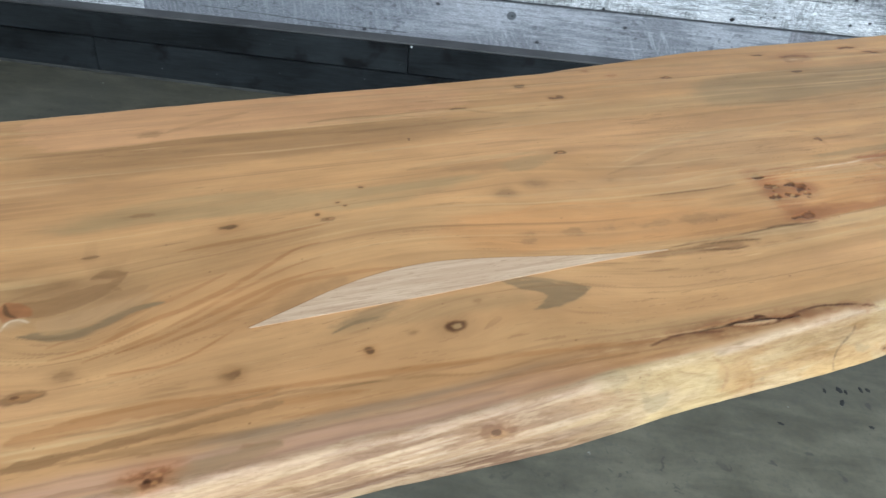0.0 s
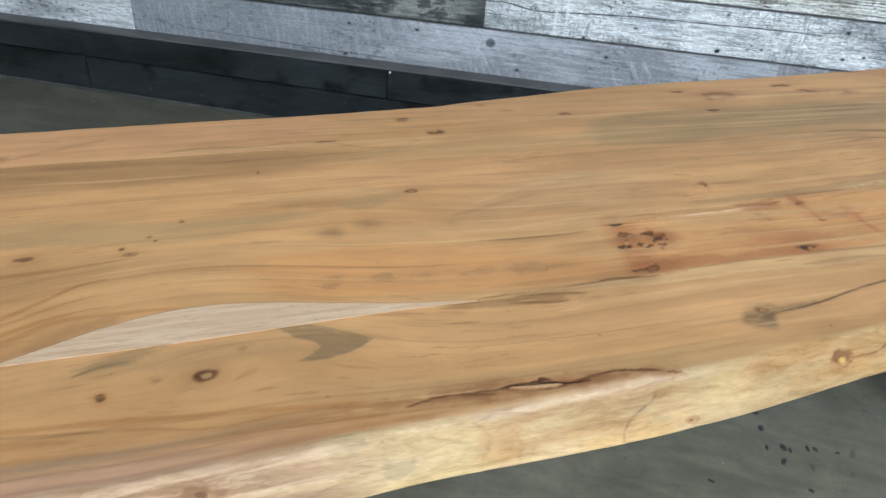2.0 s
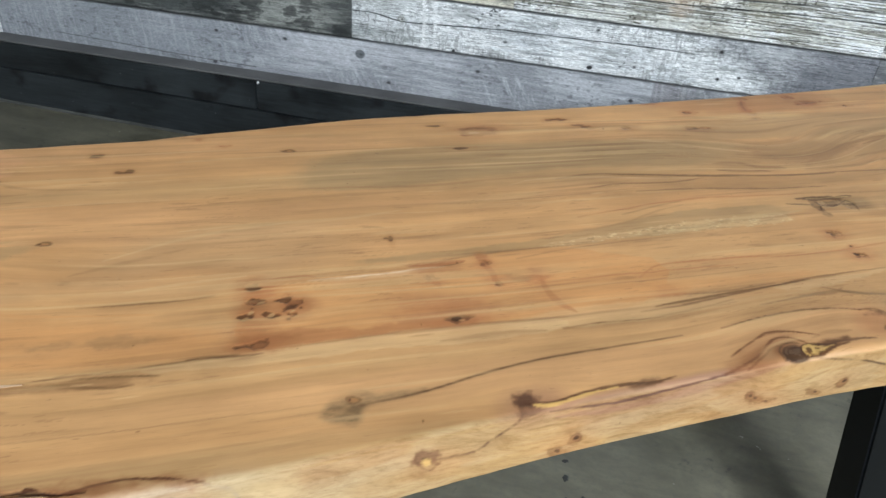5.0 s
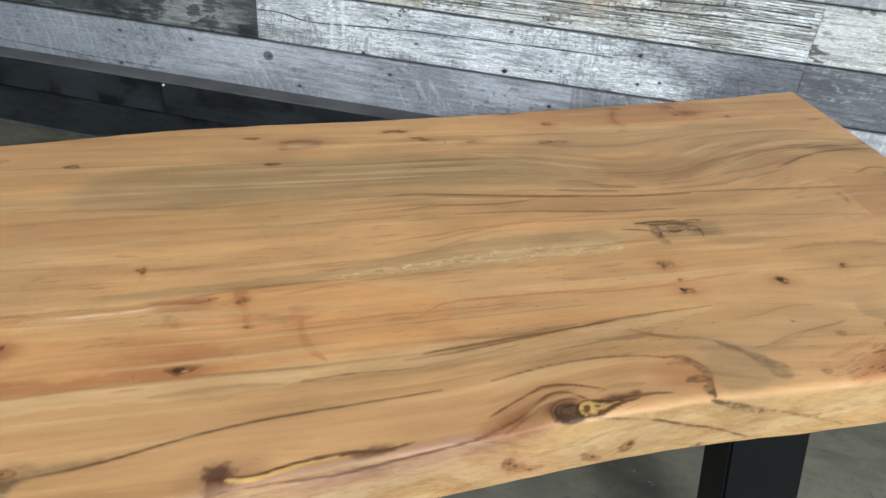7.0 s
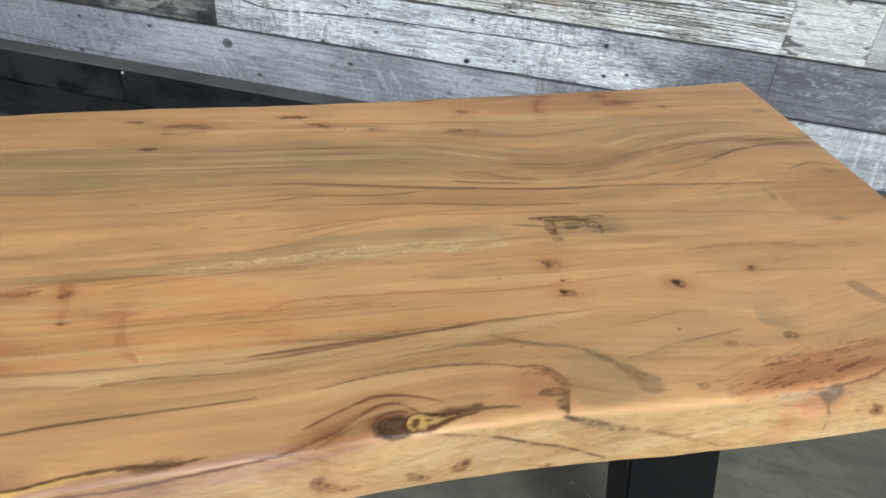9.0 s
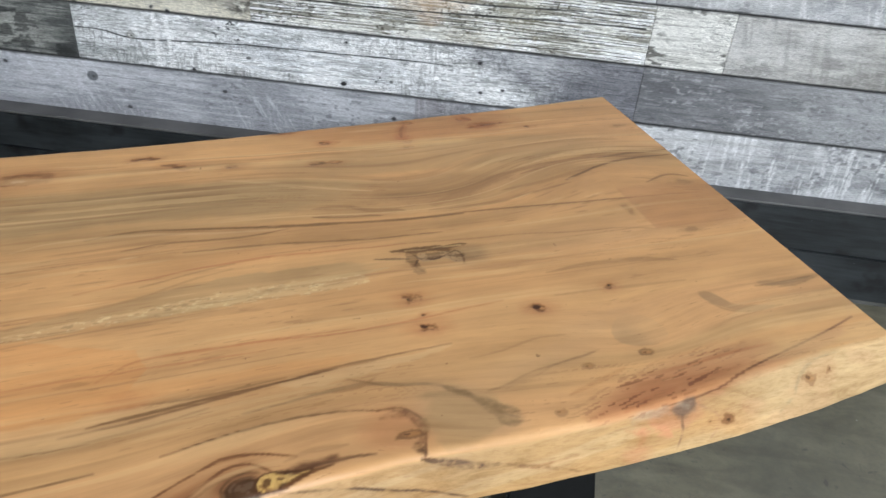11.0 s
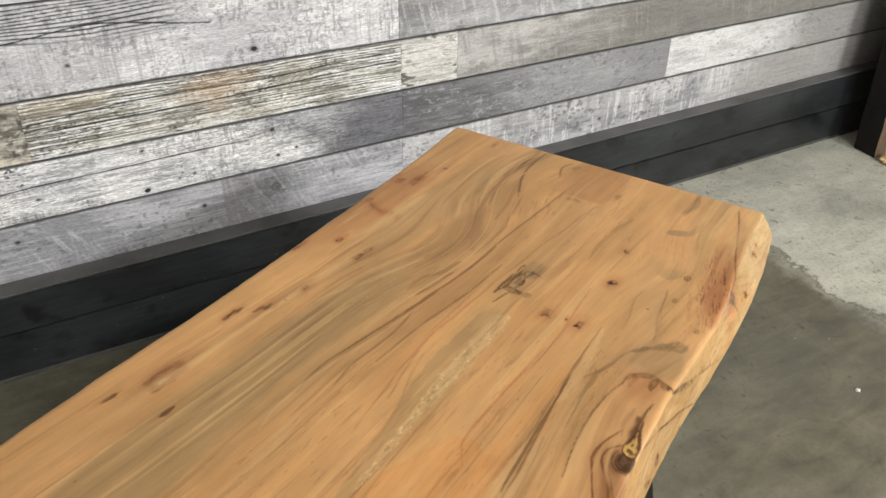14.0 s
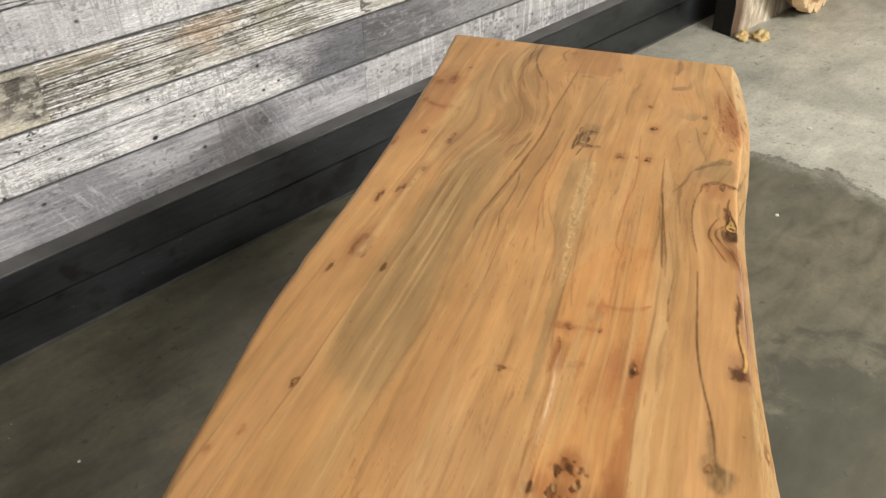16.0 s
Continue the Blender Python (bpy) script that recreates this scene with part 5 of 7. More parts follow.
    wd.paint(wd.spot(1.95, 0.042, 0.05, 0.02, 0.9), (0.44, 0.27, 0.12), 0.4)
    flecks = step(0.70, 0.76, lattice(u * 70, (w - 0.25 * u) * 420, 401)) * wd.spot(2.09, 0.006, 0.11, 0.025, 0.5, 14)
    wd.paint(flecks, (0.20, 0.075, 0.035), 0.7)

    mark(((0.561, 0.056), (0.588, 0.058), (0.620, 0.052), (0.654, 0.036), (0.685, 0.019)), 0.005, SMOKE, 0.7)
    mark(((0.685, 0.019), (0.663, 0.007), (0.636, -0.001), (0.607, -0.001)), 0.004, SMOKE, 0.6)
    # the swirl and its stripes at the far left
    area(((0.088, 0.136), (0.109, 0.133), (0.145, 0.141), (0.188, 0.151), (0.203, 0.162), (0.191, 0.137), (0.161, 0.118), (0.126, 0.107), (0.095, 0.115)), 0.003, UMBER, 0.6)
    area(((0.083, 0.139), (0.103, 0.134), (0.118, 0.115), (0.096, 0.109), (0.086, 0.109)), 0.003, RUST, 0.65)
    area(((0.111, 0.104), (0.141, 0.103), (0.188, 0.116), (0.232, 0.124), (0.209, 0.101), (0.162, 0.084), (0.127, 0.083)), 0.003, FAWN, 0.4)
    mark(((0.103, 0.083), (0.133, 0.073), (0.158, 0.073), (0.183, 0.086), (0.209, 0.099), (0.237, 0.104)), 0.007, SMOKE, 0.9)
    area(((0.103, 0.087), (0.148, 0.074), (0.170, 0.080), (0.153, 0.066), (0.118, 0.073)), 0.003, SMOKE, 0.7)
    mark(((0.170, 0.163), (0.188, 0.159), (0.202, 0.164)), 0.005, UMBER, 0.9)
    mark(((0.161, 0.144), (0.182, 0.145), (0.196, 0.133)), 0.006, UMBER, 0.6)
    mark(((0.087, 0.096), (0.093, 0.108), (0.103, 0.109), (0.111, 0.103)), 0.0022, CHALK, 0.7)
    mark(((0.087, 0.136), (0.091, 0.121), (0.100, 0.113)), 0.003, DIM, 0.8)
    mark(((0.144, 0.155), (0.113, 0.149), (0.092, 0.142)), 0.004, UMBER, 0.5)
    area(((0.102, -0.047), (0.153, -0.040), (0.212, -0.034), (0.284, -0.043), (0.334, -0.040), (0.332, -0.054), (0.282, -0.054), (0.212, -0.049), (0.158, -0.057), (0.104, -0.060)), 0.003, SIENNA, 0.55)
    mark(((0.154, -0.065), (0.189, -0.064), (0.234, -0.060), (0.283, -0.053), (0.333, -0.047)), 0.0035, UMBER, 0.9)
    area(((0.105, -0.076), (0.146, -0.074), (0.176, -0.071), (0.211, -0.068), (0.258, -0.065), (0.306, -0.062), (0.331, -0.061), (0.330, -0.067), (0.281, -0.072), (0.211, -0.077), (0.147, -0.082), (0.107, -0.087)), 0.002, UMBER, 0.7)
    area(((0.181, -0.122), (0.215, -0.116), (0.245, -0.111), (0.277, -0.110), (0.324, -0.103), (0.322, -0.116), (0.275, -0.122), (0.231, -0.127), (0.202, -0.133)), 0.003, SMOKE, 0.55)
    mark(((0.189, -0.088), (0.224, -0.092), (0.256, -0.092)), 0.0025, UMBER, 0.6)
    mark(((0.212, -0.024), (0.231, -0.022), (0.251, -0.024)), 0.002, UMBER, 0.5)
    smudge(0.146, 0.018, 0.008, 0.006, UMBER, 0.9)
    ring_knot(0.113, 0.000, 0.019, 0.008, 0.7)
    ring_knot(0.293, -0.018, 0.007, 0.005, 0.9)
    # knots
    for place in ((1.106, 0.535, 0.011, 0.0055), (0.788, 0.316, 0.011, 0.006), (1.849, 0.552, 0.011, 0.006), (1.698, 0.565, 0.009, 0.005),):
        ring_knot(*place)
    for place in ((0.432, 0.218, 0.0095, 0.005),):
        ring_knot(*place, 0.6)
    for place in ((0.972, 0.587, 0.007, 0.005), (1.004, 0.559, 0.007, 0.004), (1.852, 0.619, 0.01, 0.005), (1.974, 0.613, 0.009, 0.007), (1.335, 0.212, 0.007, 0.009), (1.397, 0.176, 0.01, 0.01), (1.393, 0.161, 0.012, 0.007),):
        smudge(*place, RUST, 0.75)
    for place in ((0.668, 0.228, 0.012, 0.01), (0.719, 0.242, 0.013, 0.008), (0.829, 0.230, 0.01, 0.006), (1.368, 0.164, 0.012, 0.008), (0.757, 0.123, 0.022, 0.006), (0.716, 0.126, 0.014, 0.005), (0.657, 0.118, 0.008, 0.005), (0.892, 0.115, 0.03, 0.008), (0.820, 0.116, 0.02, 0.006), (0.660, 0.132, 0.006, 0.004),):
        smudge(*place, UMBER, 0.6)
    for place in ((0.695, 0.481, 0.012, 0.0028), (0.827, 0.544, 0.007, 0.004), (0.860, 0.491, 0.005, 0.004), (0.875, 0.493, 0.006, 0.004), (1.387, 0.517, 0.014, 0.003), (1.356, 0.602, 0.012, 0.0035), (1.224, 0.272, 0.003, 0.007), (1.617, 0.583, 0.012, 0.004), (1.584, 0.608, 0.012, 0.004),):
        dash(*place)
    for place in ((1.259, 0.181, 0.008, 0.008), (1.341, 0.159, 0.008, 0.008), (1.275, 0.097, 0.01, 0.006), (1.335, 0.199, 0.006, 0.007), (2.009, 0.153, 0.01, 0.007), (1.865, 0.200, 0.009, 0.007), (2.115, 0.173, 0.006, 0.005), (1.872, 0.170, 0.004, 0.003), (1.869, 0.150, 0.012, 0.008),):
        eye(*place)
    for place in ((2.090, 0.668, 0.011, 0.004), (2.114, 0.686, 0.008, 0.004), (2.132, 0.642, 0.016, 0.004), (2.107, 0.634, 0.01, 0.003), (2.201, 0.622, 0.007, 0.0035), (1.976, 0.605, 0.009, 0.007), (1.975, 0.580, 0.008, 0.004), (1.994, 0.668, 0.01, 0.005), (1.845, 0.617, 0.007, 0.006), (1.838, 0.552, 0.013, 0.005), (1.793, 0.660, 0.011, 0.004), (1.701, 0.561, 0.01, 0.005), (1.629, 0.573, 0.014, 0.007), (1.582, 0.608, 0.01, 0.003),):
        eye(*place, 0.75)
    for place in ((2.234, 0.339, 0.005, 0.006), (2.234, 0.326, 0.004, 0.005), (2.366, 0.394, 0.012, 0.006), (2.366, 0.597, 0.012, 0.004), (2.256, 0.343, 0.003, 0.003), (2.298, 0.266, 0.01, 0.004),):
        smudge(*place, UMBER, 0.8)
    for place in ((2.019, 0.047, 0.008, 0.006), (1.960, -0.006, 0.008, 0.005),):
        ring_knot(*place, 0.5)
    for place in ((2.094, 0.052, 0.009, 0.005), (1.807, 0.004, 0.013, 0.005),):
        ring_knot(*place, 0.8)
    for place in ((0.822, 0.544, 0.006, 0.004), (0.868, 0.489, 0.008, 0.003), (0.698, 0.478, 0.007, 0.002), (0.315, 0.226, 0.011, 0.005), (0.420, 0.230, 0.003, 0.0025), (0.450, 0.252, 0.003, 0.002), (0.457, 0.243, 0.003, 0.002), (0.486, 0.282, 0.003, 0.002), (0.423, -0.019, 0.005, 0.0045), (1.218, 0.274, 0.003, 0.002), (0.292, -0.019, 0.007, 0.005),):
        dash(*place)
    for place in ((0.290, -0.019, 0.008, 0.006), (0.145, 0.016, 0.01, 0.007), (0.472, -0.003, 0.004, 0.003), (0.553, 0.027, 0.004, 0.003), (0.717, 0.242, 0.01, 0.008), (0.665, 0.228, 0.011, 0.009), (0.231, 0.483, 0.012, 0.006), (0.217, 0.273, 0.012, 0.003), (0.283, 0.423, 0.012, 0.003),):
        smudge(*place, UMBER, 0.7)
    for place in ((0.219, -0.114, 0.012, 0.006), (0.217, -0.121, 0.009, 0.006),):
        eye(*place)
    area(((1.76, 0.70), (1.78, 0.645), (1.95, 0.60), (2.16, 0.615), (2.20, 0.66), (2.16, 0.70)), 0.012, RUST, 0.3)
    for tail in (((1.979, 0.671), (1.990, 0.660), (1.978, 0.635), (1.974, 0.615), (1.981, 0.590)), ((2.085, 0.694), (2.098, 0.674), (2.112, 0.660)), ((2.098, 0.641), (2.121, 0.637), (2.150, 0.643))):
        mark(tail, 0.008, RUST, 0.6)
        mark(tail[1:4], 0.003, (0.22, 0.08, 0.035), 0.4)
    area(((2.278, 0.375), (2.437, 0.380), (2.417, 0.327), (2.370, 0.265), (2.234, 0.276)), 0.004, SIENNA, 0.28)
    # the large reddish knot at the back, and the resin-filled one near the front
    big = wd.spot(1.428, 0.575, 0.034, 0.017, 0.35, 8, 1.6)
    wd.paint(wd.spot(1.428, 0.575, 0.05, 0.027, 1.0, 5, 1.0) * tuft, RUST, 0.5)
    wd.paint(big * fib, (0.27, 0.125, 0.055), 0.8)
    wd.paint(wd.spot(1.425, 0.574, 0.021, 0.0085, 0.5, 6, 1.4), (0.43, 0.235, 0.10), 0.8)
    wd.paint(wd.spot(1.420, 0.570, 0.008, 0.0035, 0.5, 0, 1.0), CHALK, 0.35)
    wd.paint(wd.spot(0.517, -0.006, 0.024, 0.016, 1.0, 0, 0.8), UMBER, 0.45)
    wd.paint(wd.spot(0.517, -0.006, 0.012, 0.009, 0.35, 8, 0.8), (0.17, 0.08, 0.034), 0.9)
    wd.paint(wd.spot(0.518, -0.0065, 0.0065, 0.005, 0.4, 8, 0.8), (0.45, 0.29, 0.13), 0.9)
    # pitted pair of knots at the end of the red board
    wd.paint(wd.spot(1.092, 0.147, 0.022, 0.019, 0.9, 10, 1.6) * tuft, (0.27, 0.125, 0.05), 0.7)
    wd.paint(wd.spot(1.045, 0.148, 0.019, 0.024, 0.9, 60, 1.6) * tuft, (0.33, 0.16, 0.065), 0.55)
    wd.paint(wd.spot(1.045, 0.195, 0.022, 0.012, 0.9, 0, 1.8) * tuft, (0.30, 0.13, 0.05), 0.7)
    wd.paint(wd.spot(1.05, 0.092, 0.035, 0.012, 0.9, 0, 1.8) * tuft, (0.33, 0.145, 0.055), 0.65)
    for u0, w0, ru, rw in ((1.046, 0.192, 0.010, 0.008), (1.045, 0.163, 0.006, 0.005), (1.034, 0.138, 0.006, 0.005), (1.056, 0.139, 0.005, 0.004), (1.062, 0.132, 0.006, 0.003), (1.040, 0.152, 0.004, 0.004), (1.091, 0.156, 0.010, 0.006), (1.084, 0.148, 0.008, 0.004), (1.089, 0.136, 0.007, 0.004), (1.098, 0.143, 0.004, 0.004), (1.080, 0.128, 0.004, 0.003), (1.079, 0.163, 0.007, 0.003), (1.046, 0.089, 0.011, 0.006), (1.024, 0.086, 0.012, 0.004)):
        wd.paint(wd.spot(u0, w0, 2.2 * ru, 2.2 * rw, 1.0, 0, 1.2) * tuft, RUST, 0.55)
        m = wd.spot(u0, w0, 0.8 * ru, 0.8 * rw, 0.6, 20, 3.0)
        wd.paint(m, (0.12, 0.055, 0.024), 0.85)
        wd.sink += 0.001 * m
    for u0, w0 in ((1.050, 0.160), (1.038, 0.144), (1.031, 0.133), (1.060, 0.136), (1.086, 0.140)):
        wd.paint(wd.spot(u0, w0, 0.0034, 0.0018, 0.5, 30, 1.6), (0.46, 0.29, 0.13), 0.65)
    mark(((1.328, 0.216), (1.334, 0.20), (1.34, 0.175), (1.336, 0.158)), 0.006, RUST, 0.6)
    mark(((1.255, 0.186), (1.262, 0.172), (1.268, 0.158)), 0.006, RUST, 0.5)
    mark(((1.40, 0.165), (1.398, 0.14), (1.405, 0.11), (1.42, 0.09)), 0.006, RUST, 0.5)
    mark(((1.062, 0.203), (1.10, 0.206), (1.118, 0.20)), 0.003, RUST, 0.6)
    # growth zones: each darkens slowly and ends in a thin line
    top = step(-0.004, 0.01, w - wd.arris)
    here = step(0.35, 0.7, fbm(u * 1.7 + 9, w * 7, 82, 3))
    ph = g / 0.026 + 1.9 * fbm(u * 1.5, g * 6, 83, 3)
    saw = ph - np.floor(ph)
    ring = np.where(saw < 0.9, (saw / 0.9) ** 2.2, np.clip((1 - saw) / 0.1, 0, 1))
    kind = lattice(np.floor(ph) * 3.7, u * 2.2, 84)
    s = fbm(u * 6 + 1.5 * fbm(u * 3, g * 20, 86, 2), g * 40, 81, 5, 0.62)
    k = 0.985 - 0.2 * ring * here * kind * top + 0.26 * (s - 0.5) + 0.34 * (b - 0.5) + 0.30 * (fbm(u * 3 + 5, g * 10, 85, 4, 0.55) - 0.5)
    wd.c *= np.clip(k, 0.6, 1.4)[:, None] ** np.array((0.95, 1.0, 1.06))
    zone = step(0.45, 0.7, fbm(u * 2.6, w * 12, 95, 3)) * top
    for seed, f, cut, colour, amount in ((91, 55, 0.64, (0.27, 0.145, 0.062), 0.38), (92, 110, 0.66, (0.28, 0.15, 0.065), 0.32), (93, 75, 0.61, (0.66, 0.45, 0.215), 0.42)):
        fine = fbm(u * 3.0 + seed, g * f, seed, 3, 0.6)
        wd.paint(step(cut, cut + 0.09, fine) * zone, colour, amount)
    few = step(0.56, 0.72, fbm(u * 5 + 3, w * 14, 99, 3)) * top
    specks = step(0.80, 0.86, lattice(u * 38 + 9 * lattice(g * 90, g * 0, 96), g * 330, 97)) * few
    wd.paint(specks, (0.27, 0.14, 0.06), 0.38)
    # thin crisp streaks that follow the grain, some with one soft side
    rng = np.random.default_rng(12)
    for k in range(420):
        short = k >= 170
        uc, wc = rng.uniform(-0.1, 2.4), rng.uniform(-0.1, 0.68)
        if short and k % 2:
            uc, wc = ((0.8, 0.10), (0.85, 0.055), (1.2, 0.02), (1.6, 0.24), (0.3, 0.35), (2.1, 0.36))[k % 6] + rng.normal(0, 1, 2) * (0.12, 0.02)
        if (1.5 < uc < 2.3 and wc < 0.13) or (0.05 < uc < 0.25 and 0.05 < wc < 0.18):
            continue
        long = rng.uniform(0.008, 0.028) if short else rng.uniform(0.06, 0.3)
        thick = rng.uniform(0.0008, 0.0016) if short else rng.uniform(0.0009, 0.0026)
        gc = wc + (0.0 if short else 0.004 * rng.normal())
        kk = np.flatnonzero((np.abs(u - uc) < long) & (np.abs(g - gc) < 0.03))
        dg = g[kk] - gc
        edge = 1 - step(0.2 * thick, 1.6 * thick, np.abs(dg))
        if not short and k % 3 == 0:
            edge = np.maximum(edge, 0.6 * np.clip(1 - np.abs(dg) / 0.012, 0, 1) * (dg * (1 if k % 2 else -1) > 0))
        m = np.zeros_like(u)
        m[kk] = edge * (1 - ((u[kk] - uc) / long) ** 2) * top[kk]
        pale = rng.random() < (0.2 if short else 0.42)
        wd.paint(m, (0.66, 0.45, 0.22) if pale else (0.29, 0.155, 0.068), rng.uniform(0.25, 0.6))
    rare = step(0.985, 0.995, lattice(u * 70, w * 160, 98))
    wd.paint(rare, (0.16, 0.08, 0.035), 0.6)
    tone = wd.c @ np.array((0.3, 0.6, 0.1))
    wd.c *= (0.98 * np.clip(tone / 0.25, 0.25, 1.0))[:, None] ** np.array((0.38, 0.47, 0.56))
    wd.c *= np.array((0.935, 0.895, 0.855))
    wd.edge = sap


def slab_wood():
    n = Nodes("oiled_acacia_wood")
    c = n.add("ShaderNodeAttribute", attribute_name="wood").outputs["Color"]
    g = n.add("ShaderNodeAttribute", attribute_name="grain").outputs["Vector"]
    sap = n.add("ShaderNodeSeparateXYZ", {0: g}).outputs[2]
    streak = n.noise(n.scaled(g, 9.0, 150.0, 0.0), 1.0, 6, 0.7, 0.5)
    pores = n.ramp(n.noise(n.scaled(g, 42.0, 420.0, 0.0), 1.0, 3, 0.6, 0.3), (0.63, 0.0), (0.70, 1.0))
    lights = n.ramp(n.noise(n.scaled(g, 18.0, 380.0, 0.0), 1.0, 3, 0.6, 0.2), (0.60, 0.0), (0.72, 1.0))
    where = n.ramp(n.noise(n.scaled(g, 4.0, 14.0, 0.0), 1.0, 3), (0.42, 0.0), (0.68, 1.0))
    cloud = n.noise(n.scaled(g, 6.0, 14.0, 0.0), 1.3, 4)
    plain_c = c
    c = n.mix(1.0, c, n.ramp(streak, (0.30, (0.90, 0.89, 0.88)), (0.5, (1.0, 1.0, 1.0)), (0.72, (1.07, 1.07, 1.06))), "MULTIPLY")
    c = n.mix(n.math("MULTIPLY", n.math("MULTIPLY", pores, where), 0.5), c, (0.15, 0.075, 0.032))
    c = n.mix(n.math("MULTIPLY", n.math("MULTIPLY", lights, where), 0.25), c, (0.68, 0.46, 0.24))
    c = n.mix(n.math("MULTIPLY", sap, 0.75), c, plain_c)
    edge_grain = n.noise(n.scaled(g, 14.0, 60.0, 0.0), 1.0, 6, 0.66, 1.0)
    c = n.mix(sap, c, n.mix(1.0, c, n.ramp(edge_grain, (0.34, (0.76, 0.71, 0.64)), (0.5, (0.97, 0.96, 0.95)), (0.68, (1.08, 1.08, 1.08))), "MULTIPLY"))
    c = n.mix(1.0, c, n.ramp(cloud, (0.3, (0.90, 0.90, 0.89)), (0.7, (1.09, 1.09, 1.09))), "MULTIPLY")
    rasp = n.noise(n.scaled(g, 70.0, 330.0, 0.0), 1.0, 4, 0.7, 0.5)
    c = n.mix(sap, c, n.mix(1.0, c, n.ramp(rasp, (0.36, (0.87, 0.85, 0.82)), (0.5, (1.0, 1.0, 1.0)), (0.66, (1.05, 1.05, 1.05))), "MULTIPLY"))
    n.put("Base Color", c)
    n.put("Roughness", n.math("ADD", n.math("MULTIPLY", streak, 0.24), n.math("ADD", n.math("MULTIPLY", sap, 0.12), 0.30)))
    n.put("Specular IOR Level", 0.16)
    n.put("Coat Weight", 0.02)
    n.put("Coat Roughness", 0.3)
    n.bump(n.math("SUBTRACT", streak, pores), 0.12, 0.0006)
    return n.mat


WOOD = slab_wood()


def build_table():
    table = empty("dining_table", tuple(ORIGIN), ANGLE)
    tagged(table, "live-edge acacia slab table with knots, grey streaks and black steel legs", "table")
    nu = 2000
    us = np.linspace(U0, U1, nu)
    back, arris, foot = curve_at(BACK, us), curve_at(ARRIS, us), curve_at(FOOT, us)
    back = back + 0.004 * (fbm(us * 18, us * 0, 11, 3) - 0.5)
    arris = arris + 0.005 * (fbm(us * 16, us * 0, 12, 3) - 0.5)
    foot = foot + 0.0018 * (fbm(us * 22, us * 0, 13, 3) - 0.5)
    rf, rb = 0.009, 0.016
    rows = []  # v, z, w of each row across the slab

    def add(v, z, w):
        rows.append((v + 0 * us, z + 0 * us, w + 0 * us))

    zb = TOP_Z - THICK
    # front edge, from below upwards
    add(foot + 0.004, zb, arris - 0.062)
    nf = 42
    for i in range(nf):
        f = 1 - i / (nf - 1)
        v = arris + (foot - arris) * f
        bulge = 0.003 * math.sin(math.pi * f)
        wob = 0.0018 * (fbm(us * 10, us * 0 + 4 * f, 14, 3) - 0.5) * math.sin(math.pi * min(1, f * 1.2))
        add(v - bulge - wob, zb + 0.002 + (THICK - 0.002 - rf * 0.75) * (1 - f), arris - 0.004 - 0.054 * f)
    for i in range(1, 6):
        a = i / 6 * math.pi / 2
        add(arris + rf * 1.1 * (1 - math.cos(a)) * 0.9, TOP_Z - rf * 0.75 * (1 - math.sin(a)), arris - 0.004 + 0.013 * i / 6)
    ntop = 430
    lo, hi = arris + rf, back - rb
    for j in range(ntop):
        f = j / (ntop - 1)
        v = lo + (hi - lo) * f
        add(v, TOP_Z, v)
    for i in range(1, 9):
        a = i / 8 * math.pi / 2
        add(back - rb + rb * math.sin(a), TOP_Z - rb * (1 - math.cos(a)), back - rb + 0.025 * i / 8)
    for i in range(1, 6):
        add(back - 0.012 * i / 5, TOP_Z - rb - (THICK - rb) * i / 5, back + 0.009 + 0.04 * i / 5)
    v = np.array([r[0] for r in rows]).ravel()
    z = np.array([r[1] for r in rows]).ravel()
    w = np.array([r[2] for r in rows]).ravel()
    nr = len(rows)
    u = np.tile(us, nr)
    wd = Wood(u, w, np.tile(arris, nr), np.tile(back, nr))
    figure(wd)
    z = z - wd.sink * (w > wd.arris)
    # faces
    i, j = np.meshgrid(np.arange(nu - 1), np.arange(nr - 1))
    a = (j * nu + i).ravel()
    quads = np.stack([a, a + 1, a + nu + 1, a + nu], 1)
    k = np.arange(nu - 1)
    last = (nr - 1) * nu
    under = np.stack([last + k, last + k + 1, k + 1, k], 1)
    quads = np.concatenate([quads, under])
    me = bpy.data.meshes.new("tabletop")
    nv, nq = len(u), len(quads)
    caps = [np.arange(nr) * nu + nu - 1, (np.arange(nr) * nu)[::-1]]
    me.vertices.add(nv)
    me.vertices.foreach_set("co", np.stack([u, v, z], 1).ravel())
    me.loops.add(nq * 4 + 2 * nr)
    me.loops.foreach_set("vertex_index", np.concatenate([quads.ravel(), *caps]))
    me.polygons.add(nq + 2)
    me.polygons.foreach_set("loop_start", np.concatenate([np.arange(nq) * 4, [nq * 4, nq * 4 + nr]]))
    smooth = np.ones(nq + 2, bool)
    smooth[-2:] = False
    smooth[-2 - len(under):-2] = False
    me.polygons.foreach_set("use_smooth", smooth)
    me.update(calc_edges=True)
    me.validate()
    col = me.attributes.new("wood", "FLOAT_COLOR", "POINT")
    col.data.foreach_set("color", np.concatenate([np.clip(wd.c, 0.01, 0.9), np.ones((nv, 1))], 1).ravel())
    gr = me.attributes.new("grain", "FLOAT_VECTOR", "POINT")
    gr.data.foreach_set("vector", np.stack([u, wd.g, wd.edge], 1).ravel())
    me.materials.append(WOOD)
    top = new("tabletop", me)
    top.parent = table
    # the pale sliver let into the top
    pale = Nodes("pale_inlay_wood")
    p = pale.place()
    f = pale.noise(pale.scaled(p, 9.0, 170.0, 1.0), 1.0, 6, 0.72, 0.6)
    broad = pale.noise(pale.scaled(p, 4.0, 40.0, 1.0), 1.0, 4, 0.6, 0.4)
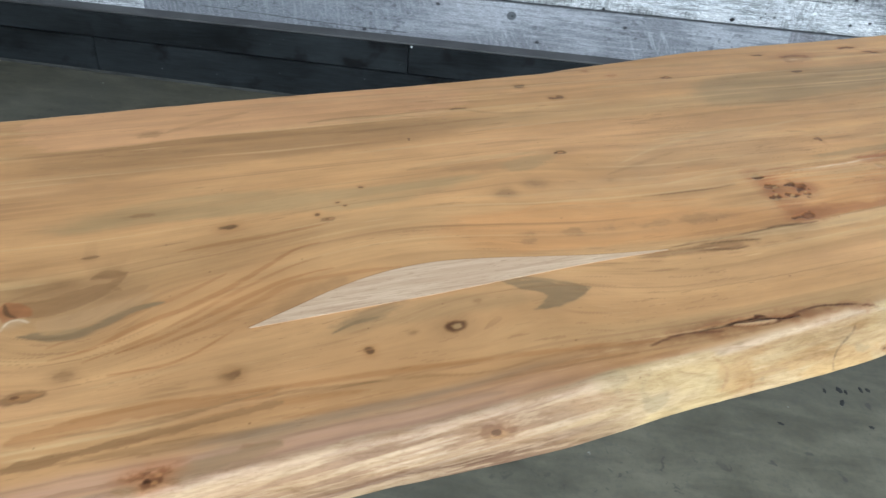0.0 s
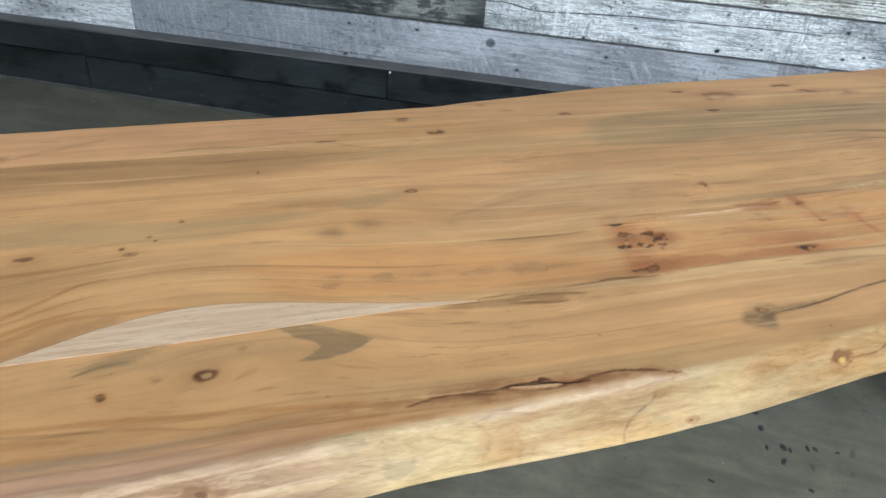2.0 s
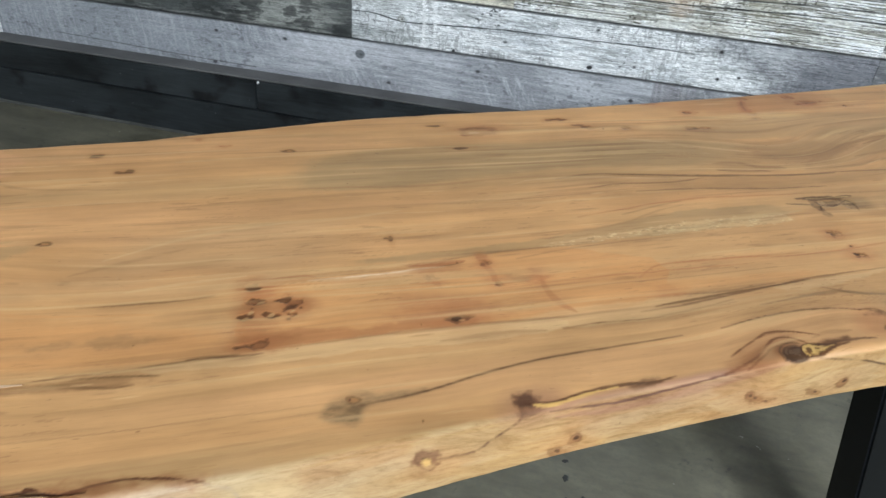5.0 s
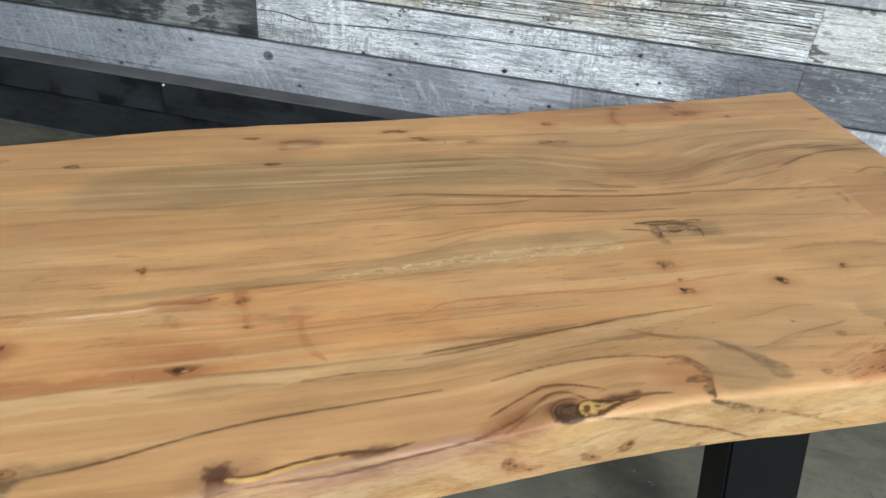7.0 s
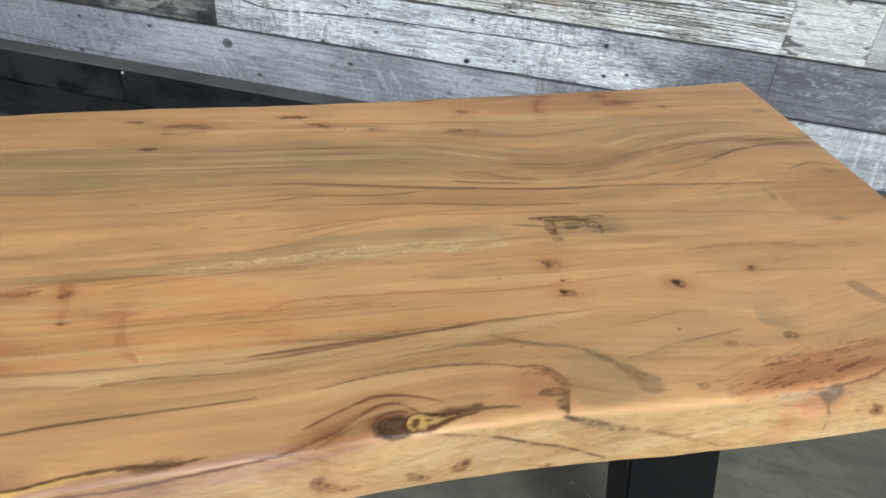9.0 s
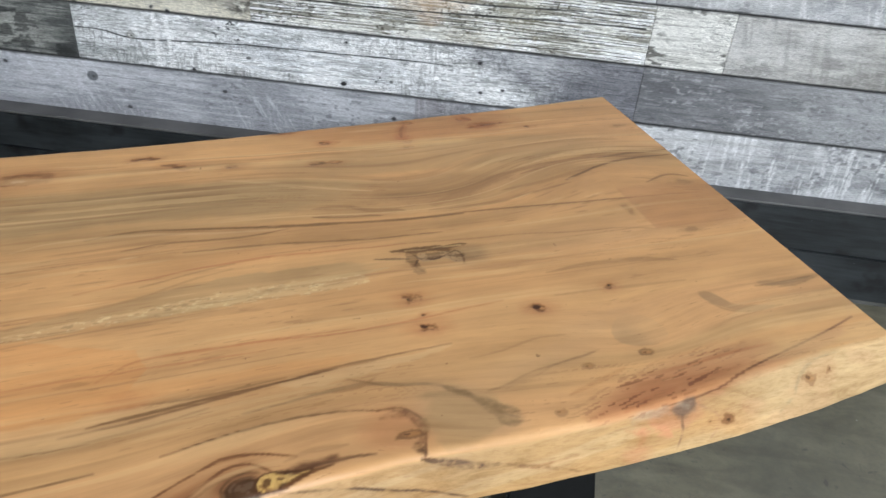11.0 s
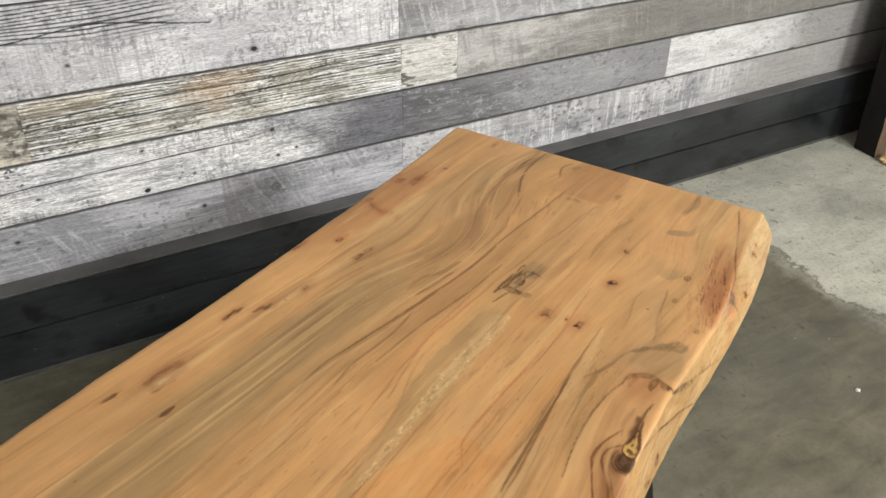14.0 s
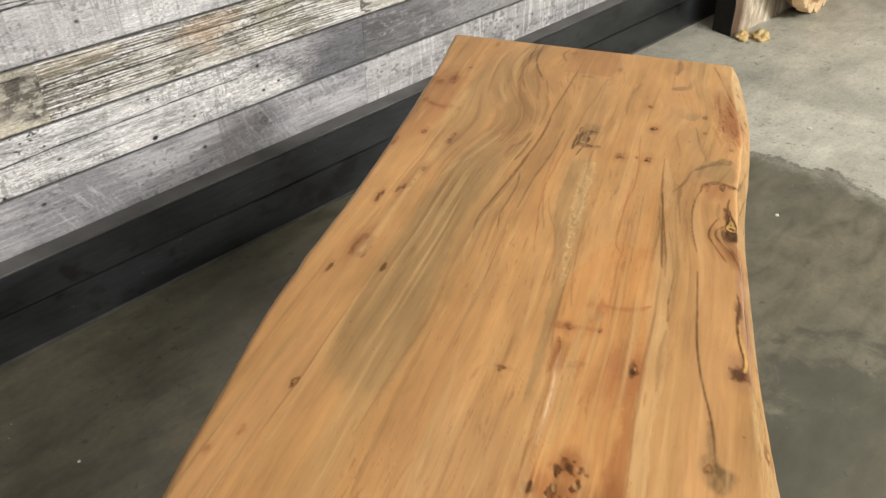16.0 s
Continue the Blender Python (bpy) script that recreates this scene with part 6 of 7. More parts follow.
    c = pale.mix(pale.ramp(f, (0.32, 0.0), (0.66, 1.0)), (0.45, 0.295, 0.178), (0.66, 0.485, 0.32))
    c = pale.mix(pale.math("MULTIPLY", pale.ramp(broad, (0.45, 0.0), (0.65, 1.0)), 0.5), c, (0.50, 0.33, 0.20))
    pores = pale.ramp(pale.noise(pale.scaled(p, 60.0, 520.0, 1.0), 1.0, 3, 0.6), (0.60, 0.0), (0.68, 1.0))
    pale.put("Base Color", pale.mix(pale.math("MULTIPLY", pores, 0.45), c, (0.28, 0.16, 0.08)))
    pale.put("Roughness", 0.5)
    pale.put("Specular IOR Level", 0.18)
    pale.bump(f, 0.15, 0.0006)
    x = np.linspace(0.315, 0.813, 60)
    upper = curve_at(((0.315, 0.043), (0.363, 0.063), (0.414, 0.084), (0.469, 0.099), (0.523, 0.104), (0.583, 0.098), (0.649, 0.086), (0.717, 0.0735), (0.813, 0.0625)), x)
    lower = np.minimum(curve_at(((0.315, 0.042), (0.406, 0.045), (0.518, 0.049), (0.6, 0.054), (0.71, 0.06), (0.813, 0.0615)), x), upper - 0.0003)
    bm = bmesh.new()
    h1 = TOP_Z + 0.0007
    low = [bm.verts.new((a0, b0, h1)) for a0, b0 in zip(x, lower)]
    up = [bm.verts.new((a0, b0, h1)) for a0, b0 in zip(x, upper)]
    for q in range(59):
        bm.faces.new((low[q], low[q + 1], up[q + 1], up[q]))
    edge = bmesh.ops.extrude_face_region(bm, geom=bm.faces[:])
    bmesh.ops.translate(bm, verts=[e for e in edge["geom"] if isinstance(e, bmesh.types.BMVert)], vec=(0, 0, -0.01))
    bmesh.ops.recalc_face_normals(bm, faces=bm.faces[:])
    part("inlay", bm, pale.mat, table, "pale leaf-shaped wooden inlay")
    # splayed steel legs, two on a rail at each end
    zu = TOP_Z - THICK - 0.001

    def tube(corners_low, corners_high):
        bm = bmesh.new()
        vs = [bm.verts.new(c) for c in (*corners_low, *corners_high)]
        for q in ((3, 2, 1, 0), (4, 5, 6, 7), (0, 1, 5, 4), (1, 2, 6, 5), (2, 3, 7, 6), (3, 0, 4, 7)):
            bm.faces.new([vs[k] for k in q])
        bmesh.ops.recalc_face_normals(bm, faces=bm.faces[:])
        bmesh.ops.bevel(bm, geom=bm.edges[:], offset=0.004, segments=2, affect="EDGES")
        return bm

    def ring(u0, v0, u1, v1, h):
        return ((u0, v0, h), (u1, v0, h), (u1, v1, h), (u0, v1, h))

    for ut, lean in ((1.956, 0.057), (0.2, -0.072)):
        rail = new("leg_frame")
        rail.parent = table
        part("rail", box_bm((ut - 0.01, 0.10, zu - 0.008), (ut + 0.135, 0.53, zu), 0.002), STEEL, rail)
        for vt, out in ((0.114, -0.108), (0.452, 0.1)):
            x0 = ORIGIN.x + AXIS.x * (ut + lean)
            fl = floor_z(x0) + 0.012
            low = ring(ut + lean, vt + out, ut + lean + 0.14, vt + out + 0.07, fl)
            high = ring(ut, vt, ut + 0.125, vt + 0.06, zu - 0.0085)
            part("post", tube(low, high), STEEL, rail, "black painted splayed steel tube")
            part("foot", box_bm((ut + lean + 0.045, vt + out + 0.014, fl - 0.0125), (ut + lean + 0.095, vt + out + 0.044, fl), 0.003), STEEL, rail)


build_table()

# ---- leaning slab and root-slice disc by the wall ----
def old_wood(name, dark, light):
    n = Nodes(name)
    p = n.place()
    s = n.noise(n.scaled(p, 9.0, 9.0, 1.2), 1.6, 6, 0.68, 1.0)
    blot = n.noise(n.scaled(p, 3.0, 3.0, 1.5), 1.7, 4, 0.6)
    c = n.mix(n.ramp(n.math("ADD", n.math("MULTIPLY", s, 0.5), n.math("MULTIPLY", blot, 0.5)), (0.38, 0.0), (0.62, 1.0)), dark, light)
    c = n.mix(n.math("MULTIPLY", n.ramp(n.noise(n.scaled(p, 30.0, 30.0, 2.0), 1.0, 4, 0.6), (0.3, 1.0), (0.45, 0.0)), 0.5), c, tuple(x * 0.4 for x in dark))
    x = n.add("ShaderNodeSeparateXYZ", {0: p}).outputs[0]
    stain = n.math("ADD", x, n.math("MULTIPLY", n.math("SUBTRACT", n.noise(n.scaled(p, 6.0, 6.0, 1.6), 1.5, 5, 0.65), 0.5), 0.16))
    c = n.mix(n.math("MULTIPLY", n.ramp(stain, (0.06, 1.0), (0.13, 0.0)), 0.85), c, (0.085, 0.045, 0.022))
    spots = n.ramp(n.noise(n.scaled(p, 5.0, 5.0, 2.6), 2.2, 5, 0.7, 0.5), (0.54, 0.0), (0.64, 1.0))
    c = n.mix(n.math("MULTIPLY", spots, 0.6), c, (0.17, 0.10, 0.05))
    n.put("Base Color", c)
    n.put("Roughness", 0.7)
    n.bump(s, 0.4, 0.004)
    return n.mat


OLD = old_wood("weathered_slab_wood", (0.10, 0.058, 0.03), (0.74, 0.66, 0.52))
# bark colour blackened: the shade on the slab's left side is painted in
BARK_SHADE = plain("shaded_bark_edge", (0.010, 0.008, 0.006), 0.9, 0, 0.4, 25)
SLICE = plain("cut_branch_wood", (0.70, 0.51, 0.30), 0.6, 0, 0.25, 14)


def build_slab():
    fl = floor_z(4.3)
    slab = empty("wooden_slab", (4.035, 2.515, fl - 0.004), -3)
    tagged(slab, "thick weathered wooden slab leaning against the wall", "slab")
    rng = np.random.default_rng(3)
    nz, nx = 40, 24
    lean = math.tan(radians(3.0))

    def edges(h):
        wob = 0.008 * math.sin(h * 9) + 0.006 * math.sin(h * 23 + 1)
        return 0.035 * h + 0.12 * wob, 0.86 + 0.02 * math.sin(h * 5 + 1)

    front, fq = [], []
    for i in range(nz):
        h = 1.5 * i / (nz - 1)
        x0, x1 = edges(h)
        for k in range(nx):
            t = k / (nx - 1)
            front.append((x0 + (x1 - x0) * t, h * lean + 0.006 * math.sin(t * 31 + h * 2) * math.sin(t * 13) + 0.004 * rng.uniform(-1, 1), h))
    for i in range(nz - 1):
        for k in range(nx - 1):
            a = i * nx + k
            fq.append((a, a + 1, a + nx + 1, a + nx))
    n0 = len(front)
    deep = 0.125
    for i in range(nz):
        h = 1.5 * i / (nz - 1)
        x0, x1 = edges(h)
        front += [(x0 + 0.02, h * lean + deep, h), (x1, h * lean + deep, h)]
    side = []
    for i in range(nz - 1):
        side.append((i * nx, (i + 1) * nx, n0 + 2 * i + 2, n0 + 2 * i))
        fq.append((i * nx + nx - 1, n0 + 2 * i + 1, n0 + 2 * i + 3, (i + 1) * nx + nx - 1))
        fq.append((n0 + 2 * i, n0 + 2 * i + 2, n0 + 2 * i + 3, n0 + 2 * i + 1))
    link_mesh("board", front, fq, OLD, slab, True)
    tagged(link_mesh("bark_edge", front, side, BARK_SHADE, slab, True), "bark-covered side, coloured near black for the shade on it")


def build_disc():
    fl = floor_z(4.95)
    r = 0.68
    disc = empty("wooden_disc", (4.81, 2.385, fl), 6)
    tagged(disc, "round panel of pale cut branch slices leaning on the slab", "panel")
    tilt = pose(0, 0, 0, -5, 0, 0)
    bm = bmesh.new()
    bmesh.ops.create_cone(bm, cap_ends=True, segments=64, radius1=r - 0.03, radius2=r - 0.03, depth=0.06, matrix=tilt @ pose(0, 0.03, r, 90, 0, 0))
    part("backing", bm, plain("brown_backing", (0.22, 0.13, 0.06), 0.8), disc)
    rng = random.Random(8)
    placed = []
    shapes = []
    for k in range(5):
        bm = bmesh.new()
        bmesh.ops.create_cone(bm, cap_ends=True, segments=12, radius1=1.0, radius2=0.96, depth=1.0)
        for v in bm.verts:
            a = math.atan2(v.co.y, v.co.x)
            s = 1 + 0.14 * math.sin(2 * a + k) + 0.08 * math.sin(3 * a + 2 * k)
            v.co.x *= s
            v.co.y *= s
        me = bpy.data.meshes.new("slice")
        bm.to_mesh(me)
        bm.free()
        me.materials.append(SLICE)
        shapes.append(me)
    def put(x, z, s):
        ob = new("slice", rng.choice(shapes))
        ob.parent = disc
        ob.matrix_basis = tilt @ pose(x, -0.008 - rng.uniform(0, 0.012), z, 90 + rng.uniform(-6, 6), rng.uniform(0, 360), rng.uniform(-4, 4)) @ Matrix.Diagonal((s * 0.8, s * 1.15, 0.06, 1))
        placed.append((x, z, s))
    for k in range(57):
        a = 2 * math.pi * k / 57
        s = rng.uniform(0.034, 0.042)
        put((r - s) * math.sin(a), r - (r - s) * math.cos(a), s)
    tries = 0
    while tries < 9000 and len(placed) < 295:
        tries += 1
        s = rng.choice((0.03, 0.04, 0.046, 0.052))
        a, d = rng.uniform(0, 2 * math.pi), (r - s) * math.sqrt(rng.random())
        x, z = d * math.cos(a), r + d * math.sin(a)
        if all(math.hypot(x - px, z - pz) > 0.82 * (s + ps) for px, pz, ps in placed):
            put(x, z, s)


build_slab()
build_disc()


def build_scraps():
    """Two lumps of crumbled yellow foam at the foot of the slab, a splinter and pale crumbs on the floor."""
    n = Nodes("yellow_foam")
    p = n.place()
    f = n.noise(p, 60.0, 5, 0.7)
    n.put("Base Color", n.mix(n.ramp(f, (0.35, 0.0), (0.65, 1.0)), (0.42, 0.24, 0.04), (0.80, 0.66, 0.38)))
    n.put("Roughness", 0.8)
    for x, y, s in ((4.05, 2.455, 0.032), (4.12, 2.385, 0.04)):
        bm = bmesh.new()
        bmesh.ops.create_icosphere(bm, subdivisions=4, radius=s)
        for v in bm.verts:
            k = 1 + 0.55 * noise.fractal(v.co * 42 + Vector((x * 9, 0, 0)), 1.0, 2.0, 4)
            v.co = Vector((v.co.x * k * 1.3, v.co.y * k, max(v.co.z * k * 0.75, -0.5 * s)))
        ob = part("foam_scrap", bm, n.mat, None, "", True)
        ob.location = (x, y, floor_z(x) + 0.5 * s - 0.002)
        tagged(ob, "crumbled lump of yellow foam on the concrete floor", "foam scrap", "foam scraps")
    dark = plain("dark_splinter", (0.03, 0.028, 0.025), 0.8)
    pale = plain("pale_crumb", (0.75, 0.73, 0.68), 0.7)
    bm = bmesh.new()
    bmesh.ops.create_icosphere(bm, subdivisions=2, radius=0.5)
    for v in bm.verts:
        v.co = Vector((v.co.x * 0.10, v.co.y * 0.018 + 0.006 * math.sin(v.co.x * 9), v.co.z * 0.008))
    ob = part("splinter", bm, dark, None, "", True)
    ob.matrix_basis = pose(4.42, 1.72, floor_z(4.42) + 0.004, 0, 0, -25)
    tagged(ob, "small dark splinter of wood lying on the floor", "splinter")
    rng = random.Random(5)
    for x, y, s in ((2.512, 1.56, 0.007), (3.256, 1.753, 0.009), (1.12, 0.55, 0.006), (2.35, 1.9, 0.006), (0.3, 2.3, 0.004)):
        bm = bmesh.new()
        bmesh.ops.create_icosphere(bm, subdivisions=2, radius=s)
        for v in bm.verts:
            v.co *= 1 + rng.uniform(-0.2, 0.2)
            v.co.z *= 0.6
        ob = part("crumb", bm, pale)
        ob.location = (x, y, floor_z(x) + 0.4 * s)
        tagged(ob, "tiny pale crumb lying on the concrete floor", "crumb", "crumbs on the floor")


def build_drops():
    """Dried drops of dark paint on the concrete."""
    tar = plain("dried_dark_paint", (0.03, 0.03, 0.028), 0.7, 0, 0.3, 60)
    rng = random.Random(11)
    for x, y, r in ((1.009, 1.547, 0.008), (1.046, 1.556, 0.013), (1.060, 1.552, 0.008), (1.100, 1.567, 0.010), (1.117, 1.569, 0.009), (1.040, 1.514, 0.012), (0.875, 1.419, 0.008), (1.085, 1.446, 0.008), (1.000, 1.650, 0.009), (1.004, 1.604, 0.012), (1.165, 1.571, 0.006), (2.62, 1.18, 0.009), (2.30, 0.92, 0.008), (1.98, 0.86, 0.010)):
        bm = bmesh.new()
        bmesh.ops.create_cone(bm, cap_ends=True, segments=18, radius1=r, radius2=0.8 * r, depth=0.0016)
        k, turn = rng.uniform(0, 6), rng.uniform(0, 180)
        for v in bm.verts:
            a = math.atan2(v.co.y, v.co.x)
            g = 1 + 0.22 * math.sin(2 * a + k) + 0.16 * math.sin(5 * a + 2 * k)
            v.co.x, v.co.y = 0.85 * g * v.co.x, 0.5 * g * v.co.y
        ob = part("paint_drop", bm, tar)
        ob.matrix_basis = pose(x, y, floor_z(x) + 0.0006, 0, 0, turn)
        tagged(ob, "small dark drop of dried paint on the concrete floor", "paint drop", "paint drops")


build_drops()
build_scraps()


# a bright nail in the base board
bm = bmesh.new()
bmesh.ops.create_cone(bm, cap_ends=True, segments=10, radius1=0.004, radius2=0.0035, depth=0.006, matrix=pose(-0.168, WALL - 0.066, 0.279, 90, 0, 0))
part("nail_head", bm, plain("bright_nail", (0.8, 0.8, 0.8), 0.4), UPPER_BOARD)

# ---- cladding: boards of the north wall ----
def board_finish():
    n = Nodes("weathered_board")
    face = n.add("ShaderNodeAttribute", attribute_name="board")
    c, wear = face.outputs["Color"], face.outputs["Alpha"]
    p = n.add("ShaderNodeNewGeometry").outputs["Position"]
    fine = n.noise(n.scaled(p, 1.0, 1.0, 7.0), 90.0, 4, 0.7)
    c = n.mix(1.0, c, n.ramp(fine, (0.32, (0.60, 0.60, 0.60)), (0.68, (1.28, 1.28, 1.28))), "MULTIPLY")
    where = n.ramp(n.noise(n.scaled(p, 1.0, 1.0, 2.0), 7.0, 4, 0.6), (0.40, 0.25), (0.58, 1.0))
    other = n.ramp(n.noise(n.shifted(n.scaled(p, 1.0, 1.0, 3.0), (3.0, 7.0, 1.0)), 5.0, 4, 0.6), (0.38, 0.35), (0.58, 1.0))
    chips = n.ramp(n.noise(n.scaled(p, 1.0, 1.0, 2.4), 105.0, 5, 0.72, 0.4), (0.55, 0.0), (0.58, 1.0))
    hairs = n.ramp(n.noise(n.scaled(p, 0.07, 1.0, 1.0), 230.0, 3, 0.65), (0.55, 0.0), (0.59, 1.0))
    pale = n.ramp(n.noise(n.shifted(n.scaled(p, 1.0, 1.0, 1.8), (5.0, 2.0, 8.0)), 48.0, 5, 0.72, 0.3), (0.57, 0.0), (0.60, 1.0))
    c = n.mix(n.math("MULTIPLY", n.math("MULTIPLY", pale, other), n.math("MULTIPLY", wear, 0.6)), c, n.mix(1.0, c, (1.5, 1.5, 1.5), "MULTIPLY"))
    c = n.mix(n.math("MULTIPLY", n.math("MULTIPLY", chips, where), n.math("MULTIPLY", wear, 0.7)), c, n.mix(1.0, c, (0.34, 0.345, 0.35), "MULTIPLY"))
    c = n.mix(n.math("MULTIPLY", n.math("MULTIPLY", hairs, other), n.math("MULTIPLY", wear, 0.8)), c, n.mix(1.0, c, (0.36, 0.36, 0.36), "MULTIPLY"))
    n.put("Base Color", c)
    n.put("Roughness", n.math("ADD", n.math("MULTIPLY", fine, 0.3), 0.42))
    n.bump(fine, 0.25, 0.0008)
    return n.mat


BOARD = board_finish()


class Board(Wood):
    """The face of one cladding board; u runs along the wall, w is the height."""

    h, seed, wear, force = None, 0, 1.0, 1.35

    def n(self, fx, fz, k, octaves=4, gain=0.55):
        return fbm(self.u * fx + 7.3 * self.seed, self.w * fz + 3.1 * self.seed, 200 + 13 * self.seed + k, octaves, gain)

    def base(self, dark, light, lo=0.38, hi=0.62):
        t = step(lo, hi, 0.6 * self.n(3.5, 9, 1, 5) + 0.4 * self.n(9, 120, 2, 4, 0.65))[:, None]
        self.c = np.array(dark) * (1 - t) + np.array(light) * t

    def flakes(self, colour, amount, fx=28, fz=80, cut=0.53, patch=0.48):
        m = step(cut, cut + 0.05, self.n(fx, fz, 3, 5, 0.65)) * step(patch - 0.1, patch + 0.1, self.n(4, 11, 4, 4))
        self.paint(m, colour, amount)
        self.sink += 0.0006 * amount * m

    def fibres(self, colour, amount, fz=170, cut=0.6, fx=5):
        self.paint(step(cut, cut + 0.06, self.n(fx, fz, 5, 4, 0.65)), colour, amount)

    def scratches(self, colour, amount):
        """Short nicks across the grain, in worn clusters."""
        worn = step(0.47, 0.60, self.n(5, 11, 61, 4))
        nick = np.maximum(step(0.60, 0.66, self.n(170, 45, 62, 3)), step(0.62, 0.68, self.n(60, 190, 63, 3)))
        self.paint(worn * nick, colour, amount)

    def pepper(self, colour, amount, f=70, cut=0.66, patch=0.5):
        self.paint(step(cut, cut + 0.05, self.n(f, f * 1.7, 6, 2)) * step(patch - 0.08, patch + 0.08, self.n(6, 9, 7, 3)), colour, amount)

    def marks(self, colour, amount, lean=0.35, f=110, cut=0.56, patch=0.45):
        x = self.u + lean * (self.w - 0.4)
        m = fbm(x * f + self.seed, self.w * 7, 300 + self.seed, 4, 0.65)
        self.paint(step(cut, cut + 0.08, m) * step(patch - 0.1, patch + 0.1, self.n(3.5, 8, 8, 3)), colour, amount)

    def fade(self, x0, x1, colour, amount):
        t = (self.u - x0) / (x1 - x0) + 1.2 * (self.n(5, 14, 9, 4) - 0.5)
        tone = 0.8 + 0.4 * self.n(8, 110, 10, 4)
        m = (step(0, 1, t) * amount)[:, None]
        self.c = self.c * (1 - m) + np.array(colour) * tone[:, None] * m

    def crack(self, points, width=0.0016, amount=0.9):
        m = self.line(points, width, 0.5, 0.35, False)
        self.paint(m, (0.03, 0.028, 0.026), amount)
        self.sink += 0.001 * m

    def nail(self, x, z, r=0.006, amount=0.95):
        self.paint(self.spot(x, z, 2.2 * r, 1.6 * r, 0.7), (0.22, 0.22, 0.23), 0.4 * amount)
        self.paint(self.spot(x, z, 1.2 * r, 0.9 * r, 0.4, 0, 0.6), (0.02, 0.02, 0.022), amount)

    def ring(self, x, z, r=0.013, tone=(0.16, 0.16, 0.17)):
        self.paint(self.spot(x, z, 1.1 * r, r, 0.25, 0, 0.3), tone, 0.85)
        self.paint(self.spot(x, z, 0.62 * r, 0.56 * r, 0.4, 0, 0.3), tuple(v * 2.0 for v in tone), 0.7)
        self.paint(self.spot(x + 0.2 * r, z - 0.1 * r, 0.3 * r, 0.26 * r, 0.5, 0, 0.3), tuple(v * 0.4 for v in tone), 0.8)


def lilac(b):
    b.wear, b.force = 0.35, 0.95
    b.base((0.31, 0.317, 0.34), (0.57, 0.578, 0.61))
    b.marks((0.68, 0.69, 0.73), 0.55, 0.55, 95)
    b.fibres((0.17, 0.17, 0.185), 0.35, 150)
    b.fade(0.1, -0.6, (0.27, 0.285, 0.31), 0.8)
    b.paint(1 - step(0.0, 0.3, b.h + 0.25 * (b.n(4, 9, 11) - 0.5)), (0.24, 0.24, 0.255), 0.5)
    dark = step(1.117, 1.122, b.u) * (1 - step(1.13, 1.32, b.u + 0.25 * (b.n(20, 40, 12) - 0.5)))
    b.paint(dark, (0.27, 0.255, 0.27), 0.75)
    b.marks((0.60, 0.60, 0.64), 0.25, 0.1, 120)
    b.pepper((0.08, 0.08, 0.09), 0.5, 60, 0.68)
    for x, z in ((-0.335, 0.415), (0.565, 0.404), (1.06, 0.381), (-0.35, 0.303), (0.27, 0.32), (-0.09, 0.42)):
        b.nail(x, z, 0.0055)
    b.ring(0.17, 0.405, 0.015, (0.075, 0.08, 0.085))
    b.ring(1.283, 0.387, 0.015, (0.15, 0.15, 0.155))
    b.crack(((-0.95, 0.325), (-0.7, 0.318), (-0.5, 0.31), (-0.2, 0.305)), 0.0016, 0.7)
    b.crack(((0.19, 0.409), (0.3, 0.408), (0.42, 0.405)), 0.0012, 0.5)


def white_flaky(b):
    b.base((0.62, 0.635, 0.65), (0.87, 0.88, 0.89), 0.32, 0.55)
    b.wear = 1.0
    b.flakes((0.36, 0.37, 0.36), 0.6, 46, 190, 0.53, 0.47)
    b.fibres((0.26, 0.26, 0.255), 0.5, 230, 0.58, 9)
    b.pepper((0.07, 0.07, 0.07), 0.85, 95, 0.66, 0.52)
    b.paint(step(0.5, 0.66, b.n(2.4, 9, 31, 4)), (0.42, 0.43, 0.425), 0.5)
    b.paint(step(0.55, 0.68, b.n(3.1, 12, 32, 4)), (0.86, 0.87, 0.88), 0.6)
    b.scratches((0.17, 0.17, 0.165), 0.42)
    b.fade(1.2, 1.55, (0.235, 0.238, 0.255), 0.9)
    b.pepper((0.6, 0.6, 0.62), 0.6, 50, 0.66)
    b.crack(((0.145, 0.548), (0.22, 0.547), (0.301, 0.533), (0.43, 0.538), (0.636, 0.550), (0.876, 0.554), (1.056, 0.558), (1.214, 0.557)), 0.0019)
    for x0, x1 in ((0.376, 0.383), (0.412, 0.419)):
        b.paint(b.line(((x0, 0.612), (x1, 0.455)), 0.0055, 0.5, 0.4, False), (0.88, 0.88, 0.88), 1.0)
    b.paint(b.line(((0.388, 0.61), (0.404, 0.458)), 0.005, 0.8, 0.5, False), (0.4, 0.4, 0.4), 0.4)
    b.nail(0.914, 0.469, 0.0065)
    b.nail(0.642, 0.513, 0.005, 0.6)
    b.ring(0.305, 0.541, 0.011, (0.35, 0.35, 0.34))
    for x, z in ((0.48, 0.461), (1.29, 0.575), (1.3, 0.49), (0.92, 0.59), (1.36, 0.503), (0.59, 0.59)):
        b.nail(x, z, 0.004, 0.8)


def dark_lichen(b):
    b.base((0.10, 0.105, 0.10), (0.27, 0.275, 0.255), 0.4, 0.64)
    b.flakes((0.05, 0.052, 0.05), 0.7, 16, 34, 0.5)
    b.fibres((0.38, 0.385, 0.36), 0.3, 90, 0.62)


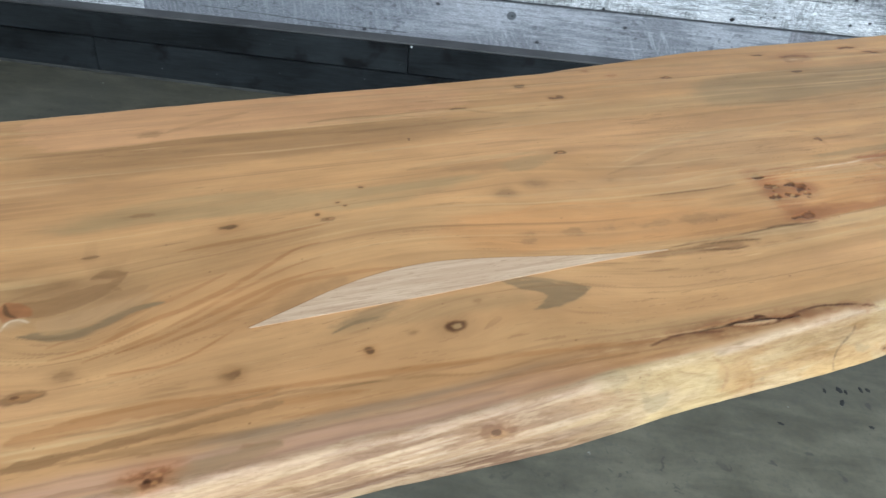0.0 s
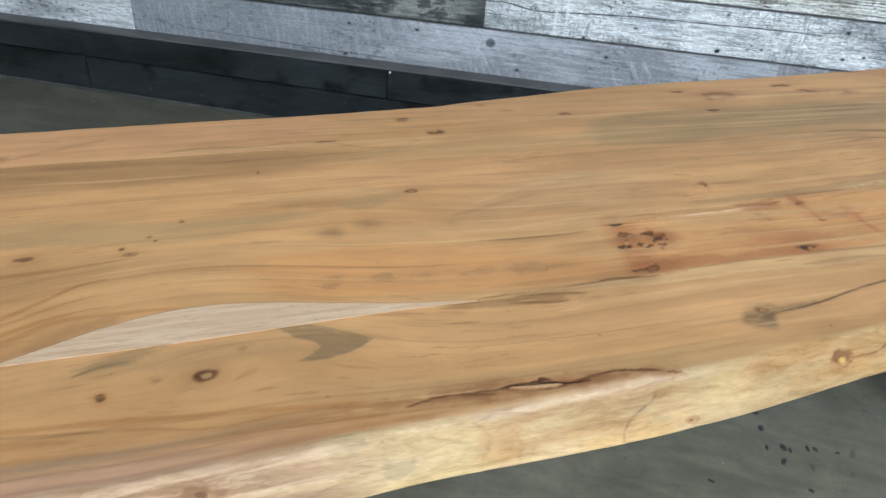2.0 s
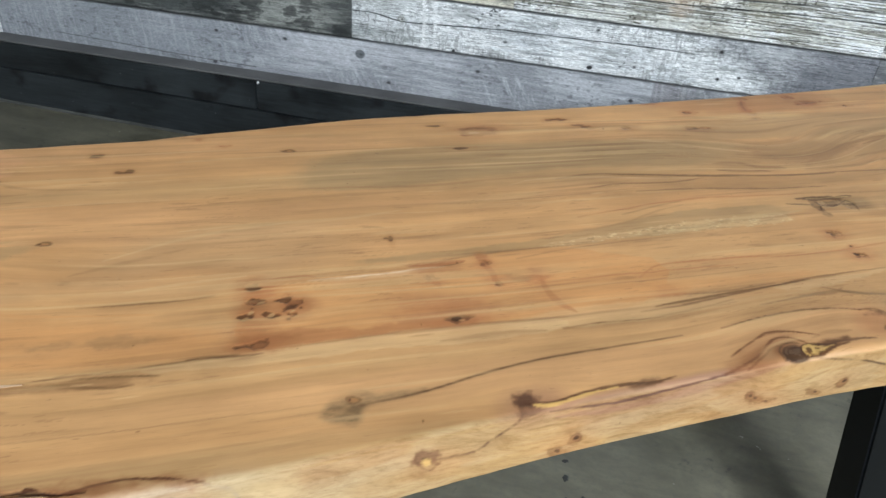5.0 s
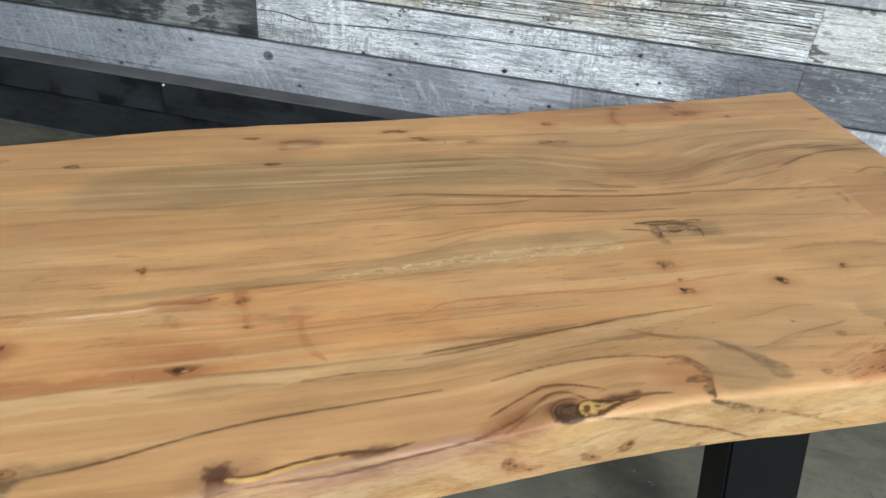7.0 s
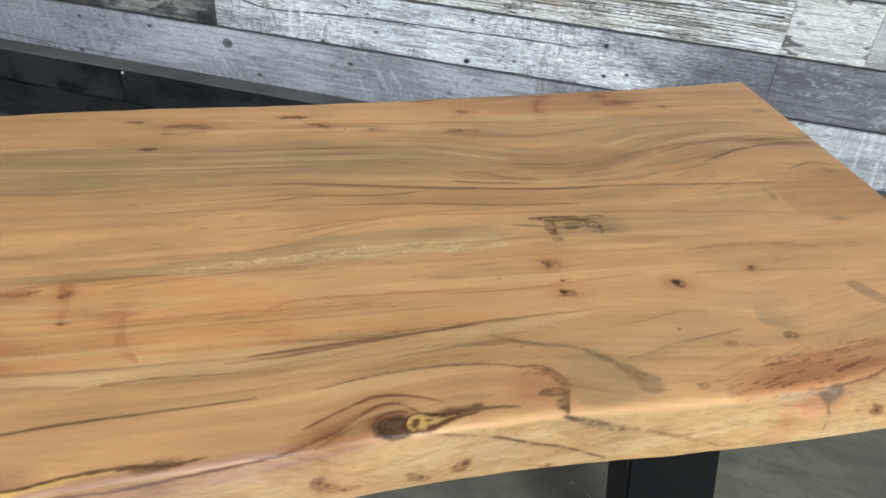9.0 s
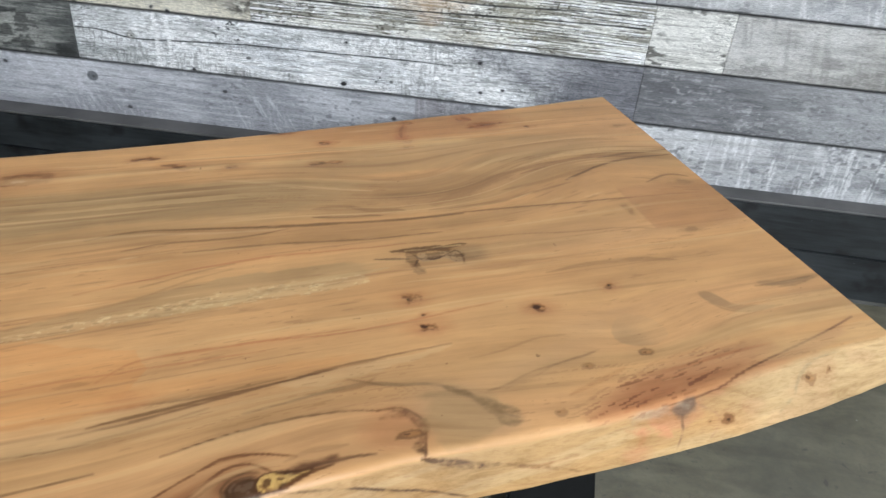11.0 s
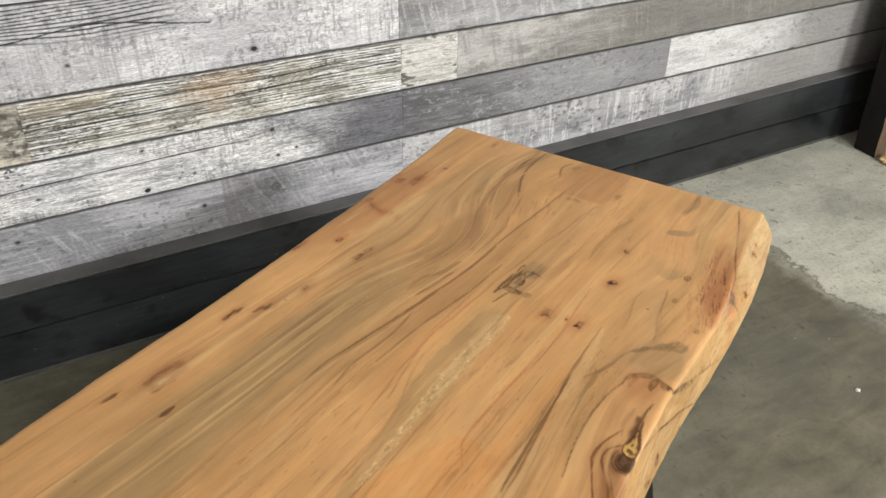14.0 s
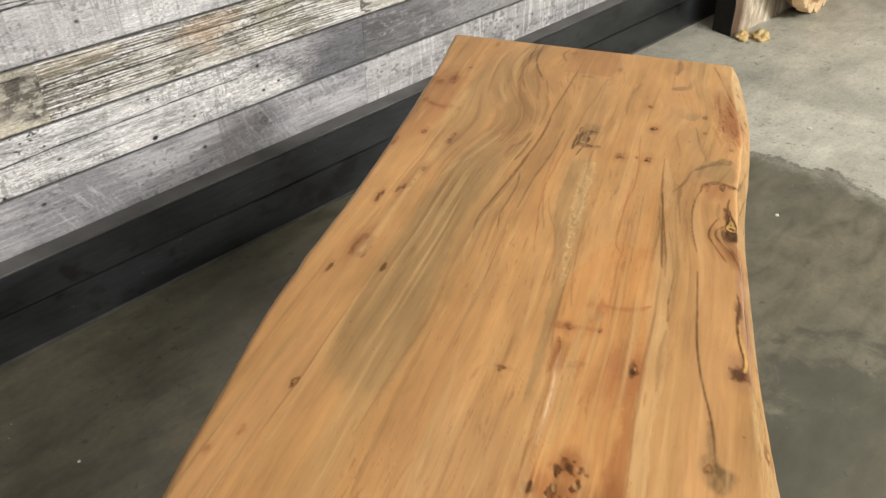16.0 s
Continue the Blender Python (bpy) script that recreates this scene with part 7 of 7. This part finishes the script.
def beige_lichen(b):
    b.base((0.22, 0.205, 0.175), (0.50, 0.475, 0.41), 0.4, 0.62)
    b.flakes((0.13, 0.12, 0.10), 0.7, 30, 50, 0.52)
    b.pepper((0.66, 0.64, 0.57), 0.6, 45, 0.6)
    low = 1 - step(0.12, 0.28, b.h + 0.4 * (b.n(9, 12, 12) - 0.5))
    b.paint(low, (0.70, 0.66, 0.55), 0.75)
    high = step(0.8, 0.95, b.h + 0.25 * (b.n(9, 12, 14) - 0.5))
    b.paint(high, (0.62, 0.58, 0.49), 0.6)
    b.paint(b.spot(0.208, 0.653, 0.06, 0.012, 0.7, -4, 1.5), (0.05, 0.047, 0.045), 0.85)
    b.crack(((-0.25, 0.745), (0.055, 0.746), (0.411, 0.751), (0.615, 0.754)), 0.0014, 0.7)
    for x, z in ((0.421, 0.62), (0.376, 0.628), (0.157, 0.62), (0.004, 0.628)):
        b.nail(x, z, 0.005, 0.8)


def ivory(b):
    b.base((0.66, 0.65, 0.60), (0.88, 0.87, 0.825), 0.3, 0.52)
    wave = b.w + 0.016 * (b.n(1.6, 5, 20, 3) - 0.5)
    phase = wave * 120 + 1.8 * b.n(2.0, 30, 21, 3)
    ridge = np.abs(phase - np.round(phase))
    broken = step(0.30, 0.46, b.n(4, 60, 22, 3))
    b.paint((1 - step(0.08, 0.16, ridge)) * broken, (0.07, 0.063, 0.05), 0.95)
    b.sink += 0.0005 * (1 - step(0.06, 0.15, ridge)) * broken
    b.fibres((0.22, 0.205, 0.165), 0.75, 260, 0.53, 9)
    b.flakes((0.30, 0.285, 0.235), 0.38, 22, 110, 0.55, 0.52)
    b.pepper((0.10, 0.09, 0.07), 0.6, 110, 0.66, 0.5)
    b.paint(b.spot(1.154, 0.736, 0.10, 0.035, 0.9, 8, 2.5) * (0.4 + 0.9 * b.n(12, 90, 23, 3)), (0.50, 0.36, 0.23), 0.55)
    b.paint(b.spot(1.144, 0.688, 0.03, 0.03, 0.8, 0, 2.0), (0.45, 0.33, 0.22), 0.4)
    b.paint(b.spot(1.378, 0.718, 0.06, 0.05, 0.8, 0, 2.5), (0.36, 0.34, 0.27), 0.5)
    b.paint(b.spot(0.767, 0.756, 0.12, 0.02, 0.8, 3, 2.0), (0.42, 0.36, 0.26), 0.4)
    b.paint(b.spot(1.276, 0.638, 0.10, 0.015, 0.8, 0, 2.0), (0.44, 0.41, 0.34), 0.4)
    b.crack(((0.625, 0.71), (0.727, 0.718), (0.889, 0.732), (1.072, 0.735), (1.294, 0.73), (1.479, 0.74), (1.703, 0.745)), 0.002, 0.75)
    b.crack(((0.747, 0.692), (0.892, 0.694), (1.067, 0.695), (1.294, 0.703), (1.479, 0.71), (1.708, 0.715)), 0.002, 0.85)
    b.crack(((0.625, 0.688), (0.666, 0.699), (0.706, 0.702)), 0.0016, 0.7)
    b.ring(0.731, 0.696, 0.009, (0.20, 0.19, 0.16))
    b.ring(1.428, 0.658, 0.008, (0.28, 0.26, 0.22))
    for k in range(4):
        b.crack(((0.68 + 0.006 * k, 0.69 - 0.006 * k), (0.685 + 0.004 * k, 0.66)), 0.0012, 0.5)


def pale_worn(b):
    b.base((0.58, 0.585, 0.605), (0.78, 0.785, 0.80), 0.36, 0.6)
    b.flakes((0.40, 0.405, 0.41), 0.15, 90, 150, 0.56, 0.52)
    b.wear = 0.4
    b.marks((0.36, 0.365, 0.375), 0.45, 0.02, 200, 0.56)
    b.marks((0.84, 0.845, 0.85), 0.4, 0.03, 120, 0.56, 0.5)
    b.paint(step(0.52, 0.66, b.n(2.2, 8, 31, 4)), (0.47, 0.475, 0.485), 0.3)
    b.scratches((0.27, 0.27, 0.275), 0.55)
    b.pepper((0.15, 0.15, 0.155), 0.4, 130, 0.64)
    grain = step(0.885, 0.925, b.w + 0.03 * (b.n(3, 6, 15, 3) - 0.5)) * (1 - step(1.0, 1.12, b.u))
    wave = b.w * 120 + 9 * b.n(2.2, 9, 16, 2)
    ridge = np.abs(wave - np.round(wave))
    b.paint((1 - step(0.10, 0.24, ridge)) * grain, (0.10, 0.105, 0.11), 0.85)
    b.crack(((0.259, 0.91), (0.56, 0.914), (0.645, 0.919), (0.686, 0.923)), 0.0018)
    b.crack(((0.666, 0.92), (0.747, 0.93), (0.823, 0.94), (0.918, 0.939), (1.072, 0.918), (1.154, 0.909)), 0.0018)
    b.nail(1.266, 0.821, 0.007)
    b.nail(0.791, 0.85, 0.004, 0.6)
    b.nail(0.421, 0.807, 0.004, 0.6)


def slate_fleck(b):
    b.wear, b.force = 0.35, 0.9
    b.base((0.10, 0.102, 0.11), (0.205, 0.207, 0.217), 0.38, 0.62)
    b.pepper((0.46, 0.465, 0.47), 0.55, 75, 0.66, 0.52)
    b.paint(step(0.48, 0.66, b.n(2.0, 7, 31, 4)) * step(1.95, 2.2, b.u), (0.50, 0.505, 0.51), 0.6)
    b.paint(step(0.52, 0.66, b.n(3.0, 16, 32, 4)) * step(2.0, 2.3, b.u), (0.20, 0.20, 0.205), 0.5)
    b.fibres((0.44, 0.44, 0.46), 0.4, 110, 0.62, 12)
    b.fade(2.0, 2.3, (0.43, 0.435, 0.445), 0.6)
    b.fade(2.5, 2.9, (0.26, 0.26, 0.275), 0.8)
    b.pepper((0.10, 0.10, 0.11), 0.5, 60)
    b.paint(b.spot(2.217, 0.544, 0.03, 0.02, 0.8, 0, 1.5), (0.19, 0.19, 0.20), 0.7)
    b.ring(2.214, 0.548, 0.014, (0.2, 0.2, 0.21))


def white_end(b):
    b.wear, b.force = 0.35, 0.9
    b.base((0.50, 0.505, 0.515), (0.78, 0.785, 0.79), 0.34, 0.56)
    b.fade(3.1, 3.6, (0.52, 0.52, 0.53), 0.7)
    b.fade(3.45, 3.85, (0.27, 0.262, 0.255), 0.85)
    b.pepper((0.12, 0.12, 0.12), 0.6, 50, 0.68)
    b.flakes((0.34, 0.34, 0.345), 0.4, 22, 60, 0.55)
    b.nail(3.666, 0.454, 0.012)


def pale_stub(b):
    b.base((0.50, 0.49, 0.46), (0.72, 0.71, 0.67), 0.34, 0.56)
    b.pepper((0.16, 0.155, 0.14), 0.8, 45, 0.6)
    b.fibres((0.35, 0.34, 0.31), 0.4, 120)


def taupe(b):
    b.wear, b.force = 0.45, 1.0
    b.base((0.30, 0.292, 0.28), (0.50, 0.49, 0.47), 0.36, 0.6)
    b.flakes((0.22, 0.215, 0.205), 0.6, 24, 90, 0.52)
    b.paint(step(0.5, 0.64, b.n(4, 11, 31, 4)) * (1 - step(2.3, 2.6, b.u)), (0.62, 0.615, 0.60), 0.55)
    b.marks((0.20, 0.192, 0.18), 0.4, 0.25, 60, 0.56, 0.5)
    b.fade(2.2, 2.9, (0.20, 0.19, 0.175), 0.85)
    b.marks((0.46, 0.45, 0.42), 0.3, 0.2, 90, 0.6)


def scraped(b):
    b.wear, b.force = 0.35, 0.95
    b.base((0.26, 0.265, 0.272), (0.46, 0.465, 0.475), 0.38, 0.6)
    b.paint(step(0.5, 0.64, b.n(5, 9, 31, 4)), (0.62, 0.625, 0.635), 0.6)
    b.marks((0.76, 0.765, 0.77), 0.7, 0.05, 85, 0.56, 0.42)
    b.marks((0.22, 0.225, 0.24), 0.5, -0.08, 90, 0.58, 0.5)
    b.pepper((0.10, 0.10, 0.11), 0.7, 55, 0.64)
    b.fade(3.2, 3.5, (0.34, 0.33, 0.32), 0.8)
    b.fibres((0.25, 0.24, 0.23), 0.35, 90, 0.6)
    b.ring(2.293, 0.415, 0.014, (0.30, 0.30, 0.31))
    b.nail(2.583, 0.347, 0.006)
    b.nail(2.68, 0.376, 0.005)


def slate_to_white(b):
    b.wear, b.force = 0.4, 0.9
    b.base((0.24, 0.242, 0.25), (0.40, 0.402, 0.41), 0.38, 0.6)
    b.paint(step(0.5, 0.64, b.n(3, 10, 31, 4)), (0.60, 0.605, 0.615), 0.6)
    b.fade(2.05, 2.45, (0.47, 0.475, 0.49), 0.9)
    b.flakes((0.33, 0.335, 0.35), 0.6, 22, 70, 0.52)
    b.marks((0.80, 0.80, 0.80), 0.5, 0.3, 80, 0.58)
    b.pepper((0.14, 0.14, 0.15), 0.6, 50, 0.64)


def plain_white(b):
    b.base((0.52, 0.53, 0.545), (0.78, 0.79, 0.80), 0.34, 0.56)
    b.pepper((0.15, 0.15, 0.15), 0.6, 60)
    b.fibres((0.4, 0.4, 0.41), 0.4, 130)


ROW_Z = [0.286, 0.453, 0.616, 0.7785, 1.01]
while ROW_Z[-1] < CEIL - 0.2:
    ROW_Z.append(ROW_Z[-1] + 0.166)
KNOWN = {
    0: [(-2.6, plain_white), (-1.167, lilac), (1.724, scraped), (4.7, None)],
    1: [(-1.9, dark_lichen), (0.141, white_flaky), (1.727, slate_fleck), (2.903, white_end), (4.6, None)],
    2: [(-0.6, beige_lichen), (0.655, ivory), (1.724, pale_stub), (1.93, taupe), (4.5, None)],
    3: [(-0.3, pale_worn), (1.718, slate_to_white), (3.3, taupe), (4.4, None)],
}
MIXED = [SAWN, WHITE, PALE, TAUPE, SLATE, SCRAPED, LICHEN, IVORY]


def plank(x0, x1, z0, z1, material, proud):
    bm = box_bm((x0 + 0.0008, WALL - proud, z0 + 0.001), (x1 - 0.0008, WALL + 0.019, z1 - 0.001), 0.0015)
    return part("plank", bm, material, WALLS["wall_north"])


def fine_plank(x0, x1, z0, z1, look_of, proud, seed):
    """A board whose face is a fine sheet, so that cracks and wear have their own shape."""
    pitch = 0.002 if look_of in (ivory, white_flaky) else 0.0026 if look_of in (pale_worn, beige_lichen, lilac) else 0.0038
    x0, x1, z0, z1 = x0 + 0.0002, x1 - 0.0002, z0 + 0.0012, z1 - 0.0012
    nx, nz = max(12, int((x1 - x0) / pitch)), int((z1 - z0) / (0.72 * pitch))
    X, Z = np.meshgrid(np.linspace(x0, x1, nx), np.linspace(z0, z1, nz))
    x, z = X.ravel(), Z.ravel()
    b = Board(x, z, 0 * x - 9, 0 * x + 9)
    b.h, b.seed, b.c = (z - z0) / (z1 - z0), seed, np.zeros((len(x), 3))
    look_of(b)
    mean = b.c.mean(0)
    b.c = np.maximum(mean + b.force * (b.c - mean), 0.25 * b.c)
    edge = np.minimum(z - z0, z1 - z)
    worn = 1 - step(0.0, 0.004, edge - 0.003 * b.n(30, 30, 40, 2))
    b.paint(worn, (0.045, 0.045, 0.045), 0.8)
    y = WALL - proud + b.sink + 0.0015 * worn
    i, j = np.meshgrid(np.arange(nx - 1), np.arange(nz - 1))
    a = (j * nx + i).ravel()
    quads = np.stack([a, a + 1, a + nx + 1, a + nx], 1)
    rim = np.concatenate([np.arange(nx), np.arange(1, nz) * nx + nx - 1, (nz - 1) * nx + np.arange(nx - 2, -1, -1), np.arange(nz - 2, 0, -1) * nx])
    nv = len(x)
    back = nv + np.arange(len(rim))
    skirt = np.stack([rim, back, np.roll(back, -1), np.roll(rim, -1)], 1)
    co = np.concatenate([np.stack([x, y, z], 1), np.stack([x[rim], 0 * rim + WALL + 0.019, z[rim]], 1)])
    quads = np.concatenate([quads, skirt])
    me = bpy.data.meshes.new("plank")
    me.vertices.add(len(co))
    me.vertices.foreach_set("co", co.ravel())
    me.loops.add(quads.size)
    me.loops.foreach_set("vertex_index", quads.ravel())
    me.polygons.add(len(quads))
    me.polygons.foreach_set("loop_start", np.arange(len(quads)) * 4)
    smooth = np.ones(len(quads), bool)
    smooth[-len(skirt):] = False
    me.polygons.foreach_set("use_smooth", smooth)
    me.update(calc_edges=True)
    col = me.attributes.new("board", "FLOAT_COLOR", "POINT")
    c = np.full((len(co), 4), 1.0)
    c[:nv, :3] = np.clip(b.c, 0.01, 0.88)
    c[nv:, :3] = 0.08
    c[:, 3] = b.wear
    col.data.foreach_set("color", c.ravel())
    me.materials.append(BOARD)
    ob = new("plank", me)
    ob.parent = WALLS["wall_north"]


rng = random.Random(4)
seed = 1
for row in range(len(ROW_Z) - 1):
    z0, z1 = ROW_Z[row], ROW_Z[row + 1]
    known = KNOWN.get(row, [])
    cuts = list(known)
    if not cuts:
        cuts = [(X0, rng.choice(MIXED))]
        while cuts[-1][0] < X1 - 1.2:
            cuts.append((cuts[-1][0] + rng.uniform(0.7, 1.8), rng.choice(MIXED)))
        cuts.append((X1, None))
    else:
        cuts[-1] = (cuts[-1][0], rng.choice(MIXED))
        while cuts[-1][0] < X1 - 1.6:
            cuts.append((cuts[-1][0] + rng.uniform(0.9, 1.6), rng.choice(MIXED)))
        cuts.append((X1, None))
        cuts.insert(0, (X0, rng.choice(MIXED)))
    for (a, what), (b, _) in zip(cuts, cuts[1:]):
        if isinstance(what, bpy.types.Material):
            plank(a, b, z0, z1, what, rng.uniform(0.0, 0.0015))
        else:
            fine_plank(a, b, z0, z1, what, rng.uniform(0.0, 0.0012), seed)
            seed += 1
